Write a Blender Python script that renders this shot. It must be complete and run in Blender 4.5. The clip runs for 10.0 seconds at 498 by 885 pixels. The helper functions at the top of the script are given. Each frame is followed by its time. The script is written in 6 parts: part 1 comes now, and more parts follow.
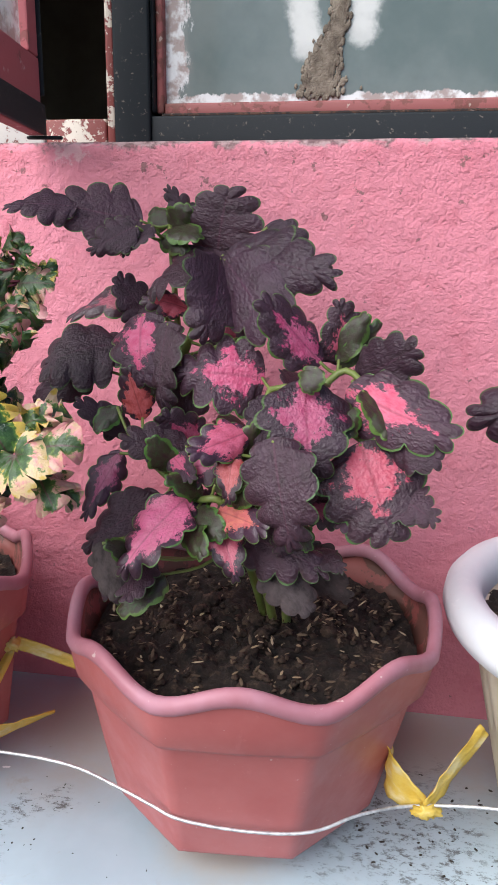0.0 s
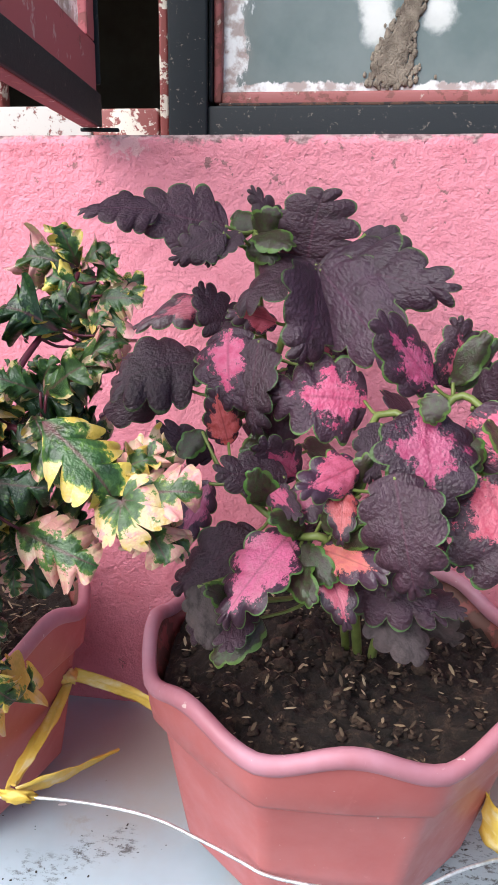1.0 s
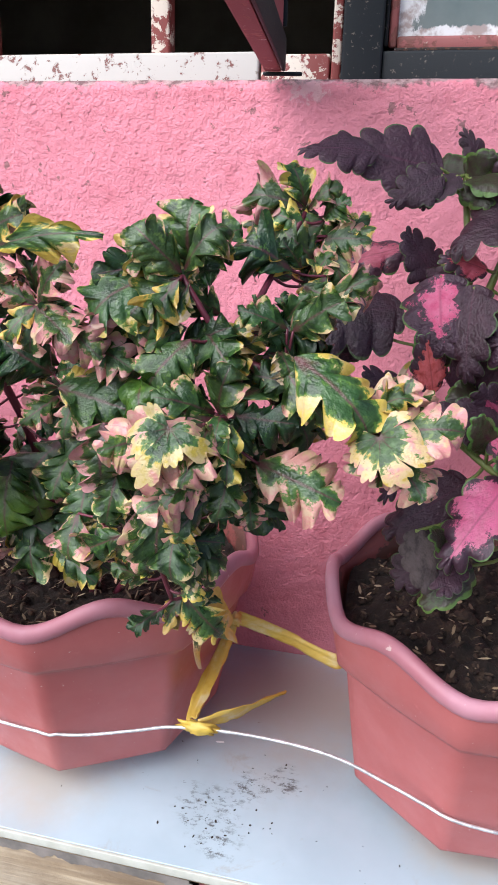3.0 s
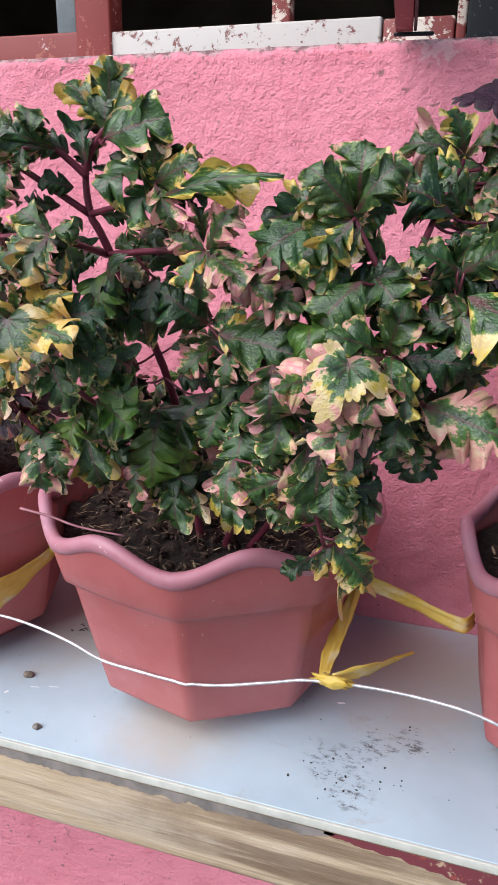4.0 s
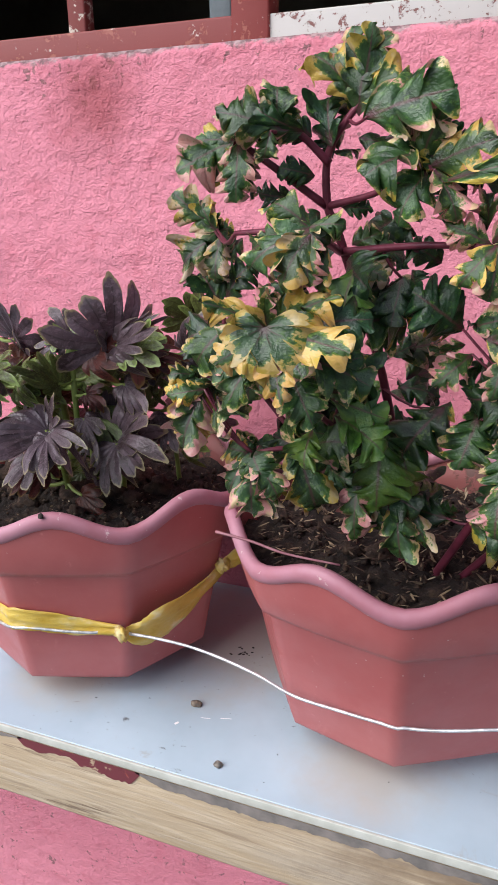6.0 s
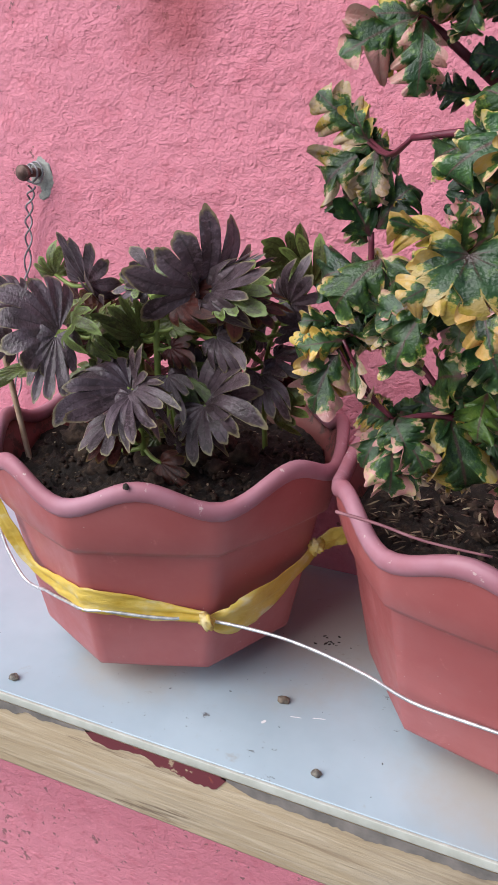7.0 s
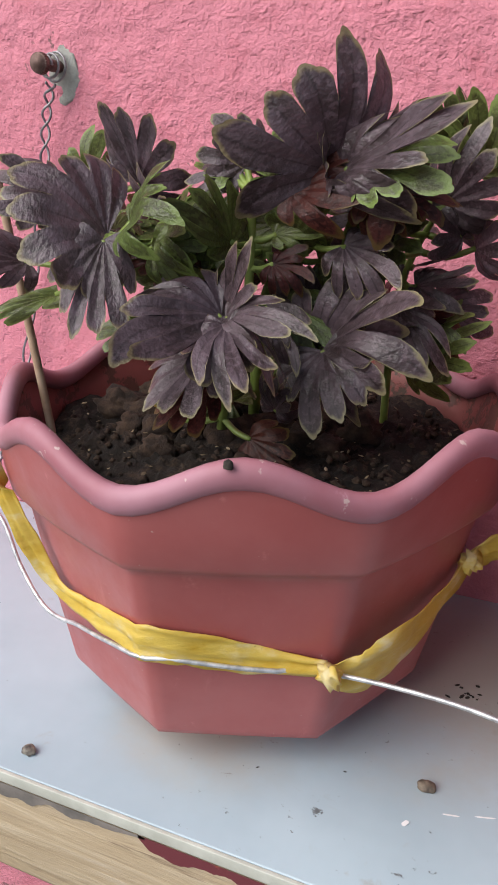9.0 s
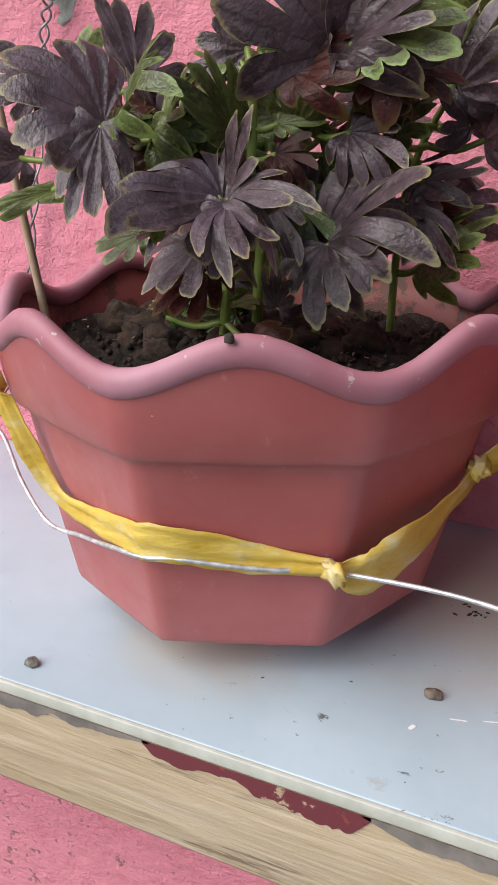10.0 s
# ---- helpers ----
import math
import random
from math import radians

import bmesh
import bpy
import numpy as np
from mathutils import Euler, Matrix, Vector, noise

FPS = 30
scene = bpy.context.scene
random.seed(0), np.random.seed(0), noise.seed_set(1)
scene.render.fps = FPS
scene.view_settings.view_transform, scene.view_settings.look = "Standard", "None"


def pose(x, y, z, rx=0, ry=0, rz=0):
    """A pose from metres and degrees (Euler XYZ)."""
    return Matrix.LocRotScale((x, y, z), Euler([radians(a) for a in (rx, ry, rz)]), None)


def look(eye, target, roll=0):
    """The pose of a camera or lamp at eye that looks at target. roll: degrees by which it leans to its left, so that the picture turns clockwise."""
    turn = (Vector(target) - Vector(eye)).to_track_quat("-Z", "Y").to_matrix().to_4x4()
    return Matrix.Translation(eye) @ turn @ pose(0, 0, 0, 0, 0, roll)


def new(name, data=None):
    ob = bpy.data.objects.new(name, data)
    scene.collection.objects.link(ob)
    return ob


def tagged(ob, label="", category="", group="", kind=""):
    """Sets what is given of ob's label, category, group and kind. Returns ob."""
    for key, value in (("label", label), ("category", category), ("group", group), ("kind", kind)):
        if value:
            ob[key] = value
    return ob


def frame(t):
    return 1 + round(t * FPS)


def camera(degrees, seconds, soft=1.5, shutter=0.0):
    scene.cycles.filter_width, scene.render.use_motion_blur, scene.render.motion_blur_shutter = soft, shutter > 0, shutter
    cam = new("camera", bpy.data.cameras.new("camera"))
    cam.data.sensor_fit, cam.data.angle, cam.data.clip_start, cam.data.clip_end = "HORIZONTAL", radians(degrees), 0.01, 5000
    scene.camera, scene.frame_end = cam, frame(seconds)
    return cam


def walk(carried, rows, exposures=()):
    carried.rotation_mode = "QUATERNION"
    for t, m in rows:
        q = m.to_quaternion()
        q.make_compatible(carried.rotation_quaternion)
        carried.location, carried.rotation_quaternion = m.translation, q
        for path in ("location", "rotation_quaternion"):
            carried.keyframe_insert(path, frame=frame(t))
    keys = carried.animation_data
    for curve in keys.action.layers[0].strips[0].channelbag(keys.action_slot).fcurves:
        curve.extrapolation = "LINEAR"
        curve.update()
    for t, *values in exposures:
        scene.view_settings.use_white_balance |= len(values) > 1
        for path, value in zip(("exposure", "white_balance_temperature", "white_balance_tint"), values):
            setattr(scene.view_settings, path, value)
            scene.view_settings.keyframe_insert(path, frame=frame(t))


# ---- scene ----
import collections

cam = camera(37.3, 10.0, soft=1.1, shutter=0.12)
PATH = [
    (0, (0.11, 0.088, 1.479), (-0.191, 2.002, 0.984), 0.7),
    (0.5, (0.052, 0.133, 1.489), (-0.23, 2.04, 0.956), 1.1),
    (1, (0.012, 0.137, 1.499), (-0.259, 2.045, 0.962), 0.9),
    (1.5, (-0.004, 0.128, 1.51), (-0.249, 2.043, 0.989), 1.0),
    (2, (-0.04, 0.124, 1.503), (-0.32, 2.031, 0.968), 1.3),
    (2.5, (-0.077, 0.119, 1.486), (-0.437, 2.0, 0.912), 1.8),
    (2.7, (-0.089, 0.116, 1.485), (-0.47, 1.986, 0.888), 1.8),
    (3.8, (-0.155, 0.079, 1.447), (-0.689, 1.896, 0.805), 0.9),
    (4, (-0.17, 0.072, 1.445), (-0.739, 1.88, 0.808), 0.6),
    (4.5, (-0.21, 0.067, 1.442), (-0.863, 1.844, 0.797), -0.6),
    (5, (-0.235, 0.069, 1.445), (-0.935, 1.839, 0.828), -0.9),
    (5.2, (-0.252, 0.068, 1.443), (-0.943, 1.839, 0.822), -0.2),
    (6.3, (-0.359, 0.111, 1.436), (-1.067, 1.856, 0.763), -1.2),
    (6.5, (-0.382, 0.124, 1.426), (-1.097, 1.857, 0.728), -1.0),
    (7, (-0.436, 0.149, 1.404), (-1.182, 1.857, 0.68), 0.1),
    (7.5, (-0.488, 0.195, 1.393), (-1.252, 1.884, 0.643), -0.7),
    (8, (-0.536, 0.252, 1.385), (-1.366, 1.906, 0.625), -1.8),
    (8.5, (-0.589, 0.28, 1.34), (-1.372, 1.963, 0.597), -0.2),
    (9, (-0.603, 0.297, 1.293), (-1.327, 2.026, 0.598), 0.6),
    (9.5, (-0.603, 0.3, 1.255), (-1.318, 2.011, 0.504), 0.6),
    (10, (-0.597, 0.29, 1.241), (-1.331, 1.996, 0.499), 0.1),
]
EXPOSURE = [(0, 0.74, 6500, 10), (0.5, 0.96, 6500, 10), (1.5, 1.06, 6450, 10), (2.0, 1.0, 6400, 10), (2.5, 0.96, 6350, 11), (4.0, 0.62, 6350, 13), (4.5, 0.54, 6350, 13),
            (6.5, 0.44, 6400, 12), (7.0, 0.31, 6400, 11), (7.5, 0.20, 6450, 10), (8.0, 0.20, 6500, 10), (8.5, 0.24, 6600, 10), (9.0, 0.31, 6750, 10), (10, 0.40, 6750, 10)]
walk(cam, [(t, look(eye, target, roll)) for t, eye, target, roll in PATH], EXPOSURE)

# ---- light ----
world = bpy.data.worlds.new("sky")
scene.world = world
world.use_nodes = True
wn = world.node_tree.nodes
sky = wn.new("ShaderNodeTexSky")
sky.sky_type = "NISHITA"
sky.sun_disc = False
sky.sun_elevation = radians(43)
sky.sun_rotation = radians(221)
world.node_tree.links.new(sky.outputs[0], wn["Background"].inputs[0])
wn["Background"].inputs[1].default_value = 0.085
sun = new("sun", bpy.data.lights.new("sun", "SUN"))
sun.data.energy = 3.2
sun.data.angle = radians(64)
sun.data.color = (1.0, 0.985, 0.975)
sun.matrix_world = look((-3.7, -3.5, 6.3), (0, 0.9, 1.0))

# ---- materials ----
GREY = lambda v: (v, v, v)


class Mat:
    """A node material with a few shorthands."""
    def __init__(self, name, rough=0.6, metal=0.0):
        self.m = bpy.data.materials.new(name)
        self.m.use_nodes = True
        self.t = self.m.node_tree
        self.n, self.l = self.t.nodes, self.t.links
        self.b = self.n["Principled BSDF"]
        self.b.inputs["Roughness"].default_value = rough
        self.b.inputs["Metallic"].default_value = metal

    def put(self, kind, **inputs):
        node = self.n.new(kind)
        for k, v in inputs.items():
            self.feed(node, k.replace("_", " "), v)
        return node

    def feed(self, node, key, v):
        if isinstance(v, bpy.types.NodeSocket):
            self.l.new(v, node.inputs[key])
        else:
            node.inputs[key].default_value = v

    def coords(self, which="Object", scale=(1, 1, 1)):
        if not hasattr(self, "tc"):
            self.tc = self.n.new("ShaderNodeTexCoord")
        mp = self.n.new("ShaderNodeMapping")
        mp.inputs["Scale"].default_value = scale
        self.l.new(self.tc.outputs[which], mp.inputs[0])
        return mp.outputs[0]

    def noise(self, scale, detail=4, rough=0.6, which="Object", stretch=(1, 1, 1), distort=0.0):
        nd = self.put("ShaderNodeTexNoise", Vector=self.coords(which, stretch), Scale=scale, Detail=detail, Roughness=rough, Distortion=distort)
        return nd.outputs["Fac"]

    def ramp(self, fac, stops, smooth=True):
        nd = self.n.new("ShaderNodeValToRGB")
        nd.color_ramp.interpolation = "EASE" if smooth else "LINEAR"
        els = nd.color_ramp.elements
        while len(els) < len(stops):
            els.new(0.5)
        for e, (p, c) in zip(els, stops):
            e.position = p
            e.color = (*c, 1) if len(c) == 3 else c
        self.feed(nd, 0, fac)
        return nd.outputs[0]

    def mix(self, fac, a, b, blend="MIX"):
        nd = self.n.new("ShaderNodeMix")
        nd.data_type = "RGBA"
        nd.blend_type = blend
        for i, v in ((0, fac), (6, a), (7, b)):
            if isinstance(v, tuple) and len(v) == 3:
                v = (*v, 1)
            self.feed(nd, i, v)
        return nd.outputs[2]

    def math(self, op, a, b=0.0):
        nd = self.n.new("ShaderNodeMath")
        nd.operation = op
        self.feed(nd, 0, a)
        self.feed(nd, 1, b)
        return nd.outputs[0]

    def base(self, c):
        self.feed(self.b, "Base Color", (*c, 1) if isinstance(c, tuple) else c)
        return self

    def bump(self, height, strength=0.5, distance=0.002):
        nd = self.put("ShaderNodeBump", Height=height, Strength=strength, Distance=distance)
        if self.b.inputs["Normal"].is_linked:
            self.l.new(self.b.inputs["Normal"].links[0].from_socket, nd.inputs["Normal"])
        self.l.new(nd.outputs[0], self.b.inputs["Normal"])
        return self

    def random(self):
        return self.n.new("ShaderNodeObjectInfo").outputs["Random"]


def simple(name, c1, c2, scale=20, rough=0.6, metal=0.0, bump=0.2, dist=0.001):
    m = Mat(name, rough, metal)
    n = m.noise(scale, 6)
    m.base(m.ramp(n, [(0.3, c1), (0.7, c2)]))
    m.bump(m.noise(scale * 8, 4), bump, dist)
    return m.m


def near(m, place, radius, soft=0.6, ragged=0.5, scale=24):
    """1 close to a place on the wall, with a ragged border."""
    p = m.put("ShaderNodeVectorMath", Vector=m.coords())
    p.operation = "DISTANCE"
    p.inputs[1].default_value = place
    d = m.math("DIVIDE", p.outputs["Value"], radius)
    d = m.math("ADD", d, m.math("MULTIPLY", m.math("SUBTRACT", m.noise(scale, 6, 0.7), 0.5), ragged * 2))
    return m.ramp(d, [(1 - soft, GREY(1)), (1.0, GREY(0))])


def wall_material():
    m = Mat("pink_stucco", 0.85)
    c = m.ramp(m.noise(1.8, 5), [(0.3, (0.68, 0.222, 0.286)), (0.7, (0.77, 0.276, 0.346))])
    c = m.mix(m.ramp(m.noise(26, 6, 0.7), [(0.36, (0.35,) * 3), (0.5, (0, 0, 0))]), c, (0.60, 0.15, 0.20))
    # small flaked spots down to the grey coat
    up = m.n.new("ShaderNodeSeparateXYZ")
    m.l.new(m.coords(), up.inputs[0])
    sp = m.math("ADD", m.noise(62, 5, 0.65), m.math("MULTIPLY", m.noise(5, 3), 0.30))
    band = m.math("MAXIMUM", m.math("SUBTRACT", m.math("MULTIPLY", up.outputs[2], 0.5), 0.735), 0.0)
    low = m.math("MINIMUM", m.math("MAXIMUM", m.math("MULTIPLY", m.math("SUBTRACT", 0.80, up.outputs[2]), 0.35), 0.0), 0.045)
    sp = m.math("ADD", m.math("ADD", sp, band), low)
    c = m.mix(m.ramp(sp, [(0.835, (0, 0, 0)), (0.865, (0.85,) * 3)]), c, (0.26, 0.13, 0.13))
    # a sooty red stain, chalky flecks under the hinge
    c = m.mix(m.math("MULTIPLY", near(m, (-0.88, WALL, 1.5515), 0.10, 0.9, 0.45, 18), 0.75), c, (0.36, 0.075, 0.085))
    c = m.mix(m.math("MULTIPLY", near(m, (-0.243, WALL, 1.604), 0.026, 0.4, 1.5, 110), 0.7), c, (0.80, 0.50, 0.53))
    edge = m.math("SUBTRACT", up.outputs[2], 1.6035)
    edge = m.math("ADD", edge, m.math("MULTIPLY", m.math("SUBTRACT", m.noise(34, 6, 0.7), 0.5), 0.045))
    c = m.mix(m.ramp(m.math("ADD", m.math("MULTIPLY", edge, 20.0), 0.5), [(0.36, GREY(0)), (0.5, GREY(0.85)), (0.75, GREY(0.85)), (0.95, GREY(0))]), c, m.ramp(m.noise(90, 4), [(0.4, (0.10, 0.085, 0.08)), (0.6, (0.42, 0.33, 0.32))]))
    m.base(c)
    m.bump(m.noise(330, 5, 0.65), 0.6, 0.0022)
    m.bump(m.noise(150, 5, 0.6), 0.85, 0.0040)
    m.bump(m.noise(64, 4, 0.55), 0.3, 0.005)
    # rougher trowel work towards the bolt
    west = m.ramp(m.math("ADD", m.math("MULTIPLY", up.outputs[0], -1.0), m.math("MULTIPLY", m.noise(4.5, 4, 0.6), 0.5)), [(0.75, GREY(0.12)), (0.98, GREY(1))])
    m.bump(m.math("MULTIPLY", m.noise(34, 3, 0.5, stretch=(0.8, 1, 1.2)), west), 0.5, 0.008)
    ridges = m.ramp(m.noise(17, 5, 0.62, stretch=(0.7, 1, 1.4), distort=0.3), [(0.55, GREY(0)), (0.59, GREY(1)), (0.66, GREY(0.3))])
    m.bump(m.math("MULTIPLY", ridges, west), 0.28, 0.0035)
    pits = m.ramp(m.noise(120, 2, 0.5), [(0.28, GREY(0)), (0.36, GREY(1))])
    m.bump(pits, 0.5, 0.002)
    return m.m


def plastic_material(name, c, fade, chalky=False):
    m = Mat(name, 0.36)
    n = m.noise(9, 5)
    col = m.ramp(n, [(0.3, c), (0.75, fade)])
    dust = m.ramp(m.noise(60, 6, 0.7), [(0.62, (0, 0, 0)), (0.8, (0.5,) * 3)])
    col = m.mix(dust, col, tuple(min(1, x * 1.25 + 0.08) for x in fade))
    # scuffs, chalky bloom and thin vertical water marks
    scuff = m.ramp(m.noise(11, 7, 0.75, stretch=(1, 1, 0.45), distort=0.6), [(0.60, GREY(0)), (0.72, GREY(0.35 if not chalky else 0.7))])
    col = m.mix(scuff, col, tuple(min(1, x * 1.15 + 0.07) for x in fade))
    specks = m.ramp(m.noise(210 if not chalky else 120, 3, 0.5), [(0.735 if not chalky else 0.69, GREY(0)), (0.77 if not chalky else 0.73, GREY(0.7))])
    col = m.mix(specks, col, (0.62, 0.5, 0.46))
    m.base(col)
    m.feed(m.b, "Roughness", m.ramp(m.noise(25, 5), [(0.3, (0.34 if not chalky else 0.46,) * 3), (0.7, (0.54 if not chalky else 0.66,) * 3)]))
    m.bump(m.noise(140, 4), 0.06, 0.001)
    return m.m


def peeling_material(name, top, under, wear, amount=0.5, scale=22, rough=0.55):
    m = Mat(name, rough)
    n = m.noise(scale, 7, 0.7, distort=0.3)
    m2 = m.noise(scale * 4, 5, 0.7)
    f = m.math("ADD", m.math("MULTIPLY", n, 0.75), m.math("MULTIPLY", m2, 0.25))
    mask = m.ramp(f, [(amount - 0.015, (0, 0, 0)), (amount + 0.015, (1, 1, 1))])
    c = m.mix(mask, under, top)
    mask2 = m.ramp(m.noise(scale * 1.7, 6, 0.7), [(0.62, (0, 0, 0)), (0.66, (1, 1, 1))])
    c = m.mix(mask2, c, wear)
    m.base(c)
    m.bump(mask, 0.4, 0.0012)
    m.bump(m2, 0.3, 0.001)
    return m.m


WALL = 0.963
M_WALL = wall_material()
M_POT = plastic_material("terracotta_plastic", (0.405, 0.100, 0.098), (0.48, 0.145, 0.142))
M_RIM = plastic_material("faded_terracotta_plastic", (0.37, 0.130, 0.16), (0.48, 0.24, 0.30), True)
# Inside plastic: soil stains, and the pot's inner shade put into the colour.
M_POTIN = peeling_material("soiled_shaded_plastic", (0.25, 0.070, 0.060), (0.12, 0.050, 0.036), (0.08, 0.045, 0.03), 0.5, 16, 0.6)
M_WHITEPOT = plastic_material("white_plastic", (0.66, 0.70, 0.74), (0.76, 0.79, 0.82))
M_CREAMPOT = plastic_material("cream_plastic", (0.62, 0.54, 0.40), (0.72, 0.65, 0.52))
M_BLACK = peeling_material("black_steel_paint", (0.015, 0.019, 0.023), (0.045, 0.050, 0.054), (0.13, 0.115, 0.10), 0.36, 85)
M_BLACK.node_tree.nodes["Principled BSDF"].inputs["Specular IOR Level"].default_value = 0.22
M_RED = peeling_material("red_steel_paint", (0.22, 0.035, 0.03), (0.33, 0.10, 0.07), (0.62, 0.55, 0.48), 0.42, 30)
M_WHITERED = peeling_material("white_peeling_paint", (0.47, 0.46, 0.43), (0.17, 0.06, 0.05), (0.24, 0.20, 0.17), 0.42, 46)
M_REDFLAKE = peeling_material("flaking_red_paint", (0.20, 0.04, 0.035), (0.60, 0.54, 0.46), (0.10, 0.05, 0.04), 0.47, 34)
M_RUSTLINE = peeling_material("rusty_joint", (0.10, 0.045, 0.03), (0.03, 0.02, 0.018), (0.40, 0.28, 0.24), 0.5, 120, 0.8)
M_GREYPOST = simple("grey_paint", (0.10, 0.13, 0.14), (0.16, 0.19, 0.2), 30)
M_PINKRED = peeling_material("dusty_red_paint", (0.30, 0.088, 0.085), (0.19, 0.06, 0.05), (0.46, 0.36, 0.31), 0.45, 30)
M_SASHRED = peeling_material("sash_red_paint", (0.40, 0.095, 0.11), (0.26, 0.07, 0.07), (0.5, 0.36, 0.34), 0.40, 18)
# Room walls are coloured dark to stand in for the unlit interior.
M_ROOM = simple("unlit_room_tone", (0.10, 0.085, 0.07), (0.16, 0.14, 0.12), 4, 0.9)
# Ground out of view, added for bounce light and kept dark to limit it.
M_GROUND = simple("unseen_ground", (0.09, 0.085, 0.075), (0.15, 0.14, 0.125), 3, 0.9, 0, 0.5, 0.01)


def part(name, bm, material, parent=None, label="", smooth=True):
    me = bpy.data.meshes.new(name)
    bm.to_mesh(me)
    bm.free()
    if smooth:
        for p in me.polygons:
            p.use_smooth = True
    if material:
        me.materials.append(material)
    ob = new(name, me)
    if parent:
        under(ob, parent)
    if label:
        ob["label"] = label
    return ob


def stand(ob):
    """Where an object stands, through its parents."""
    m = ob.matrix_basis.copy()
    return stand(ob.parent) @ ob.matrix_parent_inverse @ m if ob.parent else m


def under(ob, parent):
    """Makes ob a part of parent, staying where it is."""
    ob.parent = parent
    ob.matrix_parent_inverse = stand(parent).inverted()
    return ob


def empty(name, at=(0, 0, 0)):
    ob = new(name)
    ob.empty_display_size = 0.05
    ob.location = at
    return ob


def box(bm, lo, hi, bevel=0.0, seg=2):
    c = [(a + b) / 2 for a, b in zip(lo, hi)]
    d = [b - a for a, b in zip(lo, hi)]
    r = bmesh.ops.create_cube(bm, size=1, matrix=Matrix.LocRotScale(c, None, d))
    if bevel:
        es = list({e for v in r["verts"] for e in v.link_edges})
        bmesh.ops.bevel(bm, geom=es, offset=bevel, segments=seg, affect="EDGES", profile=0.6)
    return bm


def boxed(lo, hi, bevel=0.0, seg=2):
    return box(bmesh.new(), lo, hi, bevel, seg)


def rings_mesh(rings, closed_ends=(False, False), close_loop=False):
    """A skin over rings of equal length."""
    bm = bmesh.new()
    vs = [[bm.verts.new(p) for p in ring] for ring in rings]
    n = len(rings[0])
    pairs = list(zip(vs, vs[1:]))
    if close_loop:
        pairs.append((vs[-1], vs[0]))
    for a, b in pairs:
        for i in range(n):
            j = (i + 1) % n
            bm.faces.new((a[i], a[j], b[j], b[i]))
    if closed_ends[0]:
        bm.faces.new(list(reversed(vs[0])))
    if closed_ends[1]:
        bm.faces.new(vs[-1])
    bmesh.ops.recalc_face_normals(bm, faces=bm.faces)
    return bm


def tube(points, radius, sides=8, taper=None, loops=1):
    """A round tube through points, smoothed, in a bmesh."""
    pts = [Vector(p) for p in points]
    if loops > 1 and len(pts) > 2:
        out = []
        for i in range(len(pts) - 1):
            p0, p1, p2, p3 = pts[max(i - 1, 0)], pts[i], pts[i + 1], pts[min(i + 2, len(pts) - 1)]
            for k in range(loops):
                t = k / loops
                out.append(0.5 * ((2 * p1) + (p2 - p0) * t + (2 * p0 - 5 * p1 + 4 * p2 - p3) * t * t + (3 * p1 - p0 - 3 * p2 + p3) * t ** 3))
        out.append(pts[-1])
        pts = out
    rings = []
    side = None
    for i, p in enumerate(pts):
        d = (pts[min(i + 1, len(pts) - 1)] - pts[max(i - 1, 0)]).normalized()
        if side is None:
            side = d.orthogonal().normalized()
        side = (side - d * side.dot(d)).normalized()
        up = d.cross(side)
        f = i / (len(pts) - 1)
        r = radius * (1 if taper is None else 1 + (taper - 1) * f)
        rings.append([p + r * (math.cos(a) * side + math.sin(a) * up) for a in (2 * math.pi * k / sides for k in range(sides))])
    return rings_mesh(rings, (True, True))


# ---- wall, ground, room ----
WALL, LEDGE, FRONT, GROUND = 0.963, 0.9, 0.60, -0.4
SILL = lambda x: 1.6035


def wall_sheet(name, x0, x1, z0, ztop, step, label):
    """The front skin of the wall, with the hand-trowelled unevenness, and its body behind."""
    bm = bmesh.new()
    nx, nz = max(2, int((x1 - x0) / step)), max(2, int((ztop(x0) - z0) / step))
    grid = []
    for j in range(nz + 1):
        row = []
        for i in range(nx + 1):
            x = x0 + (x1 - x0) * i / nx
            z = z0 + (ztop(x) - z0) * j / nz
            d = 0.0012 * noise.noise((x * 9, 0, z * 12)) + 0.0010 * noise.noise((x * 36, 3, z * 48)) + 0.0009 * noise.noise((x * 80, 5, z * 92)) + 0.004 * noise.noise((x * 1.7, 7, z * 1.7))
            if j == nz:
                d -= 0.006 + 0.004 * noise.noise((x * 20, 2, 0))
            row.append(bm.verts.new((x, WALL - d, z)))
        grid.append(row)
    for j in range(nz):
        for i in range(nx):
            bm.faces.new((grid[j][i], grid[j][i + 1], grid[j + 1][i + 1], grid[j + 1][i]))
    # body
    rim = [grid[0][i] for i in range(nx + 1)] + [grid[j][nx] for j in range(1, nz + 1)] + [grid[nz][i] for i in range(nx - 1, -1, -1)] + [grid[j][0] for j in range(nz - 1, 0, -1)]
    back = [bm.verts.new((v.co.x, WALL + 0.16, v.co.z)) for v in rim]
    for k in range(len(rim)):
        j = (k + 1) % len(rim)
        bm.faces.new((rim[j], rim[k], back[k], back[j]))
    return tagged(part(name, bm, M_WALL), label, "wall", kind="structure")


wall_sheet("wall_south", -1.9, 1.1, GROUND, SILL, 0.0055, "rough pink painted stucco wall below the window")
for nm, lo, hi in (("wall_west", (-4.5, WALL, GROUND), (-1.902, WALL + 0.16, 3.0)), ("wall_east", (1.102, WALL, GROUND), (3.5, WALL + 0.16, 3.0)), ("wall_upper", (-1.9, WALL, 2.75), (1.1, WALL + 0.16, 3.0))):
    tagged(part(nm, boxed(lo, hi), M_WALL, smooth=False), "rough pink painted stucco wall", "wall", kind="structure")
bm = bmesh.new()
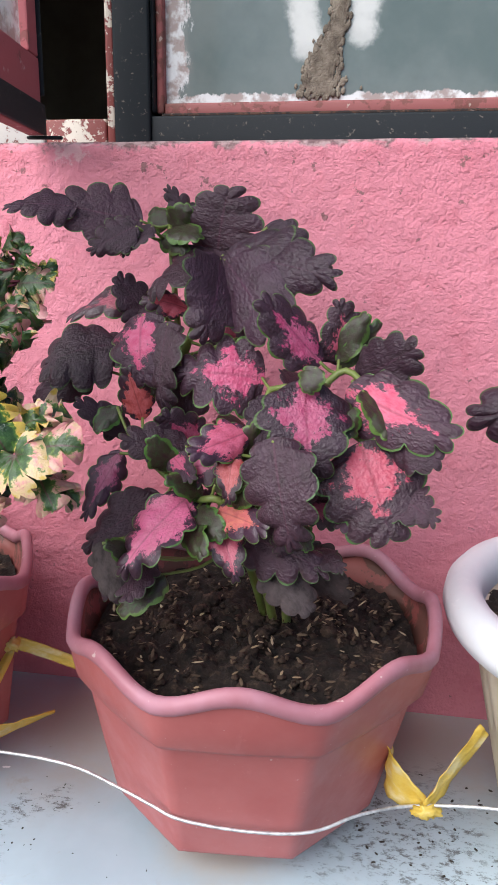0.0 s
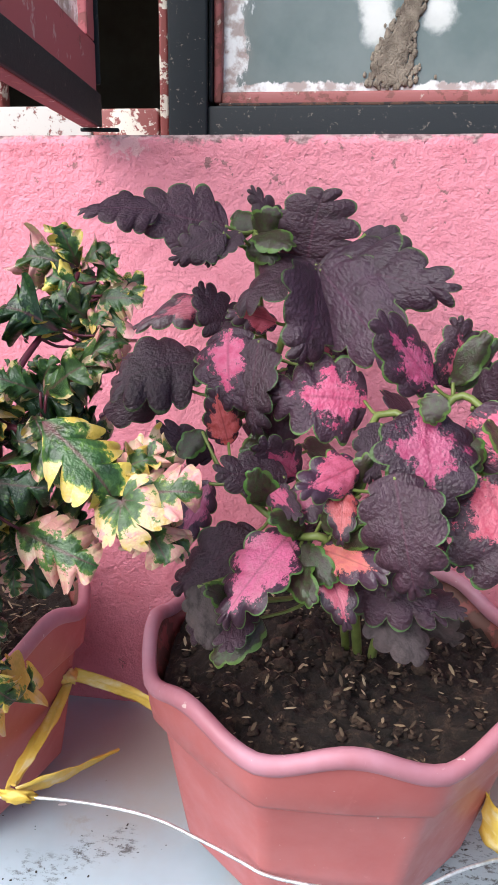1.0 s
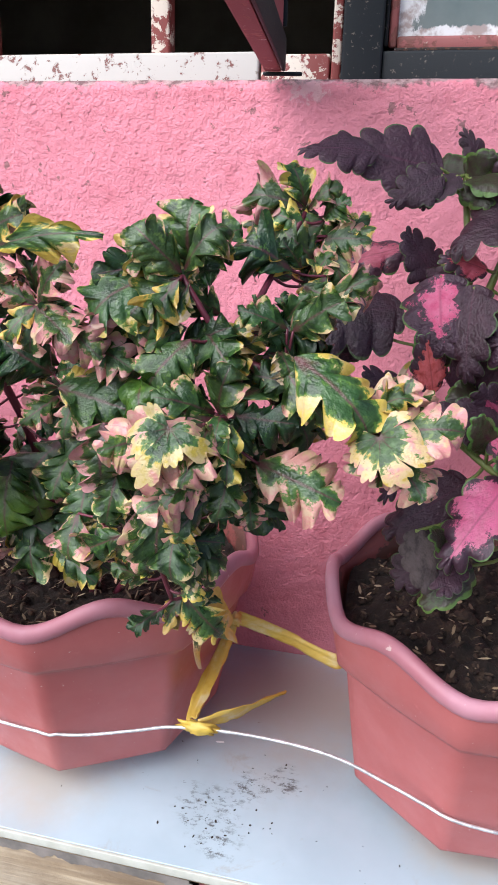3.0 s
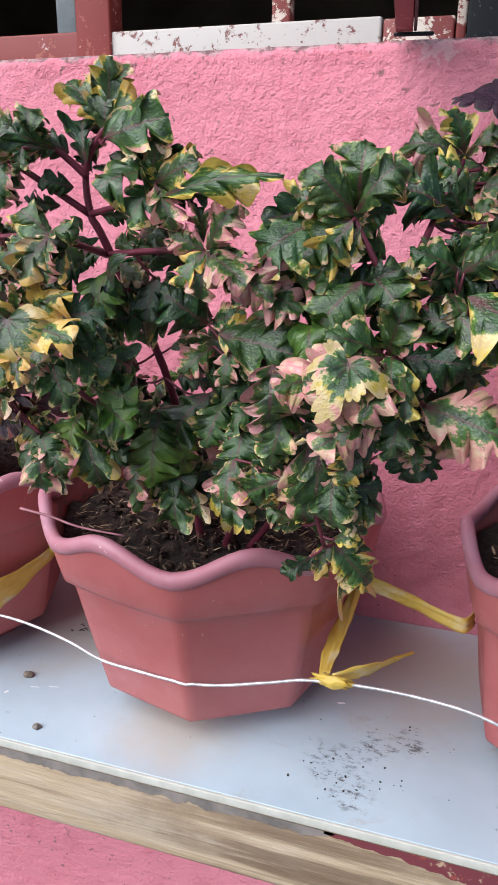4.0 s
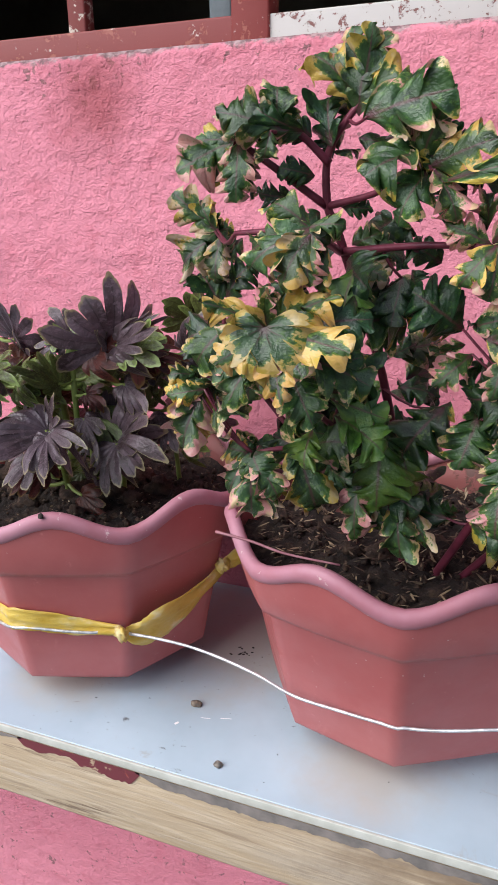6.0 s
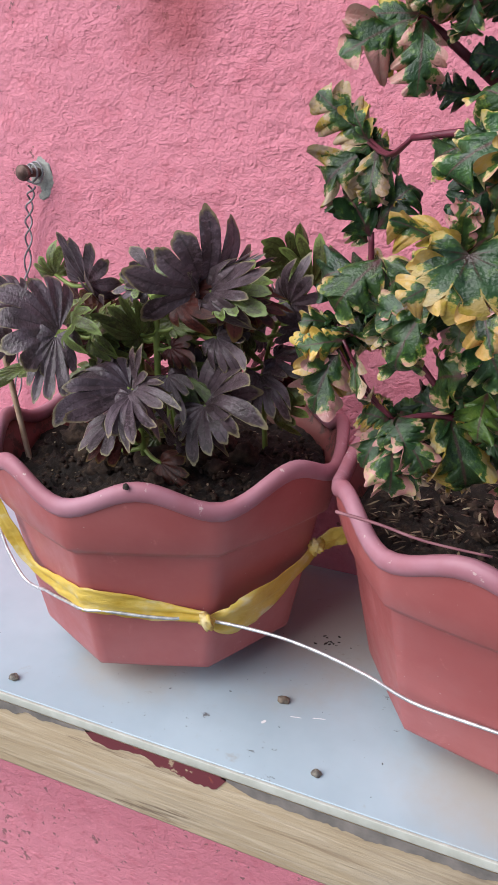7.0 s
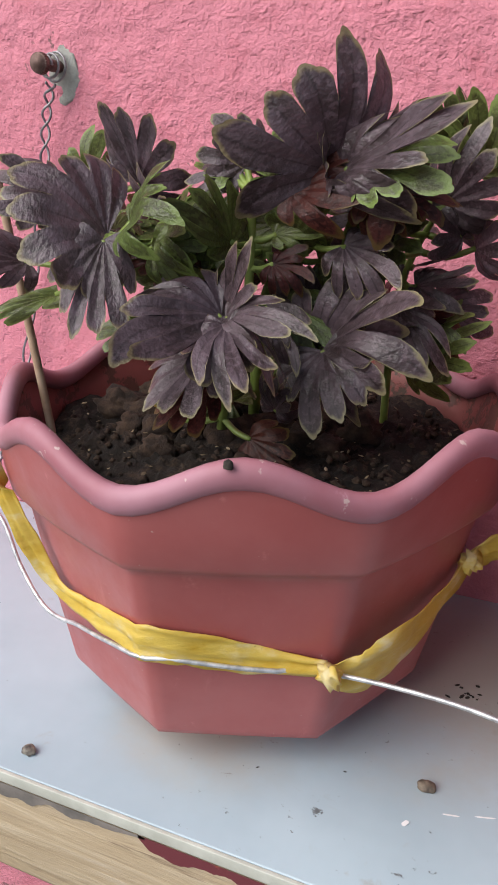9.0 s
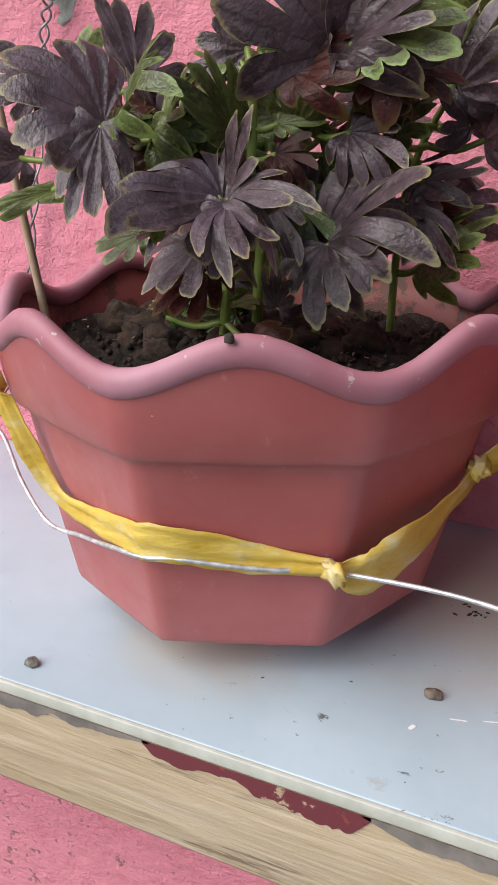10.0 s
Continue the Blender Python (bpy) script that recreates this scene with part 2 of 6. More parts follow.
bmesh.ops.create_grid(bm, x_segments=2, y_segments=2, size=300, matrix=Matrix.Translation((0, 0, GROUND)))
tagged(part("ground", bm, M_GROUND), "unseen ground before the house, kept dark to limit bounce", "ground", kind="structure")
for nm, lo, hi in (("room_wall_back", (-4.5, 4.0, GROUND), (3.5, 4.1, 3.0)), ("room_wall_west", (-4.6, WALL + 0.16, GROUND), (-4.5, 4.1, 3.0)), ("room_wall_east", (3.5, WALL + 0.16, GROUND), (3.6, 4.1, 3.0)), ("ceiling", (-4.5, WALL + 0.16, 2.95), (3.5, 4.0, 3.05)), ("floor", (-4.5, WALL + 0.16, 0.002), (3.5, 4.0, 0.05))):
    tagged(part(nm, boxed(lo, hi), M_ROOM, smooth=False), "plain room inside, coloured dark for its lack of light", "room", kind="structure")


# ---- shelf ----
def board_material():
    m = Mat("white_board", 0.38)
    big = m.noise(4, 5)
    c = m.ramp(big, [(0.3, (0.36, 0.452, 0.51)), (0.7, (0.46, 0.565, 0.63))])
    dirt = m.ramp(m.noise(14, 7, 0.7, distort=0.6), [(0.60, (0, 0, 0)), (0.72, (0.55,) * 3)])
    c = m.mix(dirt, c, (0.33, 0.29, 0.24))
    # dark soil smudges, thicker towards the white pot
    speck = m.noise(95, 6, 0.75, stretch=(0.7, 1, 1))
    zone = m.noise(6, 3, 0.5)
    mk = m.ramp(m.math("ADD", speck, m.math("MULTIPLY", zone, 0.35)), [(0.855, (0, 0, 0)), (0.90, (0.8,) * 3)])
    c = m.mix(mk, c, (0.06, 0.05, 0.045))
    # beige for shade and warm bounce, painted towards the wall and round the pots
    for place, radius in (((-0.21, 0.87, LEDGE), 0.20), ((-0.63, 0.86, LEDGE), 0.19), ((0.20, 0.90, LEDGE), 0.17), ((-0.44, 0.68, LEDGE), 0.10), ((-0.80, 0.70, LEDGE), 0.09), ((-0.01, 0.71, LEDGE), 0.09)):
        c = m.mix(m.math("MULTIPLY", near(m, place, radius, 0.9, 0.5, 12), 0.75), c, (0.44, 0.385, 0.31))
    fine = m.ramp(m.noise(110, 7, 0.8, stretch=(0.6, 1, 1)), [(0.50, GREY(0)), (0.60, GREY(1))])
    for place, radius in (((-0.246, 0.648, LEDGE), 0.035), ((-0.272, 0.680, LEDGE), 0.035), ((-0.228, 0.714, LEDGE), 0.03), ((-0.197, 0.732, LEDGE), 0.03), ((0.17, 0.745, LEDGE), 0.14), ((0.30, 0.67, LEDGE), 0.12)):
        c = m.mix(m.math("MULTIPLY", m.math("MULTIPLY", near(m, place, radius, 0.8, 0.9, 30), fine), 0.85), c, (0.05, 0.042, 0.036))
    m.base(c)
    m.bump(m.noise(60, 5), 0.1, 0.001)
    return m.m


def plank_material():
    m = Mat("weathered_plank", 0.75)
    grain = m.noise(8, 8, 0.65, stretch=(0.9, 6, 14), distort=0.8)
    c = m.ramp(grain, [(0.25, (0.32, 0.235, 0.15)), (0.45, (0.46, 0.355, 0.23)), (0.7, (0.58, 0.475, 0.335))])
    grey = m.ramp(m.noise(3, 5, 0.6, stretch=(0.6, 1, 4)), [(0.5, (0, 0, 0)), (0.72, (0.7,) * 3)])
    c = m.mix(grey, c, (0.50, 0.44, 0.36))
    c = m.mix(m.math("MULTIPLY", near(m, (-0.27, FRONT, 0.882), 0.24, 0.8, 0.5, 14), m.ramp(m.noise(7, 6, 0.7, stretch=(0.3, 1, 6)), [(0.38, GREY(0)), (0.55, GREY(0.75))])), c, (0.10, 0.055, 0.03))
    dark = m.ramp(m.noise(26, 6, 0.7, stretch=(0.12, 1, 1.6)), [(0.60, (0, 0, 0)), (0.68, (0.8,) * 3)])
    c = m.mix(dark, c, (0.12, 0.07, 0.04))
    # bleached and smoke-grey streaks along the grain
    streak = m.noise(20, 7, 0.7, stretch=(0.16, 1, 3.0), distort=0.5)
    c = m.mix(m.ramp(streak, [(0.55, GREY(0)), (0.68, GREY(0.45))]), c, (0.60, 0.53, 0.44))
    c = m.mix(m.ramp(streak, [(0.34, GREY(0.4)), (0.43, GREY(0))]), c, (0.24, 0.18, 0.13))
    m.base(c)
    m.bump(grain, 0.5, 0.003)
    return m.m


M_BOARD, M_PLANK = board_material(), plank_material()
M_CREAM = simple("cream_board_edge", (0.46, 0.47, 0.41), (0.58, 0.59, 0.53), 40)
X0, X1 = -2.6, 1.6
shelf = tagged(empty("wall_shelf", (0, FRONT, LEDGE)), "long shelf of white board over a weathered wooden plank", "shelf")
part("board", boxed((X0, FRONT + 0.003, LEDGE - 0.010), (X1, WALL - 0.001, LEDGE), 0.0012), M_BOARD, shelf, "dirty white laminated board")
part("board_edge", boxed((X0, FRONT, LEDGE - 0.0095), (X1, FRONT + 0.003, LEDGE - 0.0006), 0.0006), M_CREAM, shelf, "cream edge strip of the board")
plank = part("plank", boxed((X0, FRONT + 0.0015, 0.805), (X1, FRONT + 0.032, LEDGE - 0.0105), 0.003), M_PLANK, shelf, "bare weathered wooden plank")
# Grey that draws the shadow line under the board along with dark stained wood.
M_GAPGREY = simple("gap_shade_grey", (0.13, 0.12, 0.11), (0.26, 0.23, 0.21), 30, 0.7)
M_MAROON = peeling_material("old_maroon_paint", (0.16, 0.035, 0.045), (0.28, 0.06, 0.045), (0.45, 0.33, 0.22), 0.42, 30)


def paint_strip(x0, x1, depth, seed, material, label, z1=LEDGE - 0.0108):
    """A ragged strip on the plank's face, paint and gap shade, thin as paint."""
    bm = bmesh.new()
    n = max(6, int((x1 - x0) / 0.002))
    top, low = [], []
    for i in range(n + 1):
        x = x0 + (x1 - x0) * i / n
        e = min(1, 12 * min(i, n - i) / n + 0.15)
        d = depth * (0.75 + 0.6 * noise.noise((x * 14, seed, 0)) + 0.36 * noise.noise((x * 60, seed, 2)) + 0.14 * noise.noise((x * 240, seed, 4))) * e
        top.append(bm.verts.new((x, FRONT + 0.0005, z1)))
        low.append(bm.verts.new((x, FRONT + 0.0005, z1 - max(0.001, d))))
    for i in range(n):
        bm.faces.new((low[i], low[i + 1], top[i + 1], top[i]))
    return part("paint_strip", bm, material, plank, label)


paint_strip(X0, -0.80, 0.016, 1.0, M_GAPGREY, "grey strip for the shaded gap and stained wood under the board")
paint_strip(-0.805, -0.655, 0.017, 5.0, M_MAROON, "flaked maroon paint")
paint_strip(-0.66, -0.25, 0.014, 9.0, M_GAPGREY, "grey strip for the shaded gap and stained wood under the board")
paint_strip(-0.26, X1, 0.024, 15.0, M_MAROON, "flaked maroon paint")

# ---- window ----
FY = 1.075
win = tagged(empty("window_1", (-0.4, FY, 1.6)), "steel window frame in peeling red, white and black paint", "window", kind="structure")


def member(name, x0, x1, z0, z1, mat, label="", y0=FY, y1=FY + 0.035, bevel=0.003):
    return part(name, boxed((x0, y0, z0), (x1, y1, z1), bevel), mat, win, label)


TOPZ = 2.74
member("bottom_rail", -1.8713, -0.7322, 1.5745, 1.6525, M_RED, "red painted bottom rail")
member("bottom_rail", -0.6866, -0.3241, 1.5572, 1.6502, M_WHITERED, "white peeling bottom rail")
member("bottom_rail", -0.3221, -0.2381, 1.5523, 1.6473, M_REDFLAKE, "rusty red bottom rail", FY + 0.002)
member("post", -0.7697, -0.7383, 1.5626, TOPZ, M_GREYPOST, "grey painted post", FY + 0.004)
member("post", -0.7362, -0.6846, 1.5617, TOPZ, M_RED, "dark red post", FY - 0.004)
member("bar", -0.9863, -0.9580, 1.6174, TOPZ, M_REDFLAKE, "thin red bar", FY + 0.006, FY + 0.03)
member("bar", -0.4639, -0.4396, 1.6061, TOPZ, M_REDFLAKE, "thin peeling bar", FY + 0.006, FY + 0.03)
member("post", -0.2361, -0.2244, 1.6013, TOPZ, M_REDFLAKE, "flaking edge of the black post", FY - 0.001)
member("post", -0.2234, -0.1763, 1.5506, TOPZ, M_BLACK, "black steel post", FY - 0.01, FY + 0.05)
# fixed light on the east side
FX0, FX1 = -0.176, 0.75
member("stile", FX0, FX0 + 0.004, 1.6530, TOPZ, M_BLACK, "black steel stile", FY - 0.004)
member("bottom_rail", FX0, FX1, 1.5560, 1.6480, M_BLACK, "black steel bottom rail", FY - 0.006)
member("stile", FX1 + 0.001, FX1 + 0.05, 1.5460, TOPZ, M_BLACK, "black steel stile", FY - 0.006)
member("inner_stile", FX0 + 0.0045, FX0 + 0.014, 1.6527, TOPZ, M_PINKRED, "dusty red inner frame", FY + 0.006)
member("inner_rail", FX0 + 0.0145, FX1, 1.6490, 1.6650, M_PINKRED, "dusty red inner frame", FY + 0.006)
member("rust_line", FX0 + 0.012, FX1 - 0.25, 1.6486, 1.6522, M_RUSTLINE, "rusty crumbling joint above the rail", FY + 0.0025, FY + 0.0055, 0.001)
member("top_rail", -1.8713, FX1, TOPZ + 0.001, TOPZ + 0.05, M_RED, "red top rail")


def grey_green_glass():
    m = Mat("grey_green_glass", 0.12)
    # Grey-green base holds the reflection that the pane shows.
    d = m.noise(7, 5)
    m.base(m.ramp(d, [(0.3, (0.13, 0.17, 0.165)), (0.7, (0.20, 0.235, 0.23))]))
    pos = m.n.new("ShaderNodeSeparateXYZ")
    m.l.new(m.coords(), pos.inputs[0])
    dl, db = m.math("SUBTRACT", pos.outputs[0], -0.165), m.math("SUBTRACT", pos.outputs[2], 1.666)
    e = m.math("DIVIDE", m.math("MINIMUM", m.math("MULTIPLY", dl, 0.75), m.math("MULTIPLY", db, 2.4)), 0.027)
    streaks = m.math("ADD", m.math("MULTIPLY", m.noise(46, 7, 0.75, stretch=(1.2, 1, 0.5)), 2.2), m.math("MULTIPLY", m.noise(9, 3), 1.2))
    paint = m.ramp(m.math("SUBTRACT", streaks, e), [(0.78, GREY(0)), (0.95, GREY(1))])
    m.base(m.mix(paint, m.b.inputs["Base Color"].links[0].from_socket, m.ramp(m.noise(60, 5), [(0.4, (0.42, 0.34, 0.32)), (0.6, (0.82, 0.84, 0.85))])))
    col = m.b.inputs["Base Color"].links[0].from_socket
    for x, z in ((0.006, 1.84), (0.006, 1.82), (0.008, 1.80), (0.011, 1.782), (0.014, 1.765), (0.017, 1.748), (0.020, 1.732), (0.090, 1.84), (0.090, 1.82), (0.089, 1.80), (0.088, 1.78), (0.086, 1.763), (0.084, 1.746)):
        col = m.mix(m.math("MULTIPLY", near(m, (x, FY + 0.02, z), 0.025, 0.6, 0.55, 40), 0.8), col, (0.72, 0.73, 0.71))
    m.base(col)
    smear = m.ramp(m.noise(5, 6, 0.7, stretch=(1, 1, 0.35)), [(0.5, (0.1,) * 3), (0.75, (0.45,) * 3)])
    m.feed(m.b, "Roughness", smear)
    tr = m.put("ShaderNodeBsdfTransparent")
    mx = m.put("ShaderNodeMixShader", Fac=0.82)
    m.l.new(tr.outputs[0], mx.inputs[1])
    m.l.new(m.b.outputs[0], mx.inputs[2])
    m.l.new(mx.outputs[0], m.n["Material Output"].inputs[0])
    return m.m


M_GLASS = grey_green_glass()
pane = part("pane", boxed((FX0 + 0.01, FY + 0.020, 1.655), (FX1, FY + 0.024, TOPZ)), M_GLASS, win, "grey-green pane with its reflection in the colour, and paint smears", smooth=False)
pane.visible_shadow = False

# ---- terracotta pots ----
POT_N = 112
# centre of the rim, centre of the foot, turn of the octagon in degrees, height of the rim, swing of its waves
Pot = collections.namedtuple("Pot", "rim foot turn height wave")
POTS = {1: Pot((0.0125, 0.759), (0.002, 0.785), -85.5, 0.240, 0.0090),
        2: Pot((-0.428, 0.766), (-0.433, 0.791), -104.0, 0.241, 0.0105),
        3: Pot((-0.797, 0.777), (-0.808, 0.787), -70.0, 0.2405, 0.0108)}
BASE = 0.029


def oct_radius(apothem, a, turn, roundness):
    k = ((a - turn + math.pi / 8) % (math.pi / 4)) - math.pi / 8
    return apothem / math.cos(k) * (1 - roundness) + apothem * 1.045 * roundness


def squeeze(cy, y, room):
    """The back of the pot is pressed flat by the wall."""
    d = y - cy
    return y if d <= 0 else cy + d / (1 + (d / room) ** 14) ** (1 / 14)


def pot_centre(pot, z):
    """The pots tip forward a little, held by the wire: the rim stands out over the foot."""
    f = max(0.0, min(1.0, (z - BASE) / (pot.height - BASE)))
    return pot.foot[0] + (pot.rim[0] - pot.foot[0]) * f, pot.foot[1] + (pot.rim[1] - pot.foot[1]) * f


def pot_apothem(pot, z):
    step = pot.height - 0.063
    return float(np.interp(z, [0, BASE, BASE + 0.008, step - 0.004, step + 0.006, pot.height - 0.02, pot.height], [0.12, 0.128, 0.1315, 0.1535, 0.1655, 0.1720, 0.180]))


def pot_ring(pot, apothem, z, roundness, wave=0.0):
    pts = []
    turn = radians(pot.turn)
    cx, cy = pot_centre(pot, z)
    for i in range(POT_N):
        a = 2 * math.pi * i / POT_N + turn
        r = oct_radius(apothem, a, turn, roundness)
        zz = LEDGE + z + wave * math.cos(8 * (a - turn))
        pts.append(Vector((cx + r * math.cos(a), squeeze(cy, cy + r * math.sin(a), WALL - 0.006 - cy), zz)))
    return pts


def flower_pot(pot, label):
    ob = tagged(empty("flower_pot", (pot.foot[0], pot.foot[1], LEDGE)), label, "flower pot", "terracotta pots on the shelf")
    R = lambda ap, z, rd, wv=0.0: pot_ring(pot, ap, z, rd, wv * pot.wave)
    h = pot.height
    st = h - 0.063
    outer = [R(0.1200, BASE, 0.05), R(0.1270, BASE + 0.0005, 0.05), R(0.1300, BASE + 0.003, 0.05), R(0.1315, BASE + 0.008, 0.05), R(0.1420, 0.10, 0.05), R(0.1533, st - 0.006, 0.06),
             R(0.1545, st - 0.002, 0.08), R(0.1580, st + 0.0015, 0.16), R(0.1625, st + 0.004, 0.24), R(0.1650, st + 0.009, 0.3), R(0.1695, h - 0.032, 0.5, 0.3), R(0.1725, h - 0.008, 0.75, 1.0)]
    inner = [R(0.1680, h - 0.004, 0.75, 1.0), R(0.1640, h - 0.032, 0.5, 0.3), R(0.150, st, 0.2), R(0.140, 0.13, 0.1), R(0.124, 0.04, 0.1)]
    part("body", rings_mesh(outer, (True, False)), M_POT, ob)
    part("foot_ring", rings_mesh([R(0.0850, 0.0, 0.1), R(0.0880, 0.0, 0.1), R(0.0900, BASE + 0.001, 0.1), R(0.0800, BASE + 0.001, 0.1)], (True, True)), M_POT, ob, "set-back ring under the pot")
    part("inner_wall", rings_mesh([R(0.1715, h - 0.008, 0.75, 1.0)] + inner, (False, True)), M_POTIN, ob, "soil-stained inside of the pot, darkened for its shade")
    lip = [(0.1690, -0.0105), (0.1722, -0.0104), (0.1746, -0.0086), (0.1760, -0.0045), (0.1760, 0.0), (0.1746, 0.0040), (0.1715, 0.0064), (0.1672, 0.0060), (0.1642, 0.002), (0.1636, -0.006)]
    part("rim", rings_mesh([R(a, h + z, 0.8, 1.0) for a, z in lip], close_loop=True), M_RIM, ob, "faded scalloped rolled rim")
    return ob


flower_pot(POTS[1], "terracotta plastic octagonal pot holding a purple and pink coleus")
flower_pot(POTS[2], "terracotta plastic octagonal pot holding a tall variegated coleus")
flower_pot(POTS[3], "terracotta plastic octagonal pot holding a low dark coleus")


# ---- soil ----
def soil_material():
    m = Mat("potting_soil", 0.95)
    c = m.ramp(m.noise(60, 8, 0.75), [(0.34, (0.006, 0.0038, 0.0026)), (0.5, (0.021, 0.013, 0.009)), (0.68, (0.085, 0.052, 0.033))])
    m.base(c)
    m.bump(m.noise(140, 7, 0.75), 1.0, 0.006)
    return m.m


M_SOIL = soil_material()


def bed(k):
    """Centre, turn and height of the soil in a pot."""
    pot, z = POTS[k], SOIL[k]
    return (*pot_centre(pot, z), pot.turn), LEDGE + z


SOIL = {1: 0.211, 2: 0.205, 3: 0.206}


def soil(cx, cy, turn, z, label, seed, mound=0.006):
    bm = bmesh.new()
    n, nr = 132, 46
    rows = []
    mid = bm.verts.new((cx, cy, z + mound))
    for k in range(1, nr + 1):
        f = k / nr
        row = []
        for i in range(n):
            a = 2 * math.pi * i / n
            r = f * (oct_radius(0.1580, a, radians(turn), 0.3))
            x, y = cx + r * math.cos(a), cy + r * math.sin(a)
            y = squeeze(cy, y, WALL - 0.020 - cy)
            h = mound * (1 - f * f) + 0.006 * noise.noise((x * 40, y * 40, seed)) + 0.006 * noise.noise((x * 85, y * 85, seed)) + 0.005 * noise.noise((x * 190, y * 190, seed)) + 0.004 * noise.noise((x * 13, y * 13, seed))
            row.append(bm.verts.new((x, y, z + h)))
        rows.append(row)
    for i in range(n):
        j = (i + 1) % n
        bm.faces.new((mid, rows[0][i], rows[0][j]))
        for k in range(nr - 1):
            bm.faces.new((rows[k][i], rows[k + 1][i], rows[k + 1][j], rows[k][j]))
    return tagged(part("potting_soil", bm, M_SOIL), label, "soil", kind="stuff")


soil(*bed(1)[0], bed(1)[1], "dark moist potting soil with husk bits in the pot", 1)
soil(*bed(2)[0], bed(2)[1], "dark crumbly potting soil in the pot", 2)
soil(*bed(3)[0], bed(3)[1], "dark lumpy potting soil in the pot", 3)

# ---- plants ----
def leaf_material(name, build, rough=0.33, translucent=0.18, pucker=0.22):
    m = Mat(name, rough)
    uv = m.n.new("ShaderNodeSeparateXYZ")
    tc = m.n.new("ShaderNodeTexCoord")
    m.l.new(tc.outputs["UV"], uv.inputs[0])
    along, edge = uv.outputs[0], uv.outputs[1]
    m.rnd = m.random()
    m.shift = m.put("ShaderNodeVectorMath", Vector=tc.outputs["Object"])
    m.shift.operation = "ADD"
    cmb = m.put("ShaderNodeCombineXYZ", X=m.math("MULTIPLY", m.rnd, 37.0), Y=m.math("MULTIPLY", m.rnd, 11.0))
    m.l.new(cmb.outputs[0], m.shift.inputs[1])

    def blotch(scale, detail=5, rough_=0.65):
        return m.put("ShaderNodeTexNoise", Vector=m.shift.outputs[0], Scale=scale, Detail=detail, Roughness=rough_).outputs["Fac"]

    col = build(m, along, edge, blotch)
    # each leaf a little lighter or darker than the next
    hue = m.math("ADD", 0.482, m.math("MULTIPLY", m.math("FRACT", m.math("MULTIPLY", m.rnd, 7.13)), 0.03))
    hsv = m.put("ShaderNodeHueSaturation", Color=col, Hue=hue, Value=m.math("ADD", 0.75, m.math("MULTIPLY", m.rnd, 0.5)))
    col = hsv.outputs[0]
    m.base(col)
    m.b.inputs["Specular IOR Level"].default_value = 0.55
    m.bump(blotch(24, 3, 0.55), pucker, 0.010)
    tr = m.put("ShaderNodeBsdfTranslucent", Color=col)
    mx = m.put("ShaderNodeMixShader", Fac=translucent)
    m.l.new(m.b.outputs[0], mx.inputs[1])
    m.l.new(tr.outputs[0], mx.inputs[2])
    m.l.new(mx.outputs[0], m.n["Material Output"].inputs[0])
    return m.m


def rim_mask(m, edge, blotch, at, soft=0.06, ragged=0.25, scale=9):
    """1 towards the margin, with a ragged border."""
    e = m.math("ADD", edge, m.math("MULTIPLY", m.math("SUBTRACT", blotch(scale), 0.5), ragged))
    return m.ramp(e, [(at - soft, GREY(0)), (at + soft, GREY(1))])


def build_purple(m, along, edge, blotch):
    c = m.ramp(blotch(6), [(0.3, (0.030, 0.012, 0.020)), (0.55, (0.052, 0.022, 0.038)), (0.8, (0.080, 0.040, 0.064))])
    c = m.mix(m.ramp(edge, [(0.0, GREY(0.5)), (0.05, GREY(0))]), c, (0.10, 0.03, 0.06))
    return m.mix(m.math("MULTIPLY", rim_mask(m, edge, blotch, 0.96, 0.02, 0.20, 4), 0.85), c, (0.075, 0.15, 0.045))


def build_heart(pink, pink2, at):
    def build(m, along, edge, blotch):
        c = build_purple(m, along, edge, blotch)
        p = m.ramp(blotch(7), [(0.3, pink2), (0.65, pink)])
        # the heart lies about the middle of the blade and runs out raggedly along the veins
        reach = m.math("ADD", m.math("MULTIPLY", edge, 0.62), m.math("MULTIPLY", m.math("ABSOLUTE", m.math("SUBTRACT", along, 0.36)), 0.95))
        ragged = m.math("MULTIPLY", m.math("SUBTRACT", blotch(7, 7, 0.8), 0.5), 1.5)
        inner = m.ramp(m.math("ADD", reach, ragged), [(at - 0.045, GREY(0)), (at + 0.045, GREY(1))])
        p = m.mix(m.ramp(edge, [(0.0, GREY(0.5)), (0.07, GREY(0))]), p, tuple(x * 0.45 for x in pink2))
        c2 = m.mix(inner, p, c)
        return m.mix(rim_mask(m, edge, blotch, 0.95, 0.02, 0.20, 4), c2, (0.085, 0.17, 0.045))
    return build


def build_young(m, along, edge, blotch):
    c = m.ramp(blotch(6), [(0.3, (0.040, 0.016, 0.022)), (0.5, (0.045, 0.040, 0.022)), (0.7, (0.040, 0.085, 0.025))])
    return m.mix(rim_mask(m, edge, blotch, 0.80, 0.06, 0.5), c, (0.085, 0.18, 0.035))


def build_wilted(m, along, edge, blotch):
    return m.ramp(blotch(6), [(0.3, (0.032, 0.022, 0.022)), (0.6, (0.075, 0.055, 0.055)), (0.8, (0.12, 0.08, 0.08))])


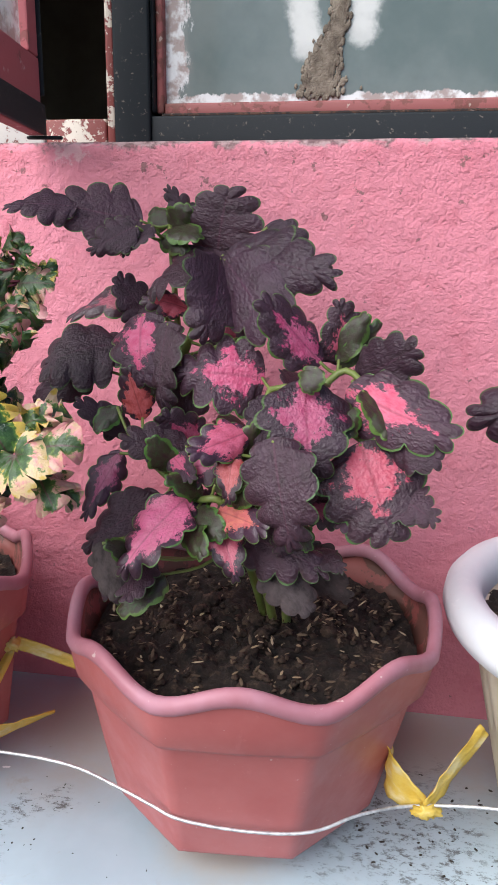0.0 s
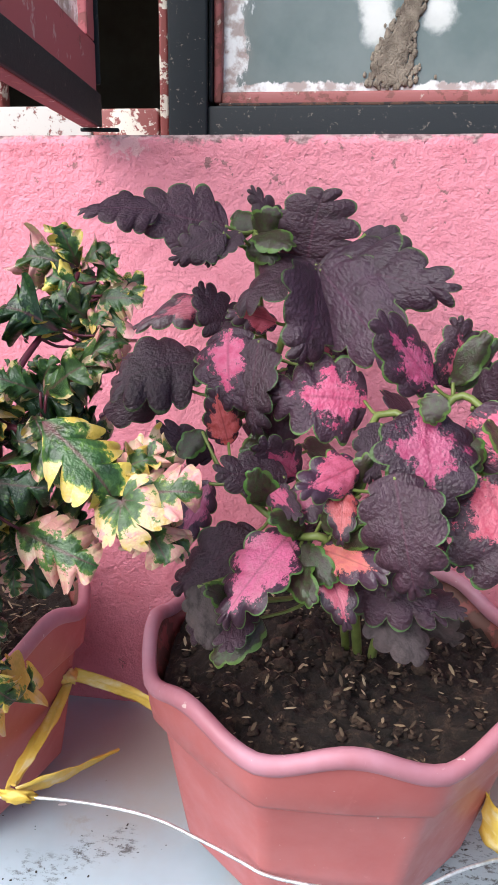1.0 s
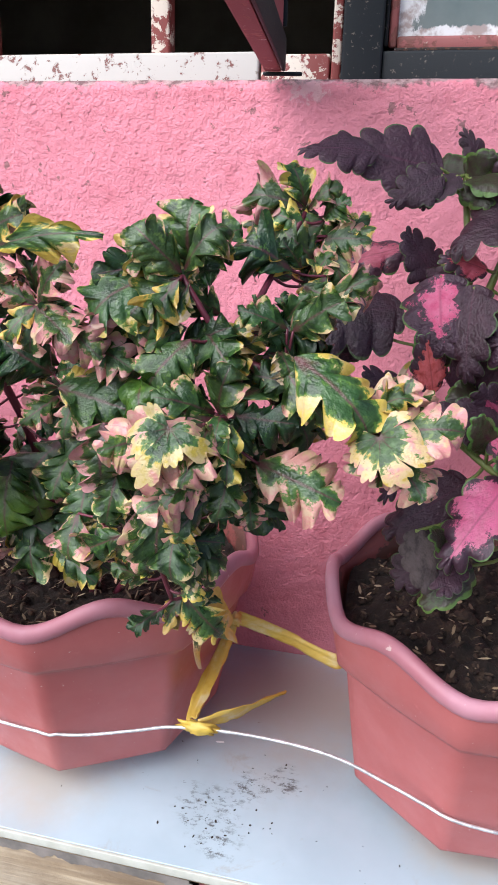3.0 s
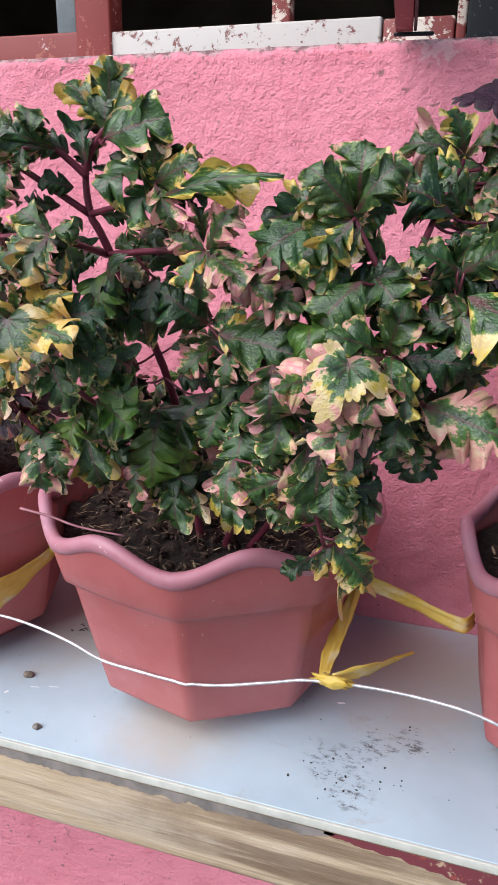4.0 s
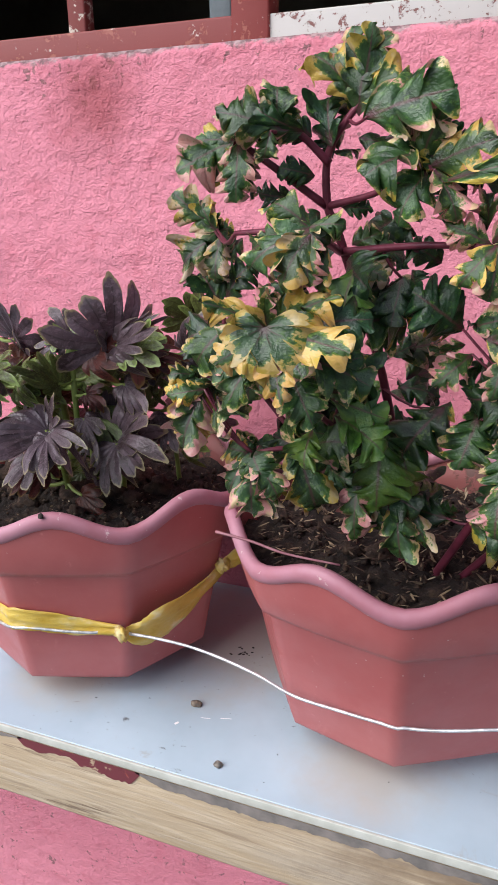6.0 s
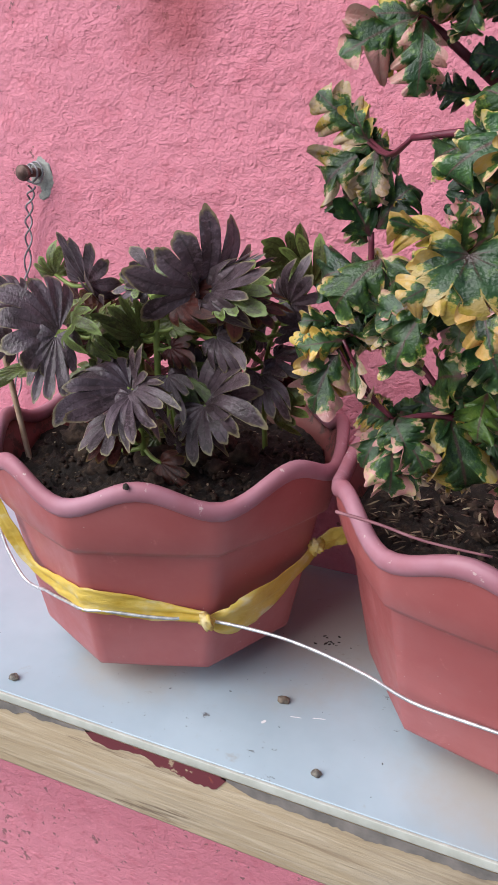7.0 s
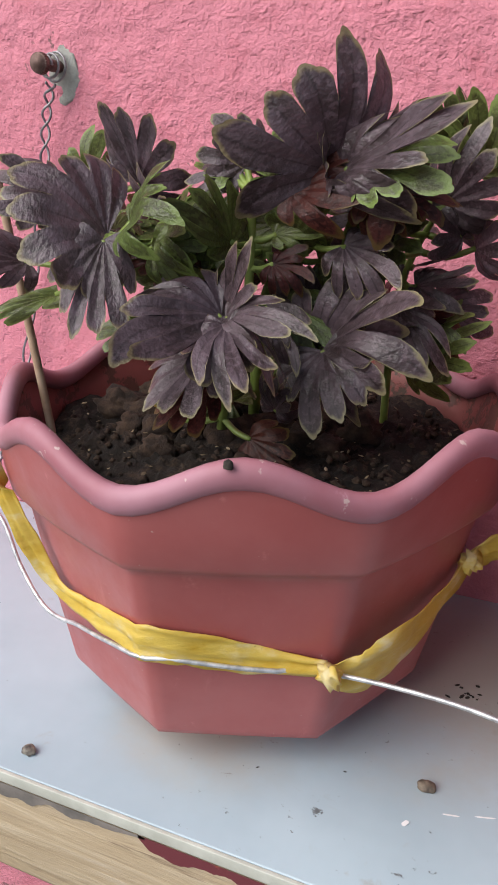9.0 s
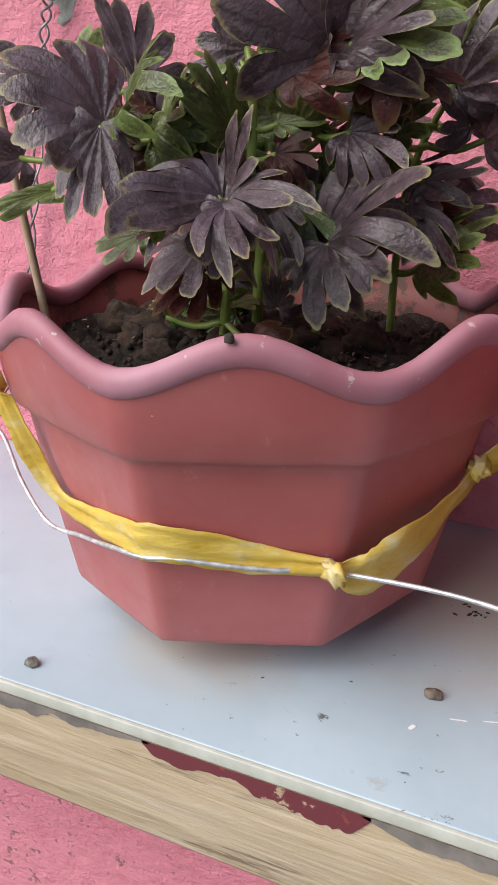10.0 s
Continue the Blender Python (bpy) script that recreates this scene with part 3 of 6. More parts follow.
def build_varieg(margins, at, green=((0.010, 0.027, 0.009), (0.026, 0.068, 0.018), (0.062, 0.124, 0.044))):
    def build(m, along, edge, blotch):
        g = m.ramp(blotch(4, 4, 0.55), [(0.32, green[0]), (0.5, green[1]), (0.68, green[2])])
        a, b, c3 = margins
        p = m.ramp(blotch(2.6, 4), [(0.36, a), (0.5, b), (0.64, c3)])
        e = m.math("ADD", edge, m.math("MULTIPLY", m.math("SUBTRACT", blotch(4.5, 6, 0.7), 0.5), 1.7))
        g = m.mix(m.ramp(blotch(9, 4, 0.6), [(0.55, GREY(0)), (0.66, GREY(0.7))]), g, (0.085, 0.17, 0.028))
        # lime where the green gives way
        g = m.mix(m.ramp(e, [(at - 0.22, GREY(0)), (at - 0.02, GREY(0.75))]), g, (0.11, 0.20, 0.03))
        mask = m.ramp(e, [(at - 0.05, GREY(0)), (at + 0.05, GREY(1))])
        c = m.mix(mask, g, p)
        rib = m.ramp(edge, [(0.0, GREY(0.75)), (0.09, GREY(0))])
        c = m.mix(rib, c, (0.10, 0.03, 0.04))
        heart = m.ramp(m.math("MAXIMUM", along, m.math("MULTIPLY", edge, 0.8)), [(0.06, GREY(0.8)), (0.24, GREY(0))])
        return m.mix(heart, c, (0.085, 0.018, 0.028))
    return build


def build_finger(dark, light, rimc, at=0.9):
    def build(m, along, edge, blotch):
        c = m.ramp(blotch(3, 3, 0.5), [(0.3, dark), (0.7, light)])
        vein = m.ramp(m.math("ABSOLUTE", m.math("SUBTRACT", along, 0.5)), [(0.0, GREY(0.6)), (0.07, GREY(0))])
        c = m.mix(vein, c, tuple(x * 0.5 for x in dark))
        # paler puckers between the small veins
        c = m.mix(m.ramp(blotch(16, 4, 0.6), [(0.5, GREY(0)), (0.62, GREY(0.5))]), c, tuple(x * 1.5 for x in light))
        return m.mix(m.math("MULTIPLY", rim_mask(m, edge, blotch, at, 0.03, 0.10), 0.85), c, rimc)
    return build


PINK, HOT = (0.58, 0.14, 0.23), (0.60, 0.12, 0.25)
YEL, CREAM, ROSE = (0.47, 0.34, 0.05), (0.56, 0.43, 0.22), (0.58, 0.26, 0.24)
LEAF_MATS = {
    "purple": leaf_material("purple_leaf", build_purple, 0.48, 0.18, 0.38),
    "pinkheart": leaf_material("pink_hearted_leaf", build_heart(PINK, (0.50, 0.06, 0.14), 0.37), 0.45, 0.18, 0.38),
    "pinkvein": leaf_material("pink_veined_leaf", build_heart((0.36, 0.09, 0.16), (0.25, 0.05, 0.09), 0.36)),
    "pink": leaf_material("pink_leaf", build_heart((0.60, 0.14, 0.18), (0.45, 0.07, 0.09), 0.55)),
    "hotpink": leaf_material("hot_pink_leaf", build_heart(HOT, (0.52, 0.13, 0.22), 0.58)),
    "orange": leaf_material("orange_leaf", build_heart((0.54, 0.21, 0.13), (0.44, 0.13, 0.11), 0.50)),
    "seedling": leaf_material("bright_green_leaf", build_finger((0.035, 0.12, 0.02), (0.07, 0.21, 0.045), (0.10, 0.26, 0.06)), 0.35, 0.25),
    "young": leaf_material("young_green_leaf", build_young),
    "wilted": leaf_material("wilted_leaf", build_wilted, 0.8),
    "green": leaf_material("green_leaf", build_varieg((YEL, CREAM, ROSE), 0.86), 0.28, 0.10),
    "dark": leaf_material("dark_green_leaf", build_varieg((YEL, YEL, CREAM), 1.3, ((0.006, 0.018, 0.006), (0.012, 0.040, 0.012), (0.028, 0.080, 0.028))), 0.28, 0.10),
    "light": leaf_material("light_green_leaf", build_varieg((YEL, YEL, YEL), 1.3, ((0.025, 0.07, 0.012), (0.06, 0.14, 0.02), (0.11, 0.20, 0.03))), 0.28, 0.10),
    "vy": leaf_material("yellow_edged_leaf", build_varieg((YEL, (0.60, 0.43, 0.09), CREAM), 0.60), 0.28, 0.10),
    "vp": leaf_material("rose_edged_leaf", build_varieg((CREAM, ROSE, (0.60, 0.34, 0.30)), 0.58), 0.28, 0.10),
    "vc": leaf_material("cream_edged_leaf", build_varieg((CREAM, (0.58, 0.44, 0.30), YEL), 0.52), 0.28, 0.10),
    "vyy": leaf_material("broad_yellow_edged_leaf", build_varieg((YEL, (0.62, 0.42, 0.12), CREAM), 0.40), 0.3, 0.14),
    "vstar": leaf_material("yellow_lobed_leaf", build_varieg((YEL, (0.58, 0.40, 0.14), CREAM), 0.66), 0.3, 0.14),
    "vrose": leaf_material("rose_lobed_leaf", build_varieg((YEL, CREAM, ROSE), 0.60), 0.3, 0.14),
    "vcc": leaf_material("cream_and_rose_leaf", build_varieg((CREAM, ROSE, (0.58, 0.40, 0.28)), 0.44), 0.3, 0.14),
    "finger": leaf_material("dark_fingered_leaf", build_finger((0.050, 0.032, 0.034), (0.125, 0.088, 0.104), (0.30, 0.26, 0.13), 0.965), 0.36),
    "fred": leaf_material("rusty_red_fingered_leaf", build_finger((0.050, 0.016, 0.013), (0.12, 0.036, 0.026), (0.16, 0.11, 0.03), 0.95), 0.4, 0.45),
    "fgreen": leaf_material("greenish_fingered_leaf", build_finger((0.065, 0.066, 0.022), (0.12, 0.16, 0.042), (0.20, 0.27, 0.07), 0.93)),
}


def bent(bm, c):
    """Rolls the blade down along its length, more towards the tip."""
    for v in bm.verts:
        x, z = max(0.0, v.co.x), v.co.z
        a = c * x * x
        v.co.x = v.co.x if x == 0 else math.sin(a) / (c * x) + z * math.sin(a) if abs(c) > 0.01 else x
        v.co.z = z * math.cos(a) - (1 - math.cos(a)) / max(0.05, c * max(x, 0.05))
    return bm


def lobed_leaf(seed, lobes, depth, teeth, fine, ruffle, curl, env=0.80, skew=0.16, tips=False, blunt=0.55):
    """A pinnate blade of length 1 along x: rounded lobes with small teeth, sunk veins, a frilled margin and a rolled tip."""
    rnd = random.Random(seed)
    nu, nv = 76, 5
    bm = bmesh.new()
    uvl = bm.loops.layers.uv.new("UVMap")
    sides, info = {}, {}
    amp = [[rnd.uniform(0.78, 1.22) for _ in range(lobes + 3)] for _ in range(2)]
    hook = [[rnd.uniform(-0.5, 1.0) for _ in range(lobes + 3)] for _ in range(2)]
    ph = [rnd.uniform(-0.2, 0.2) for _ in range(2)]
    w1, w2, w3 = (rnd.uniform(0, 6.28) for _ in range(3))
    fold, sway = rnd.uniform(0.05, 0.30), rnd.uniform(-0.10, 0.10)
    for s in (-1, 1):
        n = (s + 1) // 2
        for i in range(nu + 1):
            u = i / nu
            e = (math.sin(math.pi * u ** env) ** blunt) * (1 - 0.22 * u ** 2) if 0 < u < 1 else 0.0
            k = lobes * u + ph[n] + 0.05
            kk = max(0, int(k))
            lobe = abs(math.sin(math.pi * k)) ** 0.62
            tooth = 1 - fine * (1 - abs(math.sin(math.pi * teeth * k)) ** 0.6)
            h = 0.5 * e * (1 - depth + depth * lobe * amp[n][kk]) * tooth + 0.003
            for j in range(nv + 1):
                if s == 1 and j == 0:
                    sides[(s, i, j)] = sides[(-1, i, 0)]
                    continue
                v = j / nv
                x = u + skew * v * e * (0.45 + 0.55 * lobe)
                y = s * h * v + sway * u * u
                z = 0.5 * e * (fold * v - 0.35 * v * v)
                z -= 0.006 * e * math.sin(math.pi * v) * abs(math.sin(math.pi * k)) ** 8
                z += ruffle * e * v * v * math.sin(math.pi * k * 0.62 + w1 + 2 * s) + 0.40 * ruffle * e * v ** 5 * math.sin(2.3 * math.pi * k + w2 * s)
                z -= 1.6 * ruffle * hook[n][kk] * lobe * max(0.0, v - 0.5) ** 2
                vert = bm.verts.new((x, y, z))
                sides[(s, i, j)] = vert
                info[vert] = (u, v * (0.62 + 0.38 * lobe) if tips else v)
    for s in (-1, 1):
        for i in range(nu):
            for j in range(nv):
                q = [sides[(s, i, j)], sides[(s, i + 1, j)], sides[(s, i + 1, j + 1)], sides[(s, i, j + 1)]]
                f = bm.faces.new(q if s == 1 else list(reversed(q)))
                for lp in f.loops:
                    lp[uvl].uv = info[lp.vert]
    return fitted(bent(bm, curl), 1.0)


def crenate_leaf(seed, scallops=6, depth=0.085, ruffle=0.06, curl=0.3, sharp=0.0):
    """A broad ovate blade of length 1 along x with round scallops all along its margin and a puckered face."""
    rnd = random.Random(seed)
    per, nv = 9, 7
    bm = bmesh.new()
    uvl = bm.loops.layers.uv.new("UVMap")
    n = scallops * per
    w0, w1, w2 = (rnd.uniform(0, 6.28) for _ in range(3))
    fold, sway = rnd.uniform(0.04, 0.22), rnd.uniform(-0.08, 0.08)
    info, rows = {}, {}
    for s in (-1, 1):
        swell = [rnd.uniform(0.55, 1.5) for _ in range(scallops + 1)]
        slip = rnd.uniform(-0.12, 0.12)
        for i in range(n + 1):
            q = i / n
            # the margin, from the stalk round the side to the tip
            a = math.pi * (1 - q) ** 1.08
            long = 0.5 + 0.5 * math.cos(a)
            half = 0.46 * math.sin(a) ** 0.82 * (1.18 - 0.50 * long) if 0 < q < 1 else 0.0
            x, y = -0.06 * math.sin(2 * a) * (1 - long) + long, half
            if sharp:
                y *= 1 - sharp * max(0.0, long - 0.45) * 1.5
            k = q * scallops + slip * math.sin(math.pi * q)
            bulge = abs(math.sin(math.pi * k)) ** 0.48
            size = depth * swell[min(scallops, int(max(0, k)))] * min(1.0, 6 * q, 0.35 + 4 * (1 - q))
            nx, ny = -math.cos(a) * -0.55 + 0.18, math.sin(a) + 0.25
            ln = math.hypot(nx, ny)
            grow = size * (bulge - 0.55)
            x, y = x + grow * nx / ln, max(0.0, y + (grow * ny / ln if 0 < q < 1 else 0.0))
            mx = max(0.0, min(1.0, 0.86 * long - 0.04 * (1 - long)))
            row = []
            for j in range(nv + 1):
                if s == 1 and j == 0:
                    row.append(rows[(-1, i)][0])
                    continue
                v = j / nv
                px, py = mx + (x - mx) * v, s * y * v
                z = 0.30 * (fold * v - 0.30 * v * v) * min(1.0, 3 * half)
                z += ruffle * v * v * half * 2 * math.sin(2.1 * math.pi * q + w0 + 2 * s) + 0.25 * ruffle * v ** 4 * half * 2 * math.sin(math.pi * k + w1)
                z -= 0.05 * v ** 6 * bulge * (0.3 + half)
                z += 0.016 * math.sin(math.pi * v) * (bulge - 0.5) + 0.008 * noise.noise((px * 11, py * 11, seed))
                vert = bm.verts.new((px, py + sway * px * px, z))
                info[vert] = (px, v)
                row.append(vert)
            rows[(s, i)] = row
    for s in (-1, 1):
        for i in range(n):
            for j in range(nv):
                q4 = [rows[(s, i)][j], rows[(s, i + 1)][j], rows[(s, i + 1)][j + 1], rows[(s, i)][j + 1]]
                f = bm.faces.new(q4 if s == 1 else list(reversed(q4)))
                for lp in f.loops:
                    lp[uvl].uv = info[lp.vert]
    return fitted(bent(bm, curl), 1.0)


def fitted(bm, width):
    """Length 1 from the stalk to the tip, and the width asked for."""
    x1 = max(v.co.x for v in bm.verts)
    w = max(v.co.y for v in bm.verts) - min(v.co.y for v in bm.verts)
    for v in bm.verts:
        v.co.x /= x1
        v.co.y *= width / w
    return bm


def fingered_leaf(seed, fingers=9, spread=112, cut=0.5, teeth=0.04):
    """A fan blade cut into blunt fingers that bend apart beyond the web, length 1 along x."""
    rnd = random.Random(seed)
    per, nr = 16, 9
    bm = bmesh.new()
    uvl = bm.loops.layers.uv.new("UVMap")
    da = 2 * spread / fingers
    info, grid = {}, []
    base = bm.verts.new((0, 0, 0))
    info[base] = (0.5, 0.0)
    web = 1 - cut
    for k in range(fingers):
        mid = -spread + da * (k + 0.5)
        size = rnd.uniform(0.72, 1.06)
        tilt, hook, side = rnd.uniform(-0.30, 0.45), rnd.uniform(-0.4, 1.3), rnd.uniform(-26, 26)
        wide = rnd.uniform(0.84, 1.24)
        for i in range(per if k < fingers - 1 else per + 1):
            w = i / per
            g = abs(math.sin(math.pi * w))
            lobe = g ** 0.34
            ang0 = mid + (w - 0.5) * da
            full = 0.46 + 0.54 * max(0.0, math.cos(radians(ang0) * 0.62)) ** 1.2
            nick = 1 - teeth * (1 - abs(math.sin(math.pi * (2.5 * w + 0.25))) ** 0.7) * lobe
            reach = full * (web + (size * nick - web) * lobe)
            row = []
            for j in range(1, nr + 1):
                v = j / nr
                q = reach * v / full
                out = max(0.0, q - web * 0.92)
                ang = radians(mid + (w - 0.5) * da * (1 + (wide - 0.97) * min(1.0, out * 4) - 0.30 * out) + side * out * out * 2.2)
                r = reach * v
                z = 0.10 * math.sin(math.pi * min(1.0, q) * 0.9) + tilt * out * 1.1 - hook * out * out * 1.5
                z -= 0.10 * out * (2 * w - 1) ** 2 - 0.018 * v * math.cos(2 * math.pi * w) + 0.10 * q * q * abs(ang) / 2
                z += 0.010 * math.sin(17 * q + seed + k) * out * 4 * (2 * w - 1)
                p = bm.verts.new((r * math.cos(ang), r * math.sin(ang), z))
                info[p] = (w, v ** 1.5 if q < web else v)
                row.append(p)
            grid.append(row)
    for a, b in zip(grid, grid[1:]):
        for j in range(nr):
            f = bm.faces.new((base, a[0], b[0]) if j == 0 else (a[j - 1], a[j], b[j], b[j - 1]))
            for lp in f.loops:
                lp[uvl].uv = info[lp.vert]
    return fitted(bm, 1.2)


def shape_mesh(name, bm):
    me = bpy.data.meshes.new(name)
    bm.to_mesh(me)
    bm.free()
    for p in me.polygons:
        p.use_smooth = True
    return me


SHAPES = {
    "broad": [lambda s=s: crenate_leaf(s, 5 + s % 2, 0.125 + 0.02 * (s % 3), 0.06 + 0.03 * (s % 4), 0.15 + 0.2 * (s % 4), 0.45 * (s % 2)) for s in range(12)],
    "ruffled": [lambda s=s: lobed_leaf(20 + s, 3 + s % 2, 0.66 + 0.06 * (s % 3), 2, 0.16, 0.20 + 0.06 * (s % 3), 0.3 + 0.45 * (s % 4), 0.80, 0.26, True) for s in range(16)],
    "star": [lambda s=s: fingered_leaf(80 + s, 6 + s % 2, 132, 0.42 + 0.05 * (s % 3), 0.16) for s in range(6)],
    "small": [lambda s=s: crenate_leaf(40 + s, 4, 0.12, 0.14, 0.5) for s in range(6)],
    "fan": [lambda s=s: fingered_leaf(60 + s, 9 - s % 3, 112 - 10 * (s % 3), 0.42 + 0.06 * (s % 4)) for s in range(10)],
}
KIND_SHAPE = {"young": "small", "seedling": "fan", "green": "ruffled", "dark": "ruffled", "light": "ruffled", "vy": "ruffled", "vp": "ruffled", "vc": "ruffled", "vyy": "ruffled", "vcc": "ruffled", "vstar": "star", "vrose": "star", "finger": "fan", "fgreen": "fan", "fred": "fan"}
LEAF_MESH = {}


def leaf_mesh(kind, i):
    shape = KIND_SHAPE.get(kind, "broad")
    i %= len(SHAPES[shape])
    if (kind, i) not in LEAF_MESH:
        me = shape_mesh("leaf", SHAPES[shape][i]())
        me.materials.append(LEAF_MATS[kind])
        LEAF_MESH[(kind, i)] = me
    return LEAF_MESH[(kind, i)]


class Plant:
    def __init__(self, at, label, group, stem_material, face):
        self.ob = tagged(empty("coleus_plant", at), label, "plant", group)
        self.joints, self.stem_material, self.face = [], stem_material, Vector(face)
        self.rnd = random.Random(label)
        self.n, self.stalk = 0, 0.0017

    def stem(self, radius, *points, taper=0.55):
        part("stem", tube(points, radius, 8, taper, 5), self.stem_material, self.ob)
        pts = [Vector(p) for p in points]
        for a, b in zip(pts, pts[1:]):
            self.joints += [a.lerp(b, k / 6) for k in range(7)]


def leaf(plant, kind, base, tip, width, roll=0.0, stalk=True):
    base, tip = Vector(base), Vector(tip)
    if KIND_SHAPE.get(kind) == "ruffled" and stalk:
        # what looks like one big blade is a tuft: one leaf above smaller ones that turn away from it
        big = (tip - base).length
        width = min(max(width, 0.75 * big), 0.075)
        for k in range(3 if big > 0.05 else 2 if big > 0.03 else 1):
            rn = plant.rnd
            side = Vector((rn.uniform(-1, 1), rn.uniform(0.0, 0.7), rn.uniform(-1, 0.7))) * 0.42 * big
            leaf(plant, rn.choice((kind, "vy", "dark", "dark", "green", "vc", "vp")), base + side * 0.45 + Vector((0, 0.008, 0)), base.lerp(tip, rn.uniform(0.35, 0.7)) + side, rn.uniform(0.36, 0.58) * width, roll + rn.uniform(-50, 50), False)
        small = 0.78 if big > 0.055 else 0.92
        tip = base.lerp(tip, small)
        width *= small
    d = tip - base
    if KIND_SHAPE.get(kind, "broad") in ("broad", "small"):
        width = max(width, (0.58 if kind not in ("pinkvein", "young") else 0.42) * d.length)
    if KIND_SHAPE.get(kind) == "star":
        width = max(width, 0.95 * d.length)
    x = d.normalized()
    z = (plant.face - x * plant.face.dot(x)).normalized()
    z.rotate(Matrix.Rotation(radians(roll + plant.rnd.uniform(-16, 16)), 3, x))
    y = z.cross(x)
    plant.n += 1
    ob = new("leaf", leaf_mesh(kind, plant.rnd.randrange(840)))
    L = d.length
    ob.matrix_basis = Matrix.Translation(base) @ Matrix((x, y, z)).transposed().to_4x4() @ Matrix.Diagonal((L * 1.04, width * {"fan": 1.0, "star": 1.0, "ruffled": 1.05}.get(KIND_SHAPE.get(kind, "broad"), 1.12), (L + width) / 2, 1))
    under(ob, plant.ob)
    if stalk and plant.joints:
        j = min(plant.joints, key=lambda p: (p - base).length + 0.6 * max(0, p.z - base.z))
        if (j - base).length > 0.008:
            mid = j.lerp(base, 0.5) + Vector((0, 0, -0.12 * (j - base).length))
            part("leaf_stalk", tube((j, mid, base + x * 0.04 * L), plant.stalk, 5, 0.8, 3), plant.stem_material, plant.ob)
    return ob


M_GREENSTEM = simple("green_stem", (0.11, 0.14, 0.03), (0.20, 0.25, 0.07), 30, 0.45)
M_REDSTEM = simple("purple_red_stem", (0.085, 0.014, 0.026), (0.19, 0.035, 0.060), 30, 0.4)
M_OLIVESTEM = simple("lime_stem", (0.14, 0.19, 0.035), (0.25, 0.32, 0.08), 30, 0.45)

P1 = Plant((0.01, 0.735, LEDGE + 0.2), "bushy coleus with dark purple, pink-hearted scalloped leaves", "coleus on the shelf", M_GREENSTEM, (0.05, -0.85, 0.45))
P1.stem(0.0050, (0.030, 0.803, 1.066), (0.028, 0.759, 1.137), (0.013, 0.705, 1.232), (-0.039, 0.734, 1.323), (-0.060, 0.763, 1.381), (-0.068, 0.773, 1.422), (-0.079, 0.791, 1.504))
P1.stem(0.0048, (0.043, 0.803, 1.066), (0.045, 0.749, 1.147), (0.059, 0.673, 1.242), (0.047, 0.661, 1.325), (0.088, 0.700, 1.384), (0.113, 0.680, 1.375))
P1.stem(0.0045, (0.022, 0.808, 1.067), (0.016, 0.759, 1.148), (0.001, 0.662, 1.273), (-0.029, 0.662, 1.281), (-0.078, 0.682, 1.312))
P1.stem(0.004, (-0.060, 0.763, 1.384), (-0.031, 0.781, 1.474))
P1.stem(0.004, (0.013, 0.705, 1.232), (0.032, 0.701, 1.368), (0.110, 0.671, 1.334))
P2 = Plant((-0.425, 0.72, LEDGE + 0.19), "tall coleus with green, yellow and rose variegated ruffled leaves", "coleus on the shelf", M_REDSTEM, (0.08, -0.85, 0.45))
P2.stalk = 0.0013
P2.stem(0.0042, (-0.423, 0.727, 1.067), (-0.439, 0.692, 1.261), (-0.468, 0.630, 1.402), (-0.476, 0.619, 1.429), (-0.474, 0.613, 1.465), (-0.453, 0.608, 1.493))
P2.stem(0.003, (-0.477, 0.619, 1.429), (-0.519, 0.588, 1.464), (-0.531, 0.578, 1.471))
P2.stem(0.0032, (-0.474, 0.613, 1.457), (-0.490, 0.598, 1.475), (-0.497, 0.578, 1.477))
P2.stem(0.003, (-0.469, 0.630, 1.397), (-0.472, 0.550, 1.415), (-0.526, 0.569, 1.413))
P2.stem(0.003, (-0.469, 0.630, 1.397), (-0.401, 0.591, 1.405), (-0.357, 0.562, 1.406))
P2.stem(0.0028, (-0.476, 0.619, 1.429), (-0.439, 0.599, 1.437), (-0.401, 0.580, 1.452))
P2.stem(0.0040, (-0.411, 0.727, 1.067), (-0.316, 0.614, 1.291), (-0.282, 0.594, 1.357), (-0.270, 0.593, 1.403), (-0.257, 0.592, 1.435))
P2.stem(0.003, (-0.282, 0.594, 1.357), (-0.227, 0.555, 1.344))
P2.stem(0.003, (-0.434, 0.704, 1.216), (-0.472, 0.593, 1.283), (-0.488, 0.532, 1.355))
P2.stem(0.003, (-0.430, 0.705, 1.176), (-0.493, 0.633, 1.239), (-0.533, 0.613, 1.240))
P2.stem(0.0036, (-0.398, 0.727, 1.067), (-0.270, 0.655, 1.262), (-0.230, 0.604, 1.376), (-0.217, 0.613, 1.409), (-0.209, 0.652, 1.436), (-0.196, 0.680, 1.471))
P2.stem(0.0032, (-0.227, 0.594, 1.375), (-0.154, 0.575, 1.359), (-0.121, 0.556, 1.342))
P2.stem(0.003, (-0.227, 0.594, 1.371), (-0.257, 0.572, 1.431))
P2.stem(0.003, (-0.316, 0.614, 1.291), (-0.284, 0.571, 1.252), (-0.269, 0.583, 1.187))
P3 = Plant((-0.80, 0.80, LEDGE + 0.19), "low coleus with dark purple-brown deeply fingered leaves", "coleus on the shelf", M_OLIVESTEM, (0.15, -0.80, 0.50))
P3.stalk = 0.0026
P3.stem(0.005, (-0.813, 0.803, 1.057), (-0.791, 0.772, 1.209), (-0.744, 0.751, 1.272), (-0.735, 0.741, 1.292))
P3.stem(0.0045, (-0.835, 0.783, 1.057), (-0.775, 0.681, 1.210))
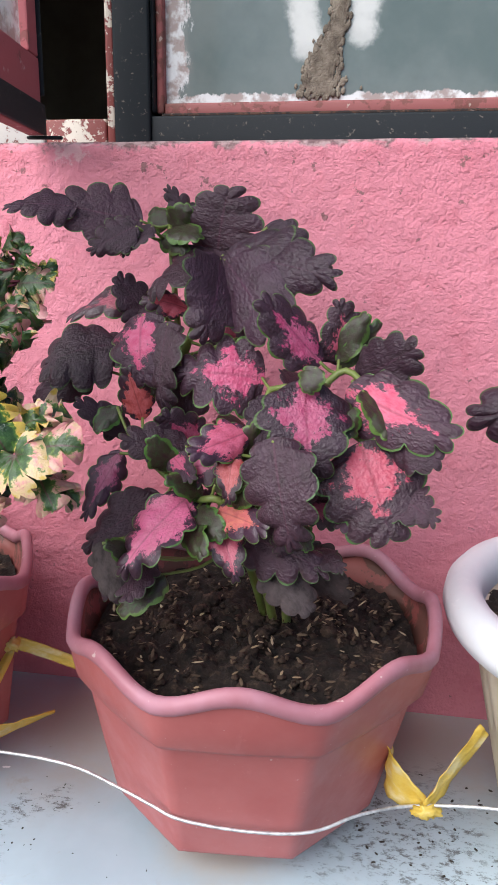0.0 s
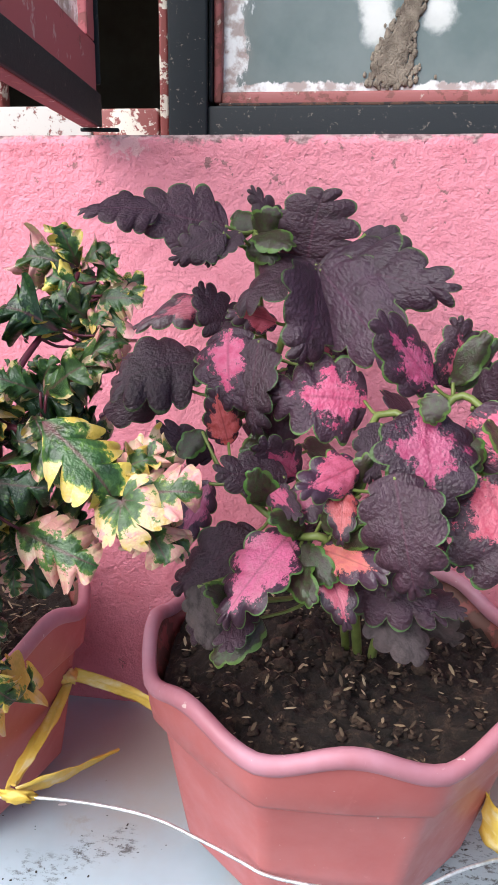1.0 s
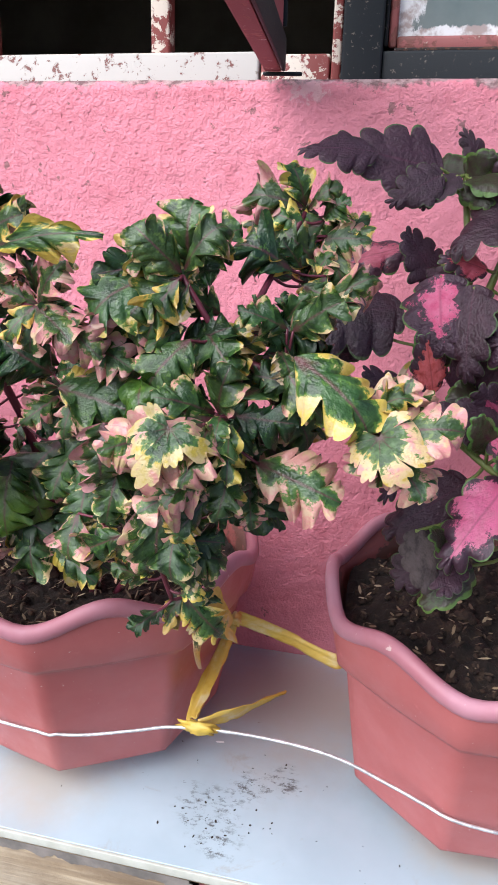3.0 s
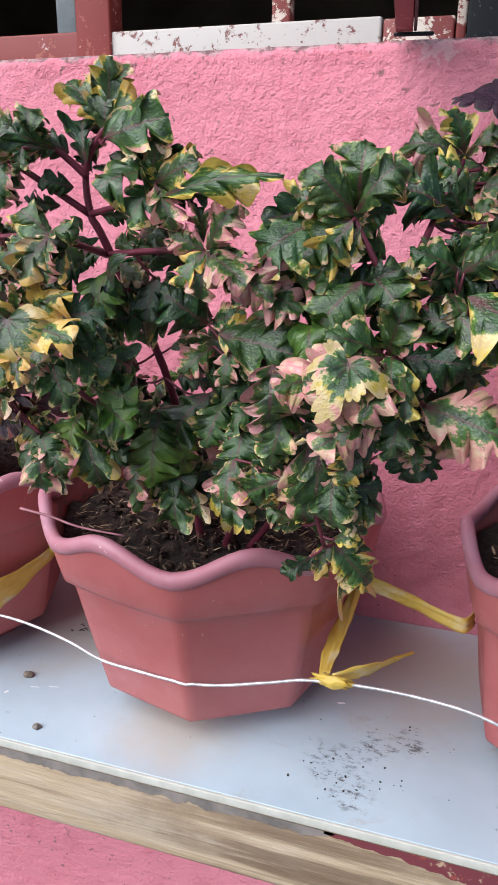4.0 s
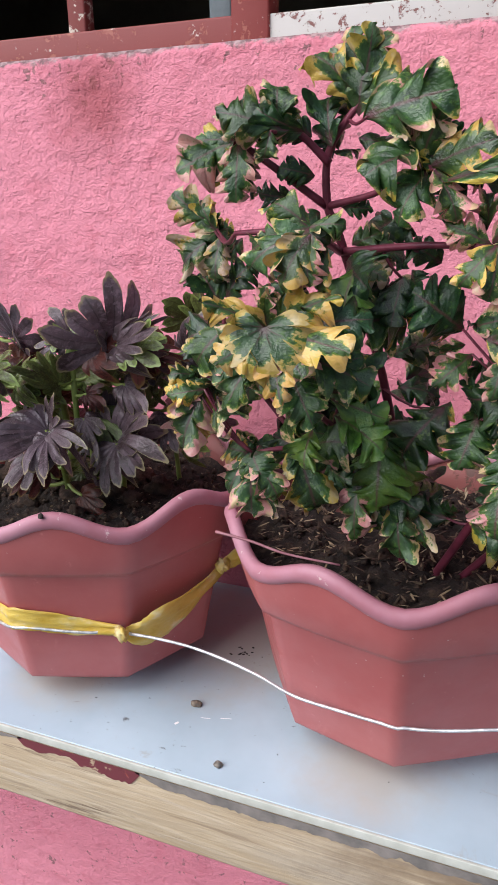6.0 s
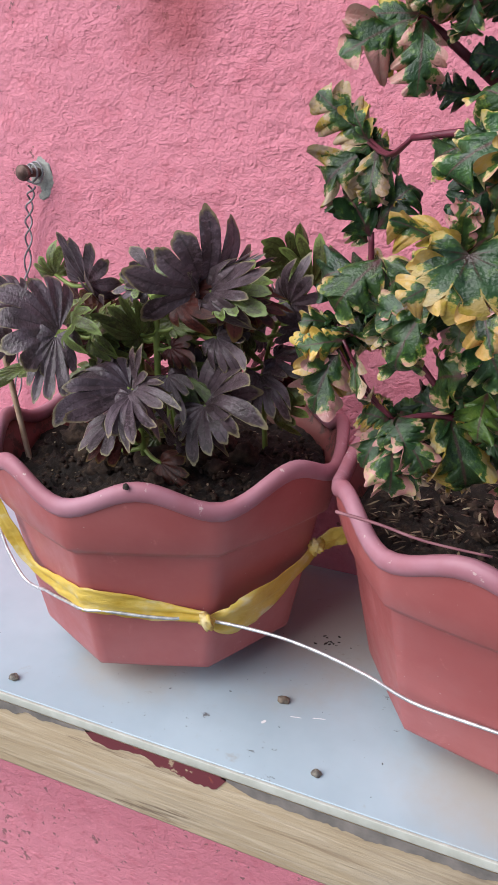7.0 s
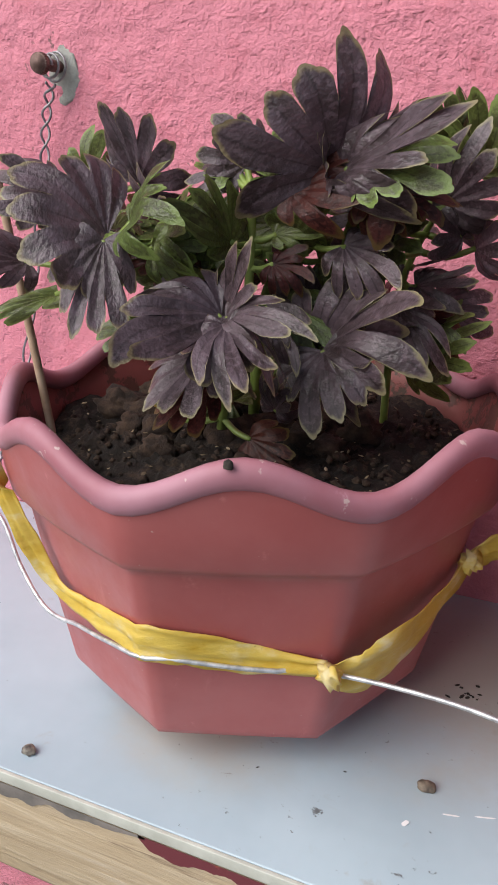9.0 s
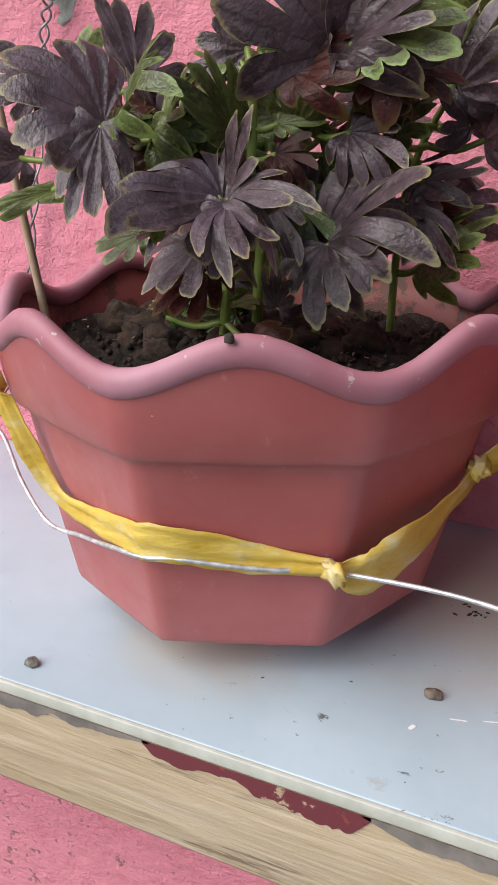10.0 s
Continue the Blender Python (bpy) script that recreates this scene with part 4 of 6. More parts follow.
P3.stem(0.005, (-0.834, 0.793, 1.057), (-0.827, 0.761, 1.242), (-0.861, 0.731, 1.245), (-0.862, 0.691, 1.253))
P3.stem(0.004, (-0.770, 0.793, 1.056), (-0.736, 0.742, 1.186))
P3.stem(0.0034, (-0.718, 0.844, 1.056), (-0.708, 0.812, 1.209), (-0.680, 0.802, 1.276))
P3.stem(0.0034, (-0.877, 0.824, 1.058), (-0.888, 0.802, 1.212), (-0.891, 0.781, 1.281))
P3.stem(0.0034, (-0.792, 0.744, 1.197), (-0.788, 0.738, 1.252), (-0.786, 0.736, 1.282), taper=0.9)
leaf(P1, "purple", (-0.098, 0.770, 1.507), (-0.168, 0.738, 1.519), 0.062, 10)
leaf(P1, "purple", (-0.150, 0.743, 1.518), (-0.206, 0.718, 1.523), 0.018, 10, False)
leaf(P1, "purple", (-0.098, 0.752, 1.503), (-0.136, 0.730, 1.482), 0.034, -20)
leaf(P1, "purple", (-0.086, 0.760, 1.503), (-0.112, 0.744, 1.480), 0.026, 15)
leaf(P1, "young", (-0.079, 0.791, 1.504), (-0.097, 0.791, 1.519), 0.025, 0)
leaf(P1, "young", (-0.079, 0.791, 1.504), (-0.060, 0.780, 1.519), 0.024, 20)
leaf(P1, "young", (-0.076, 0.781, 1.501), (-0.047, 0.760, 1.498), 0.029, -30)
leaf(P1, "young", (-0.081, 0.781, 1.498), (-0.061, 0.761, 1.483), 0.024, 0)
leaf(P1, "purple", (-0.056, 0.812, 1.499), (-0.080, 0.800, 1.541), 0.031, 20)
leaf(P1, "purple", (-0.033, 0.792, 1.478), (-0.026, 0.780, 1.537), 0.080, -15)
leaf(P1, "purple", (-0.021, 0.771, 1.478), (0.071, 0.698, 1.468), 0.073, 15)
leaf(P1, "purple", (-0.021, 0.761, 1.476), (0.037, 0.689, 1.416), 0.068, 30)
leaf(P1, "purple", (-0.021, 0.771, 1.478), (-0.082, 0.730, 1.464), 0.061, 20)
leaf(P1, "purple", (-0.024, 0.761, 1.476), (-0.014, 0.700, 1.425), 0.069, -35)
leaf(P1, "purple", (0.014, 0.780, 1.504), (0.056, 0.760, 1.469), 0.041, 10)
leaf(P1, "pinkheart", (0.033, 0.750, 1.470), (0.073, 0.729, 1.466), 0.025, 0)
leaf(P1, "pinkvein", (-0.120, 0.855, 1.442), (-0.207, 0.836, 1.419), 0.033, 10)
leaf(P1, "purple", (-0.120, 0.774, 1.394), (-0.195, 0.743, 1.389), 0.076, 10)
leaf(P1, "purple", (-0.149, 0.764, 1.375), (-0.217, 0.755, 1.341), 0.033, -15)
leaf(P1, "purple", (-0.095, 0.773, 1.419), (-0.123, 0.762, 1.457), 0.040, 20)
leaf(P1, "pinkheart", (-0.092, 0.742, 1.426), (-0.089, 0.702, 1.374), 0.060, 0)
leaf(P1, "purple", (-0.065, 0.731, 1.420), (-0.071, 0.692, 1.358), 0.037, 15)
leaf(P1, "pink", (-0.054, 0.762, 1.429), (-0.088, 0.741, 1.443), 0.021, 0)
leaf(P1, "pinkheart", (0.024, 0.722, 1.374), (-0.041, 0.691, 1.385), 0.069, 0)
leaf(P1, "pinkheart", (0.063, 0.669, 1.383), (0.071, 0.619, 1.325), 0.071, 0)
leaf(P1, "pinkheart", (0.097, 0.721, 1.388), (0.085, 0.699, 1.438), 0.045, 0)
leaf(P1, "pinkheart", (0.074, 0.700, 1.391), (0.030, 0.668, 1.446), 0.034, 15)
leaf(P1, "young", (0.072, 0.659, 1.395), (0.065, 0.649, 1.378), 0.022, 0)
leaf(P1, "young", (0.087, 0.711, 1.392), (0.104, 0.699, 1.432), 0.023, 0)
leaf(P1, "young", (0.088, 0.711, 1.387), (0.121, 0.710, 1.423), 0.014, 30)
leaf(P1, "purple", (0.103, 0.701, 1.375), (0.143, 0.658, 1.414), 0.047, 10)
leaf(P1, "pinkheart", (0.096, 0.680, 1.374), (0.174, 0.628, 1.350), 0.048, 10)
leaf(P1, "young", (0.108, 0.669, 1.376), (0.135, 0.649, 1.350), 0.026, -20)
leaf(P1, "pinkheart", (0.108, 0.660, 1.336), (0.141, 0.620, 1.274), 0.079, 0)
leaf(P1, "purple", (0.132, 0.660, 1.339), (0.163, 0.629, 1.338), 0.039, 20)
leaf(P1, "purple", (0.043, 0.629, 1.344), (0.059, 0.590, 1.273), 0.057, 10)
leaf(P1, "purple", (0.095, 0.682, 1.297), (0.055, 0.651, 1.299), 0.037, -20)
leaf(P1, "pink", (0.019, 0.661, 1.340), (-0.017, 0.620, 1.329), 0.033, 0)
leaf(P1, "pink", (0.009, 0.651, 1.325), (0.009, 0.620, 1.299), 0.024, 10)
leaf(P1, "hotpink", (-0.029, 0.652, 1.285), (-0.068, 0.591, 1.252), 0.047, 0)
leaf(P1, "orange", (-0.005, 0.652, 1.274), (0.040, 0.610, 1.280), 0.024, 0)
leaf(P1, "pink", (-0.004, 0.652, 1.268), (0.017, 0.611, 1.241), 0.023, 0)
leaf(P1, "purple", (0.013, 0.663, 1.253), (0.086, 0.632, 1.237), 0.053, -10)
leaf(P1, "wilted", (0.035, 0.664, 1.229), (0.073, 0.633, 1.203), 0.040, 0)
leaf(P1, "purple", (-0.056, 0.673, 1.276), (-0.106, 0.622, 1.253), 0.045, 10)
leaf(P1, "pinkvein", (-0.096, 0.683, 1.312), (-0.117, 0.643, 1.265), 0.029, 0)
leaf(P1, "purple", (-0.065, 0.643, 1.233), (-0.066, 0.602, 1.213), 0.033, -10)
leaf(P1, "purple", (-0.035, 0.682, 1.320), (-0.083, 0.651, 1.328), 0.042, 0)
leaf(P1, "young", (-0.046, 0.662, 1.303), (-0.055, 0.640, 1.330), 0.025, 0)
leaf(P1, "purple", (-0.101, 0.724, 1.320), (-0.143, 0.703, 1.349), 0.031, 10)
leaf(P1, "pink", (-0.088, 0.723, 1.331), (-0.098, 0.712, 1.379), 0.023, 0)
leaf(P1, "pinkheart", (-0.028, 0.703, 1.313), (-0.055, 0.671, 1.347), 0.038, 0)
leaf(P1, "purple", (-0.063, 0.744, 1.316), (-0.049, 0.712, 1.381), 0.045, -20)
leaf(P1, "pinkheart", (-0.047, 0.661, 1.319), (-0.023, 0.641, 1.303), 0.020, 0)
leaf(P1, "young", (-0.018, 0.662, 1.286), (-0.035, 0.631, 1.305), 0.023, 0)
leaf(P1, "young", (-0.007, 0.652, 1.296), (0.020, 0.630, 1.308), 0.022, 0)
leaf(P1, "young", (0.002, 0.652, 1.287), (0.028, 0.620, 1.298), 0.020, 0)
leaf(P1, "young", (-0.022, 0.652, 1.275), (0.001, 0.621, 1.264), 0.023, 0)
leaf(P1, "young", (-0.024, 0.642, 1.264), (-0.012, 0.611, 1.253), 0.025, 10)
leaf(P1, "young", (0.008, 0.672, 1.310), (0.023, 0.650, 1.344), 0.020, 0)
leaf(P1, "young", (-0.065, 0.633, 1.235), (-0.076, 0.601, 1.257), 0.020, 0)
leaf(P1, "young", (-0.108, 0.713, 1.345), (-0.124, 0.693, 1.329), 0.020, 0)
leaf(P1, "purple", (0.034, 0.680, 1.367), (0.028, 0.650, 1.336), 0.031, 0)
leaf(P1, "purple", (0.091, 0.681, 1.341), (0.113, 0.670, 1.363), 0.027, 0)
leaf(P1, "young", (0.086, 0.670, 1.362), (0.103, 0.650, 1.348), 0.031, 0)
leaf(P1, "purple", (-0.005, 0.742, 1.405), (0.020, 0.741, 1.426), 0.030, 0)
leaf(P1, "purple", (0.121, 0.661, 1.300), (0.096, 0.631, 1.275), 0.031, 20)
leaf(P1, "purple", (0.134, 0.651, 1.300), (0.165, 0.620, 1.291), 0.039, 10)
leaf(P1, "wilted", (-0.094, 0.622, 1.252), (-0.079, 0.602, 1.213), 0.014, 0)
leaf(P2, "vy", (-0.453, 0.608, 1.495), (-0.479, 0.597, 1.528), 0.021, 10)
leaf(P2, "vp", (-0.457, 0.617, 1.497), (-0.457, 0.607, 1.541), 0.015, 0)
leaf(P2, "vy", (-0.452, 0.608, 1.496), (-0.440, 0.597, 1.538), 0.017, 10)
leaf(P2, "vy", (-0.452, 0.608, 1.494), (-0.421, 0.588, 1.511), 0.019, 0)
leaf(P2, "green", (-0.453, 0.608, 1.485), (-0.451, 0.597, 1.521), 0.032, 0)
leaf(P2, "vp", (-0.448, 0.607, 1.515), (-0.435, 0.607, 1.537), 0.011, 0)
leaf(P2, "green", (-0.445, 0.588, 1.482), (-0.377, 0.559, 1.501), 0.026, 10)
leaf(P2, "dark", (-0.471, 0.608, 1.467), (-0.479, 0.607, 1.508), 0.013, 0)
leaf(P2, "green", (-0.491, 0.578, 1.476), (-0.540, 0.548, 1.492), 0.033, -15)
leaf(P2, "green", (-0.499, 0.578, 1.475), (-0.496, 0.568, 1.504), 0.027, 0)
leaf(P2, "green", (-0.501, 0.578, 1.478), (-0.531, 0.567, 1.501), 0.018, 10)
leaf(P2, "green", (-0.500, 0.568, 1.476), (-0.501, 0.559, 1.459), 0.018, 0)
leaf(P2, "vp", (-0.529, 0.578, 1.472), (-0.566, 0.558, 1.453), 0.029, 10)
leaf(P2, "vp", (-0.526, 0.578, 1.470), (-0.523, 0.559, 1.435), 0.028, -10)
leaf(P2, "vy", (-0.528, 0.578, 1.472), (-0.558, 0.568, 1.473), 0.019, 0)
leaf(P2, "vc", (-0.557, 0.619, 1.410), (-0.598, 0.587, 1.388), 0.038, 0)
leaf(P2, "vc", (-0.560, 0.619, 1.412), (-0.595, 0.607, 1.440), 0.019, 0)
leaf(P2, "vy", (-0.563, 0.619, 1.411), (-0.573, 0.608, 1.435), 0.019, 0)
leaf(P2, "vc", (-0.554, 0.609, 1.409), (-0.554, 0.588, 1.382), 0.022, 10)
leaf(P2, "green", (-0.462, 0.541, 1.418), (-0.496, 0.511, 1.404), 0.038, 0)
leaf(P2, "green", (-0.464, 0.540, 1.418), (-0.487, 0.530, 1.439), 0.023, 0)
leaf(P2, "green", (-0.466, 0.540, 1.418), (-0.443, 0.531, 1.424), 0.020, 0)
leaf(P2, "vy", (-0.461, 0.531, 1.415), (-0.476, 0.502, 1.390), 0.025, 0)
leaf(P2, "vp", (-0.461, 0.531, 1.415), (-0.461, 0.512, 1.388), 0.020, 0)
leaf(P2, "green", (-0.406, 0.589, 1.460), (-0.429, 0.550, 1.458), 0.048, 0)
leaf(P2, "vp", (-0.409, 0.590, 1.454), (-0.395, 0.569, 1.487), 0.026, 0)
leaf(P2, "vy", (-0.401, 0.580, 1.452), (-0.356, 0.550, 1.472), 0.021, 0)
leaf(P2, "green", (-0.401, 0.580, 1.451), (-0.418, 0.551, 1.426), 0.027, 0)
leaf(P2, "vcc", (-0.397, 0.570, 1.451), (-0.376, 0.551, 1.426), 0.020, 0)
leaf(P2, "vy", (-0.395, 0.570, 1.442), (-0.307, 0.522, 1.465), 0.020, 10, False)
leaf(P2, "vcc", (-0.360, 0.572, 1.407), (-0.339, 0.551, 1.438), 0.029, 0)
leaf(P2, "vcc", (-0.360, 0.572, 1.407), (-0.387, 0.561, 1.420), 0.022, 0)
leaf(P2, "vcc", (-0.357, 0.562, 1.407), (-0.317, 0.533, 1.394), 0.024, 0)
leaf(P2, "vcc", (-0.357, 0.562, 1.406), (-0.354, 0.543, 1.380), 0.026, 0)
leaf(P2, "vy", (-0.357, 0.562, 1.407), (-0.374, 0.542, 1.388), 0.022, 0)
leaf(P2, "vcc", (-0.341, 0.562, 1.404), (-0.304, 0.533, 1.386), 0.015, 0)
leaf(P2, "green", (-0.265, 0.582, 1.433), (-0.327, 0.532, 1.415), 0.032, 10)
leaf(P2, "green", (-0.257, 0.592, 1.435), (-0.256, 0.562, 1.466), 0.053, 0)
leaf(P2, "vy", (-0.260, 0.592, 1.432), (-0.295, 0.562, 1.449), 0.024, 0)
leaf(P2, "green", (-0.259, 0.582, 1.432), (-0.259, 0.563, 1.414), 0.033, 0)
leaf(P2, "green", (-0.255, 0.592, 1.436), (-0.230, 0.572, 1.463), 0.036, 10)
leaf(P2, "vp", (-0.281, 0.572, 1.418), (-0.319, 0.552, 1.406), 0.018, 0)
leaf(P2, "vp", (-0.274, 0.572, 1.416), (-0.291, 0.553, 1.388), 0.019, 0)
leaf(P2, "vy", (-0.270, 0.572, 1.417), (-0.275, 0.553, 1.392), 0.016, 0)
leaf(P2, "vyy", (-0.489, 0.532, 1.356), (-0.506, 0.492, 1.378), 0.023, 0, False)
leaf(P2, "vyy", (-0.482, 0.522, 1.357), (-0.498, 0.483, 1.348), 0.030, 0, False)
leaf(P2, "vyy", (-0.483, 0.522, 1.355), (-0.466, 0.483, 1.331), 0.025, 0, False)
leaf(P2, "vyy", (-0.481, 0.522, 1.357), (-0.431, 0.493, 1.356), 0.030, 0, False)
leaf(P2, "vyy", (-0.488, 0.532, 1.356), (-0.448, 0.512, 1.385), 0.027, 0, False)
leaf(P2, "green", (-0.495, 0.542, 1.352), (-0.468, 0.512, 1.380), 0.038, 0)
leaf(P2, "vp", (-0.490, 0.532, 1.356), (-0.490, 0.521, 1.384), 0.017, 0)
leaf(P2, "vp", (-0.476, 0.512, 1.358), (-0.453, 0.493, 1.337), 0.020, 0)
leaf(P2, "green", (-0.505, 0.542, 1.331), (-0.519, 0.513, 1.303), 0.030, 0)
leaf(P2, "vp", (-0.569, 0.597, 1.291), (-0.580, 0.565, 1.252), 0.025, 0)
leaf(P2, "vy", (-0.565, 0.596, 1.295), (-0.588, 0.575, 1.293), 0.018, 0)
leaf(P2, "vy", (-0.573, 0.607, 1.302), (-0.587, 0.585, 1.310), 0.018, 0)
leaf(P2, "green", (-0.488, 0.562, 1.328), (-0.460, 0.534, 1.297), 0.024, 0)
leaf(P2, "vp", (-0.487, 0.552, 1.328), (-0.489, 0.533, 1.310), 0.020, 0)
leaf(P2, "vp", (-0.534, 0.613, 1.241), (-0.524, 0.585, 1.196), 0.040, 0)
leaf(P2, "vy", (-0.535, 0.613, 1.239), (-0.552, 0.603, 1.247), 0.028, 0)
leaf(P2, "vp", (-0.536, 0.613, 1.238), (-0.552, 0.594, 1.210), 0.025, 0)
leaf(P2, "vp", (-0.533, 0.613, 1.240), (-0.505, 0.594, 1.216), 0.026, 0)
leaf(P2, "green", (-0.534, 0.613, 1.242), (-0.521, 0.594, 1.228), 0.038, 0)
leaf(P2, "green", (-0.448, 0.621, 1.373), (-0.467, 0.581, 1.356), 0.044, 0)
leaf(P2, "green", (-0.419, 0.631, 1.354), (-0.456, 0.592, 1.348), 0.053, 0)
leaf(P2, "dark", (-0.469, 0.652, 1.300), (-0.492, 0.621, 1.323), 0.042, 0)
leaf(P2, "dark", (-0.458, 0.662, 1.272), (-0.490, 0.633, 1.259), 0.049, 0)
leaf(P2, "light", (-0.436, 0.643, 1.255), (-0.429, 0.606, 1.194), 0.068, 0)
leaf(P2, "vy", (-0.505, 0.633, 1.251), (-0.472, 0.605, 1.189), 0.036, 0)
leaf(P2, "vp", (-0.453, 0.644, 1.219), (-0.451, 0.616, 1.173), 0.033, 0)
leaf(P2, "green", (-0.421, 0.645, 1.196), (-0.411, 0.617, 1.147), 0.043, 0)
leaf(P2, "dark", (-0.377, 0.622, 1.346), (-0.404, 0.592, 1.371), 0.051, 0)
leaf(P2, "vp", (-0.371, 0.612, 1.350), (-0.344, 0.593, 1.362), 0.024, 0)
leaf(P2, "vp", (-0.369, 0.613, 1.332), (-0.387, 0.583, 1.317), 0.029, 0)
leaf(P2, "vp", (-0.348, 0.593, 1.333), (-0.351, 0.574, 1.312), 0.025, 0)
leaf(P2, "dark", (-0.390, 0.653, 1.281), (-0.418, 0.624, 1.253), 0.051, 0)
leaf(P2, "green", (-0.362, 0.614, 1.287), (-0.369, 0.585, 1.259), 0.043, 0)
leaf(P2, "green", (-0.338, 0.595, 1.276), (-0.338, 0.566, 1.253), 0.037, 0)
leaf(P2, "vp", (-0.339, 0.576, 1.254), (-0.345, 0.547, 1.224), 0.039, 0)
leaf(P2, "vy", (-0.359, 0.576, 1.225), (-0.313, 0.547, 1.211), 0.028, 0)
leaf(P2, "green", (-0.296, 0.555, 1.308), (-0.299, 0.527, 1.259), 0.045, 0)
leaf(P2, "vp", (-0.303, 0.545, 1.336), (-0.295, 0.516, 1.309), 0.051, 0)
leaf(P2, "green", (-0.355, 0.583, 1.346), (-0.280, 0.544, 1.348), 0.038, 0)
leaf(P2, "vp", (-0.328, 0.573, 1.382), (-0.281, 0.544, 1.378), 0.023, 0)
leaf(P2, "dark", (-0.263, 0.595, 1.305), (-0.281, 0.566, 1.281), 0.040, 0)
leaf(P2, "green", (-0.272, 0.566, 1.270), (-0.270, 0.538, 1.209), 0.035, 0)
leaf(P2, "vp", (-0.281, 0.566, 1.273), (-0.277, 0.548, 1.197), 0.017, 0)
leaf(P2, "vy", (-0.245, 0.556, 1.279), (-0.249, 0.537, 1.258), 0.028, 0)
leaf(P2, "vy", (-0.264, 0.592, 1.186), (-0.244, 0.640, 1.094), 0.030, 0, False)
leaf(P2, "vy", (-0.264, 0.592, 1.185), (-0.281, 0.582, 1.160), 0.022, 0)
leaf(P2, "vy", (-0.263, 0.592, 1.187), (-0.228, 0.590, 1.150), 0.024, 0)
leaf(P2, "vy", (-0.261, 0.578, 1.196), (-0.243, 0.568, 1.209), 0.020, 0)
leaf(P2, "vcc", (-0.227, 0.545, 1.346), (-0.267, 0.486, 1.342), 0.034, 0)
leaf(P2, "vcc", (-0.226, 0.535, 1.345), (-0.228, 0.487, 1.327), 0.022, 0)
leaf(P2, "vcc", (-0.230, 0.535, 1.345), (-0.259, 0.476, 1.330), 0.017, 0)
leaf(P2, "green", (-0.229, 0.555, 1.346), (-0.259, 0.515, 1.369), 0.031, 0)
leaf(P2, "green", (-0.227, 0.555, 1.346), (-0.219, 0.525, 1.375), 0.033, 0)
leaf(P2, "vcc", (-0.229, 0.526, 1.313), (-0.267, 0.487, 1.293), 0.016, 0)
leaf(P2, "vcc", (-0.229, 0.526, 1.313), (-0.247, 0.497, 1.305), 0.018, 0)
leaf(P2, "green", (-0.215, 0.546, 1.317), (-0.215, 0.517, 1.288), 0.032, 0)
leaf(P2, "dark", (-0.292, 0.593, 1.392), (-0.307, 0.573, 1.374), 0.039, 0)
leaf(P2, "green", (-0.251, 0.593, 1.400), (-0.222, 0.554, 1.379), 0.034, 0)
leaf(P2, "dark", (-0.394, 0.611, 1.392), (-0.410, 0.591, 1.406), 0.026, 0)
leaf(P2, "dark", (-0.422, 0.621, 1.382), (-0.424, 0.602, 1.349), 0.032, 0)
leaf(P2, "dark", (-0.328, 0.604, 1.293), (-0.335, 0.594, 1.320), 0.035, 0)
leaf(P2, "green", (-0.469, 0.592, 1.331), (-0.477, 0.562, 1.353), 0.034, 0)
leaf(P2, "vy", (-0.181, 0.565, 1.385), (-0.113, 0.517, 1.363), 0.024, 0)
leaf(P2, "vcc", (-0.121, 0.556, 1.342), (-0.078, 0.517, 1.367), 0.030, 0)
leaf(P2, "vcc", (-0.121, 0.557, 1.340), (-0.090, 0.528, 1.313), 0.024, 0)
leaf(P2, "vcc", (-0.122, 0.566, 1.338), (-0.109, 0.546, 1.377), 0.021, 0)
leaf(P2, "vcc", (-0.126, 0.557, 1.337), (-0.138, 0.537, 1.321), 0.021, 0)
leaf(P2, "vcc", (-0.203, 0.566, 1.311), (-0.135, 0.528, 1.302), 0.045, 0)
leaf(P2, "vp", (-0.197, 0.680, 1.475), (-0.253, 0.659, 1.495), 0.026, 0)
leaf(P2, "vy", (-0.196, 0.680, 1.475), (-0.200, 0.660, 1.505), 0.024, 0)
leaf(P2, "vp", (-0.194, 0.680, 1.473), (-0.176, 0.660, 1.494), 0.017, 0)
leaf(P2, "green", (-0.181, 0.681, 1.466), (-0.237, 0.661, 1.441), 0.037, 0)
leaf(P2, "green", (-0.183, 0.681, 1.468), (-0.168, 0.661, 1.483), 0.026, 0)
leaf(P2, "vp", (-0.179, 0.681, 1.456), (-0.162, 0.662, 1.421), 0.026, 0)
leaf(P2, "green", (-0.257, 0.572, 1.433), (-0.276, 0.542, 1.460), 0.031, 0)
leaf(P2, "green", (-0.256, 0.572, 1.434), (-0.236, 0.552, 1.464), 0.030, 0)
leaf(P2, "green", (-0.257, 0.572, 1.431), (-0.286, 0.543, 1.410), 0.027, 0)
leaf(P2, "vy", (-0.256, 0.562, 1.430), (-0.277, 0.543, 1.401), 0.018, 0)
leaf(P2, "green", (-0.186, 0.584, 1.397), (-0.148, 0.554, 1.431), 0.039, 0)
leaf(P2, "green", (-0.188, 0.584, 1.399), (-0.214, 0.563, 1.415), 0.022, 0)
leaf(P2, "dark", (-0.209, 0.575, 1.346), (-0.223, 0.556, 1.316), 0.037, 0)
leaf(P2, "green", (-0.249, 0.564, 1.392), (-0.270, 0.534, 1.369), 0.040, 0)
leaf(P2, "green", (-0.237, 0.575, 1.328), (-0.207, 0.565, 1.346), 0.034, 0)
leaf(P2, "dark", (-0.219, 0.566, 1.314), (-0.231, 0.547, 1.285), 0.034, 0)
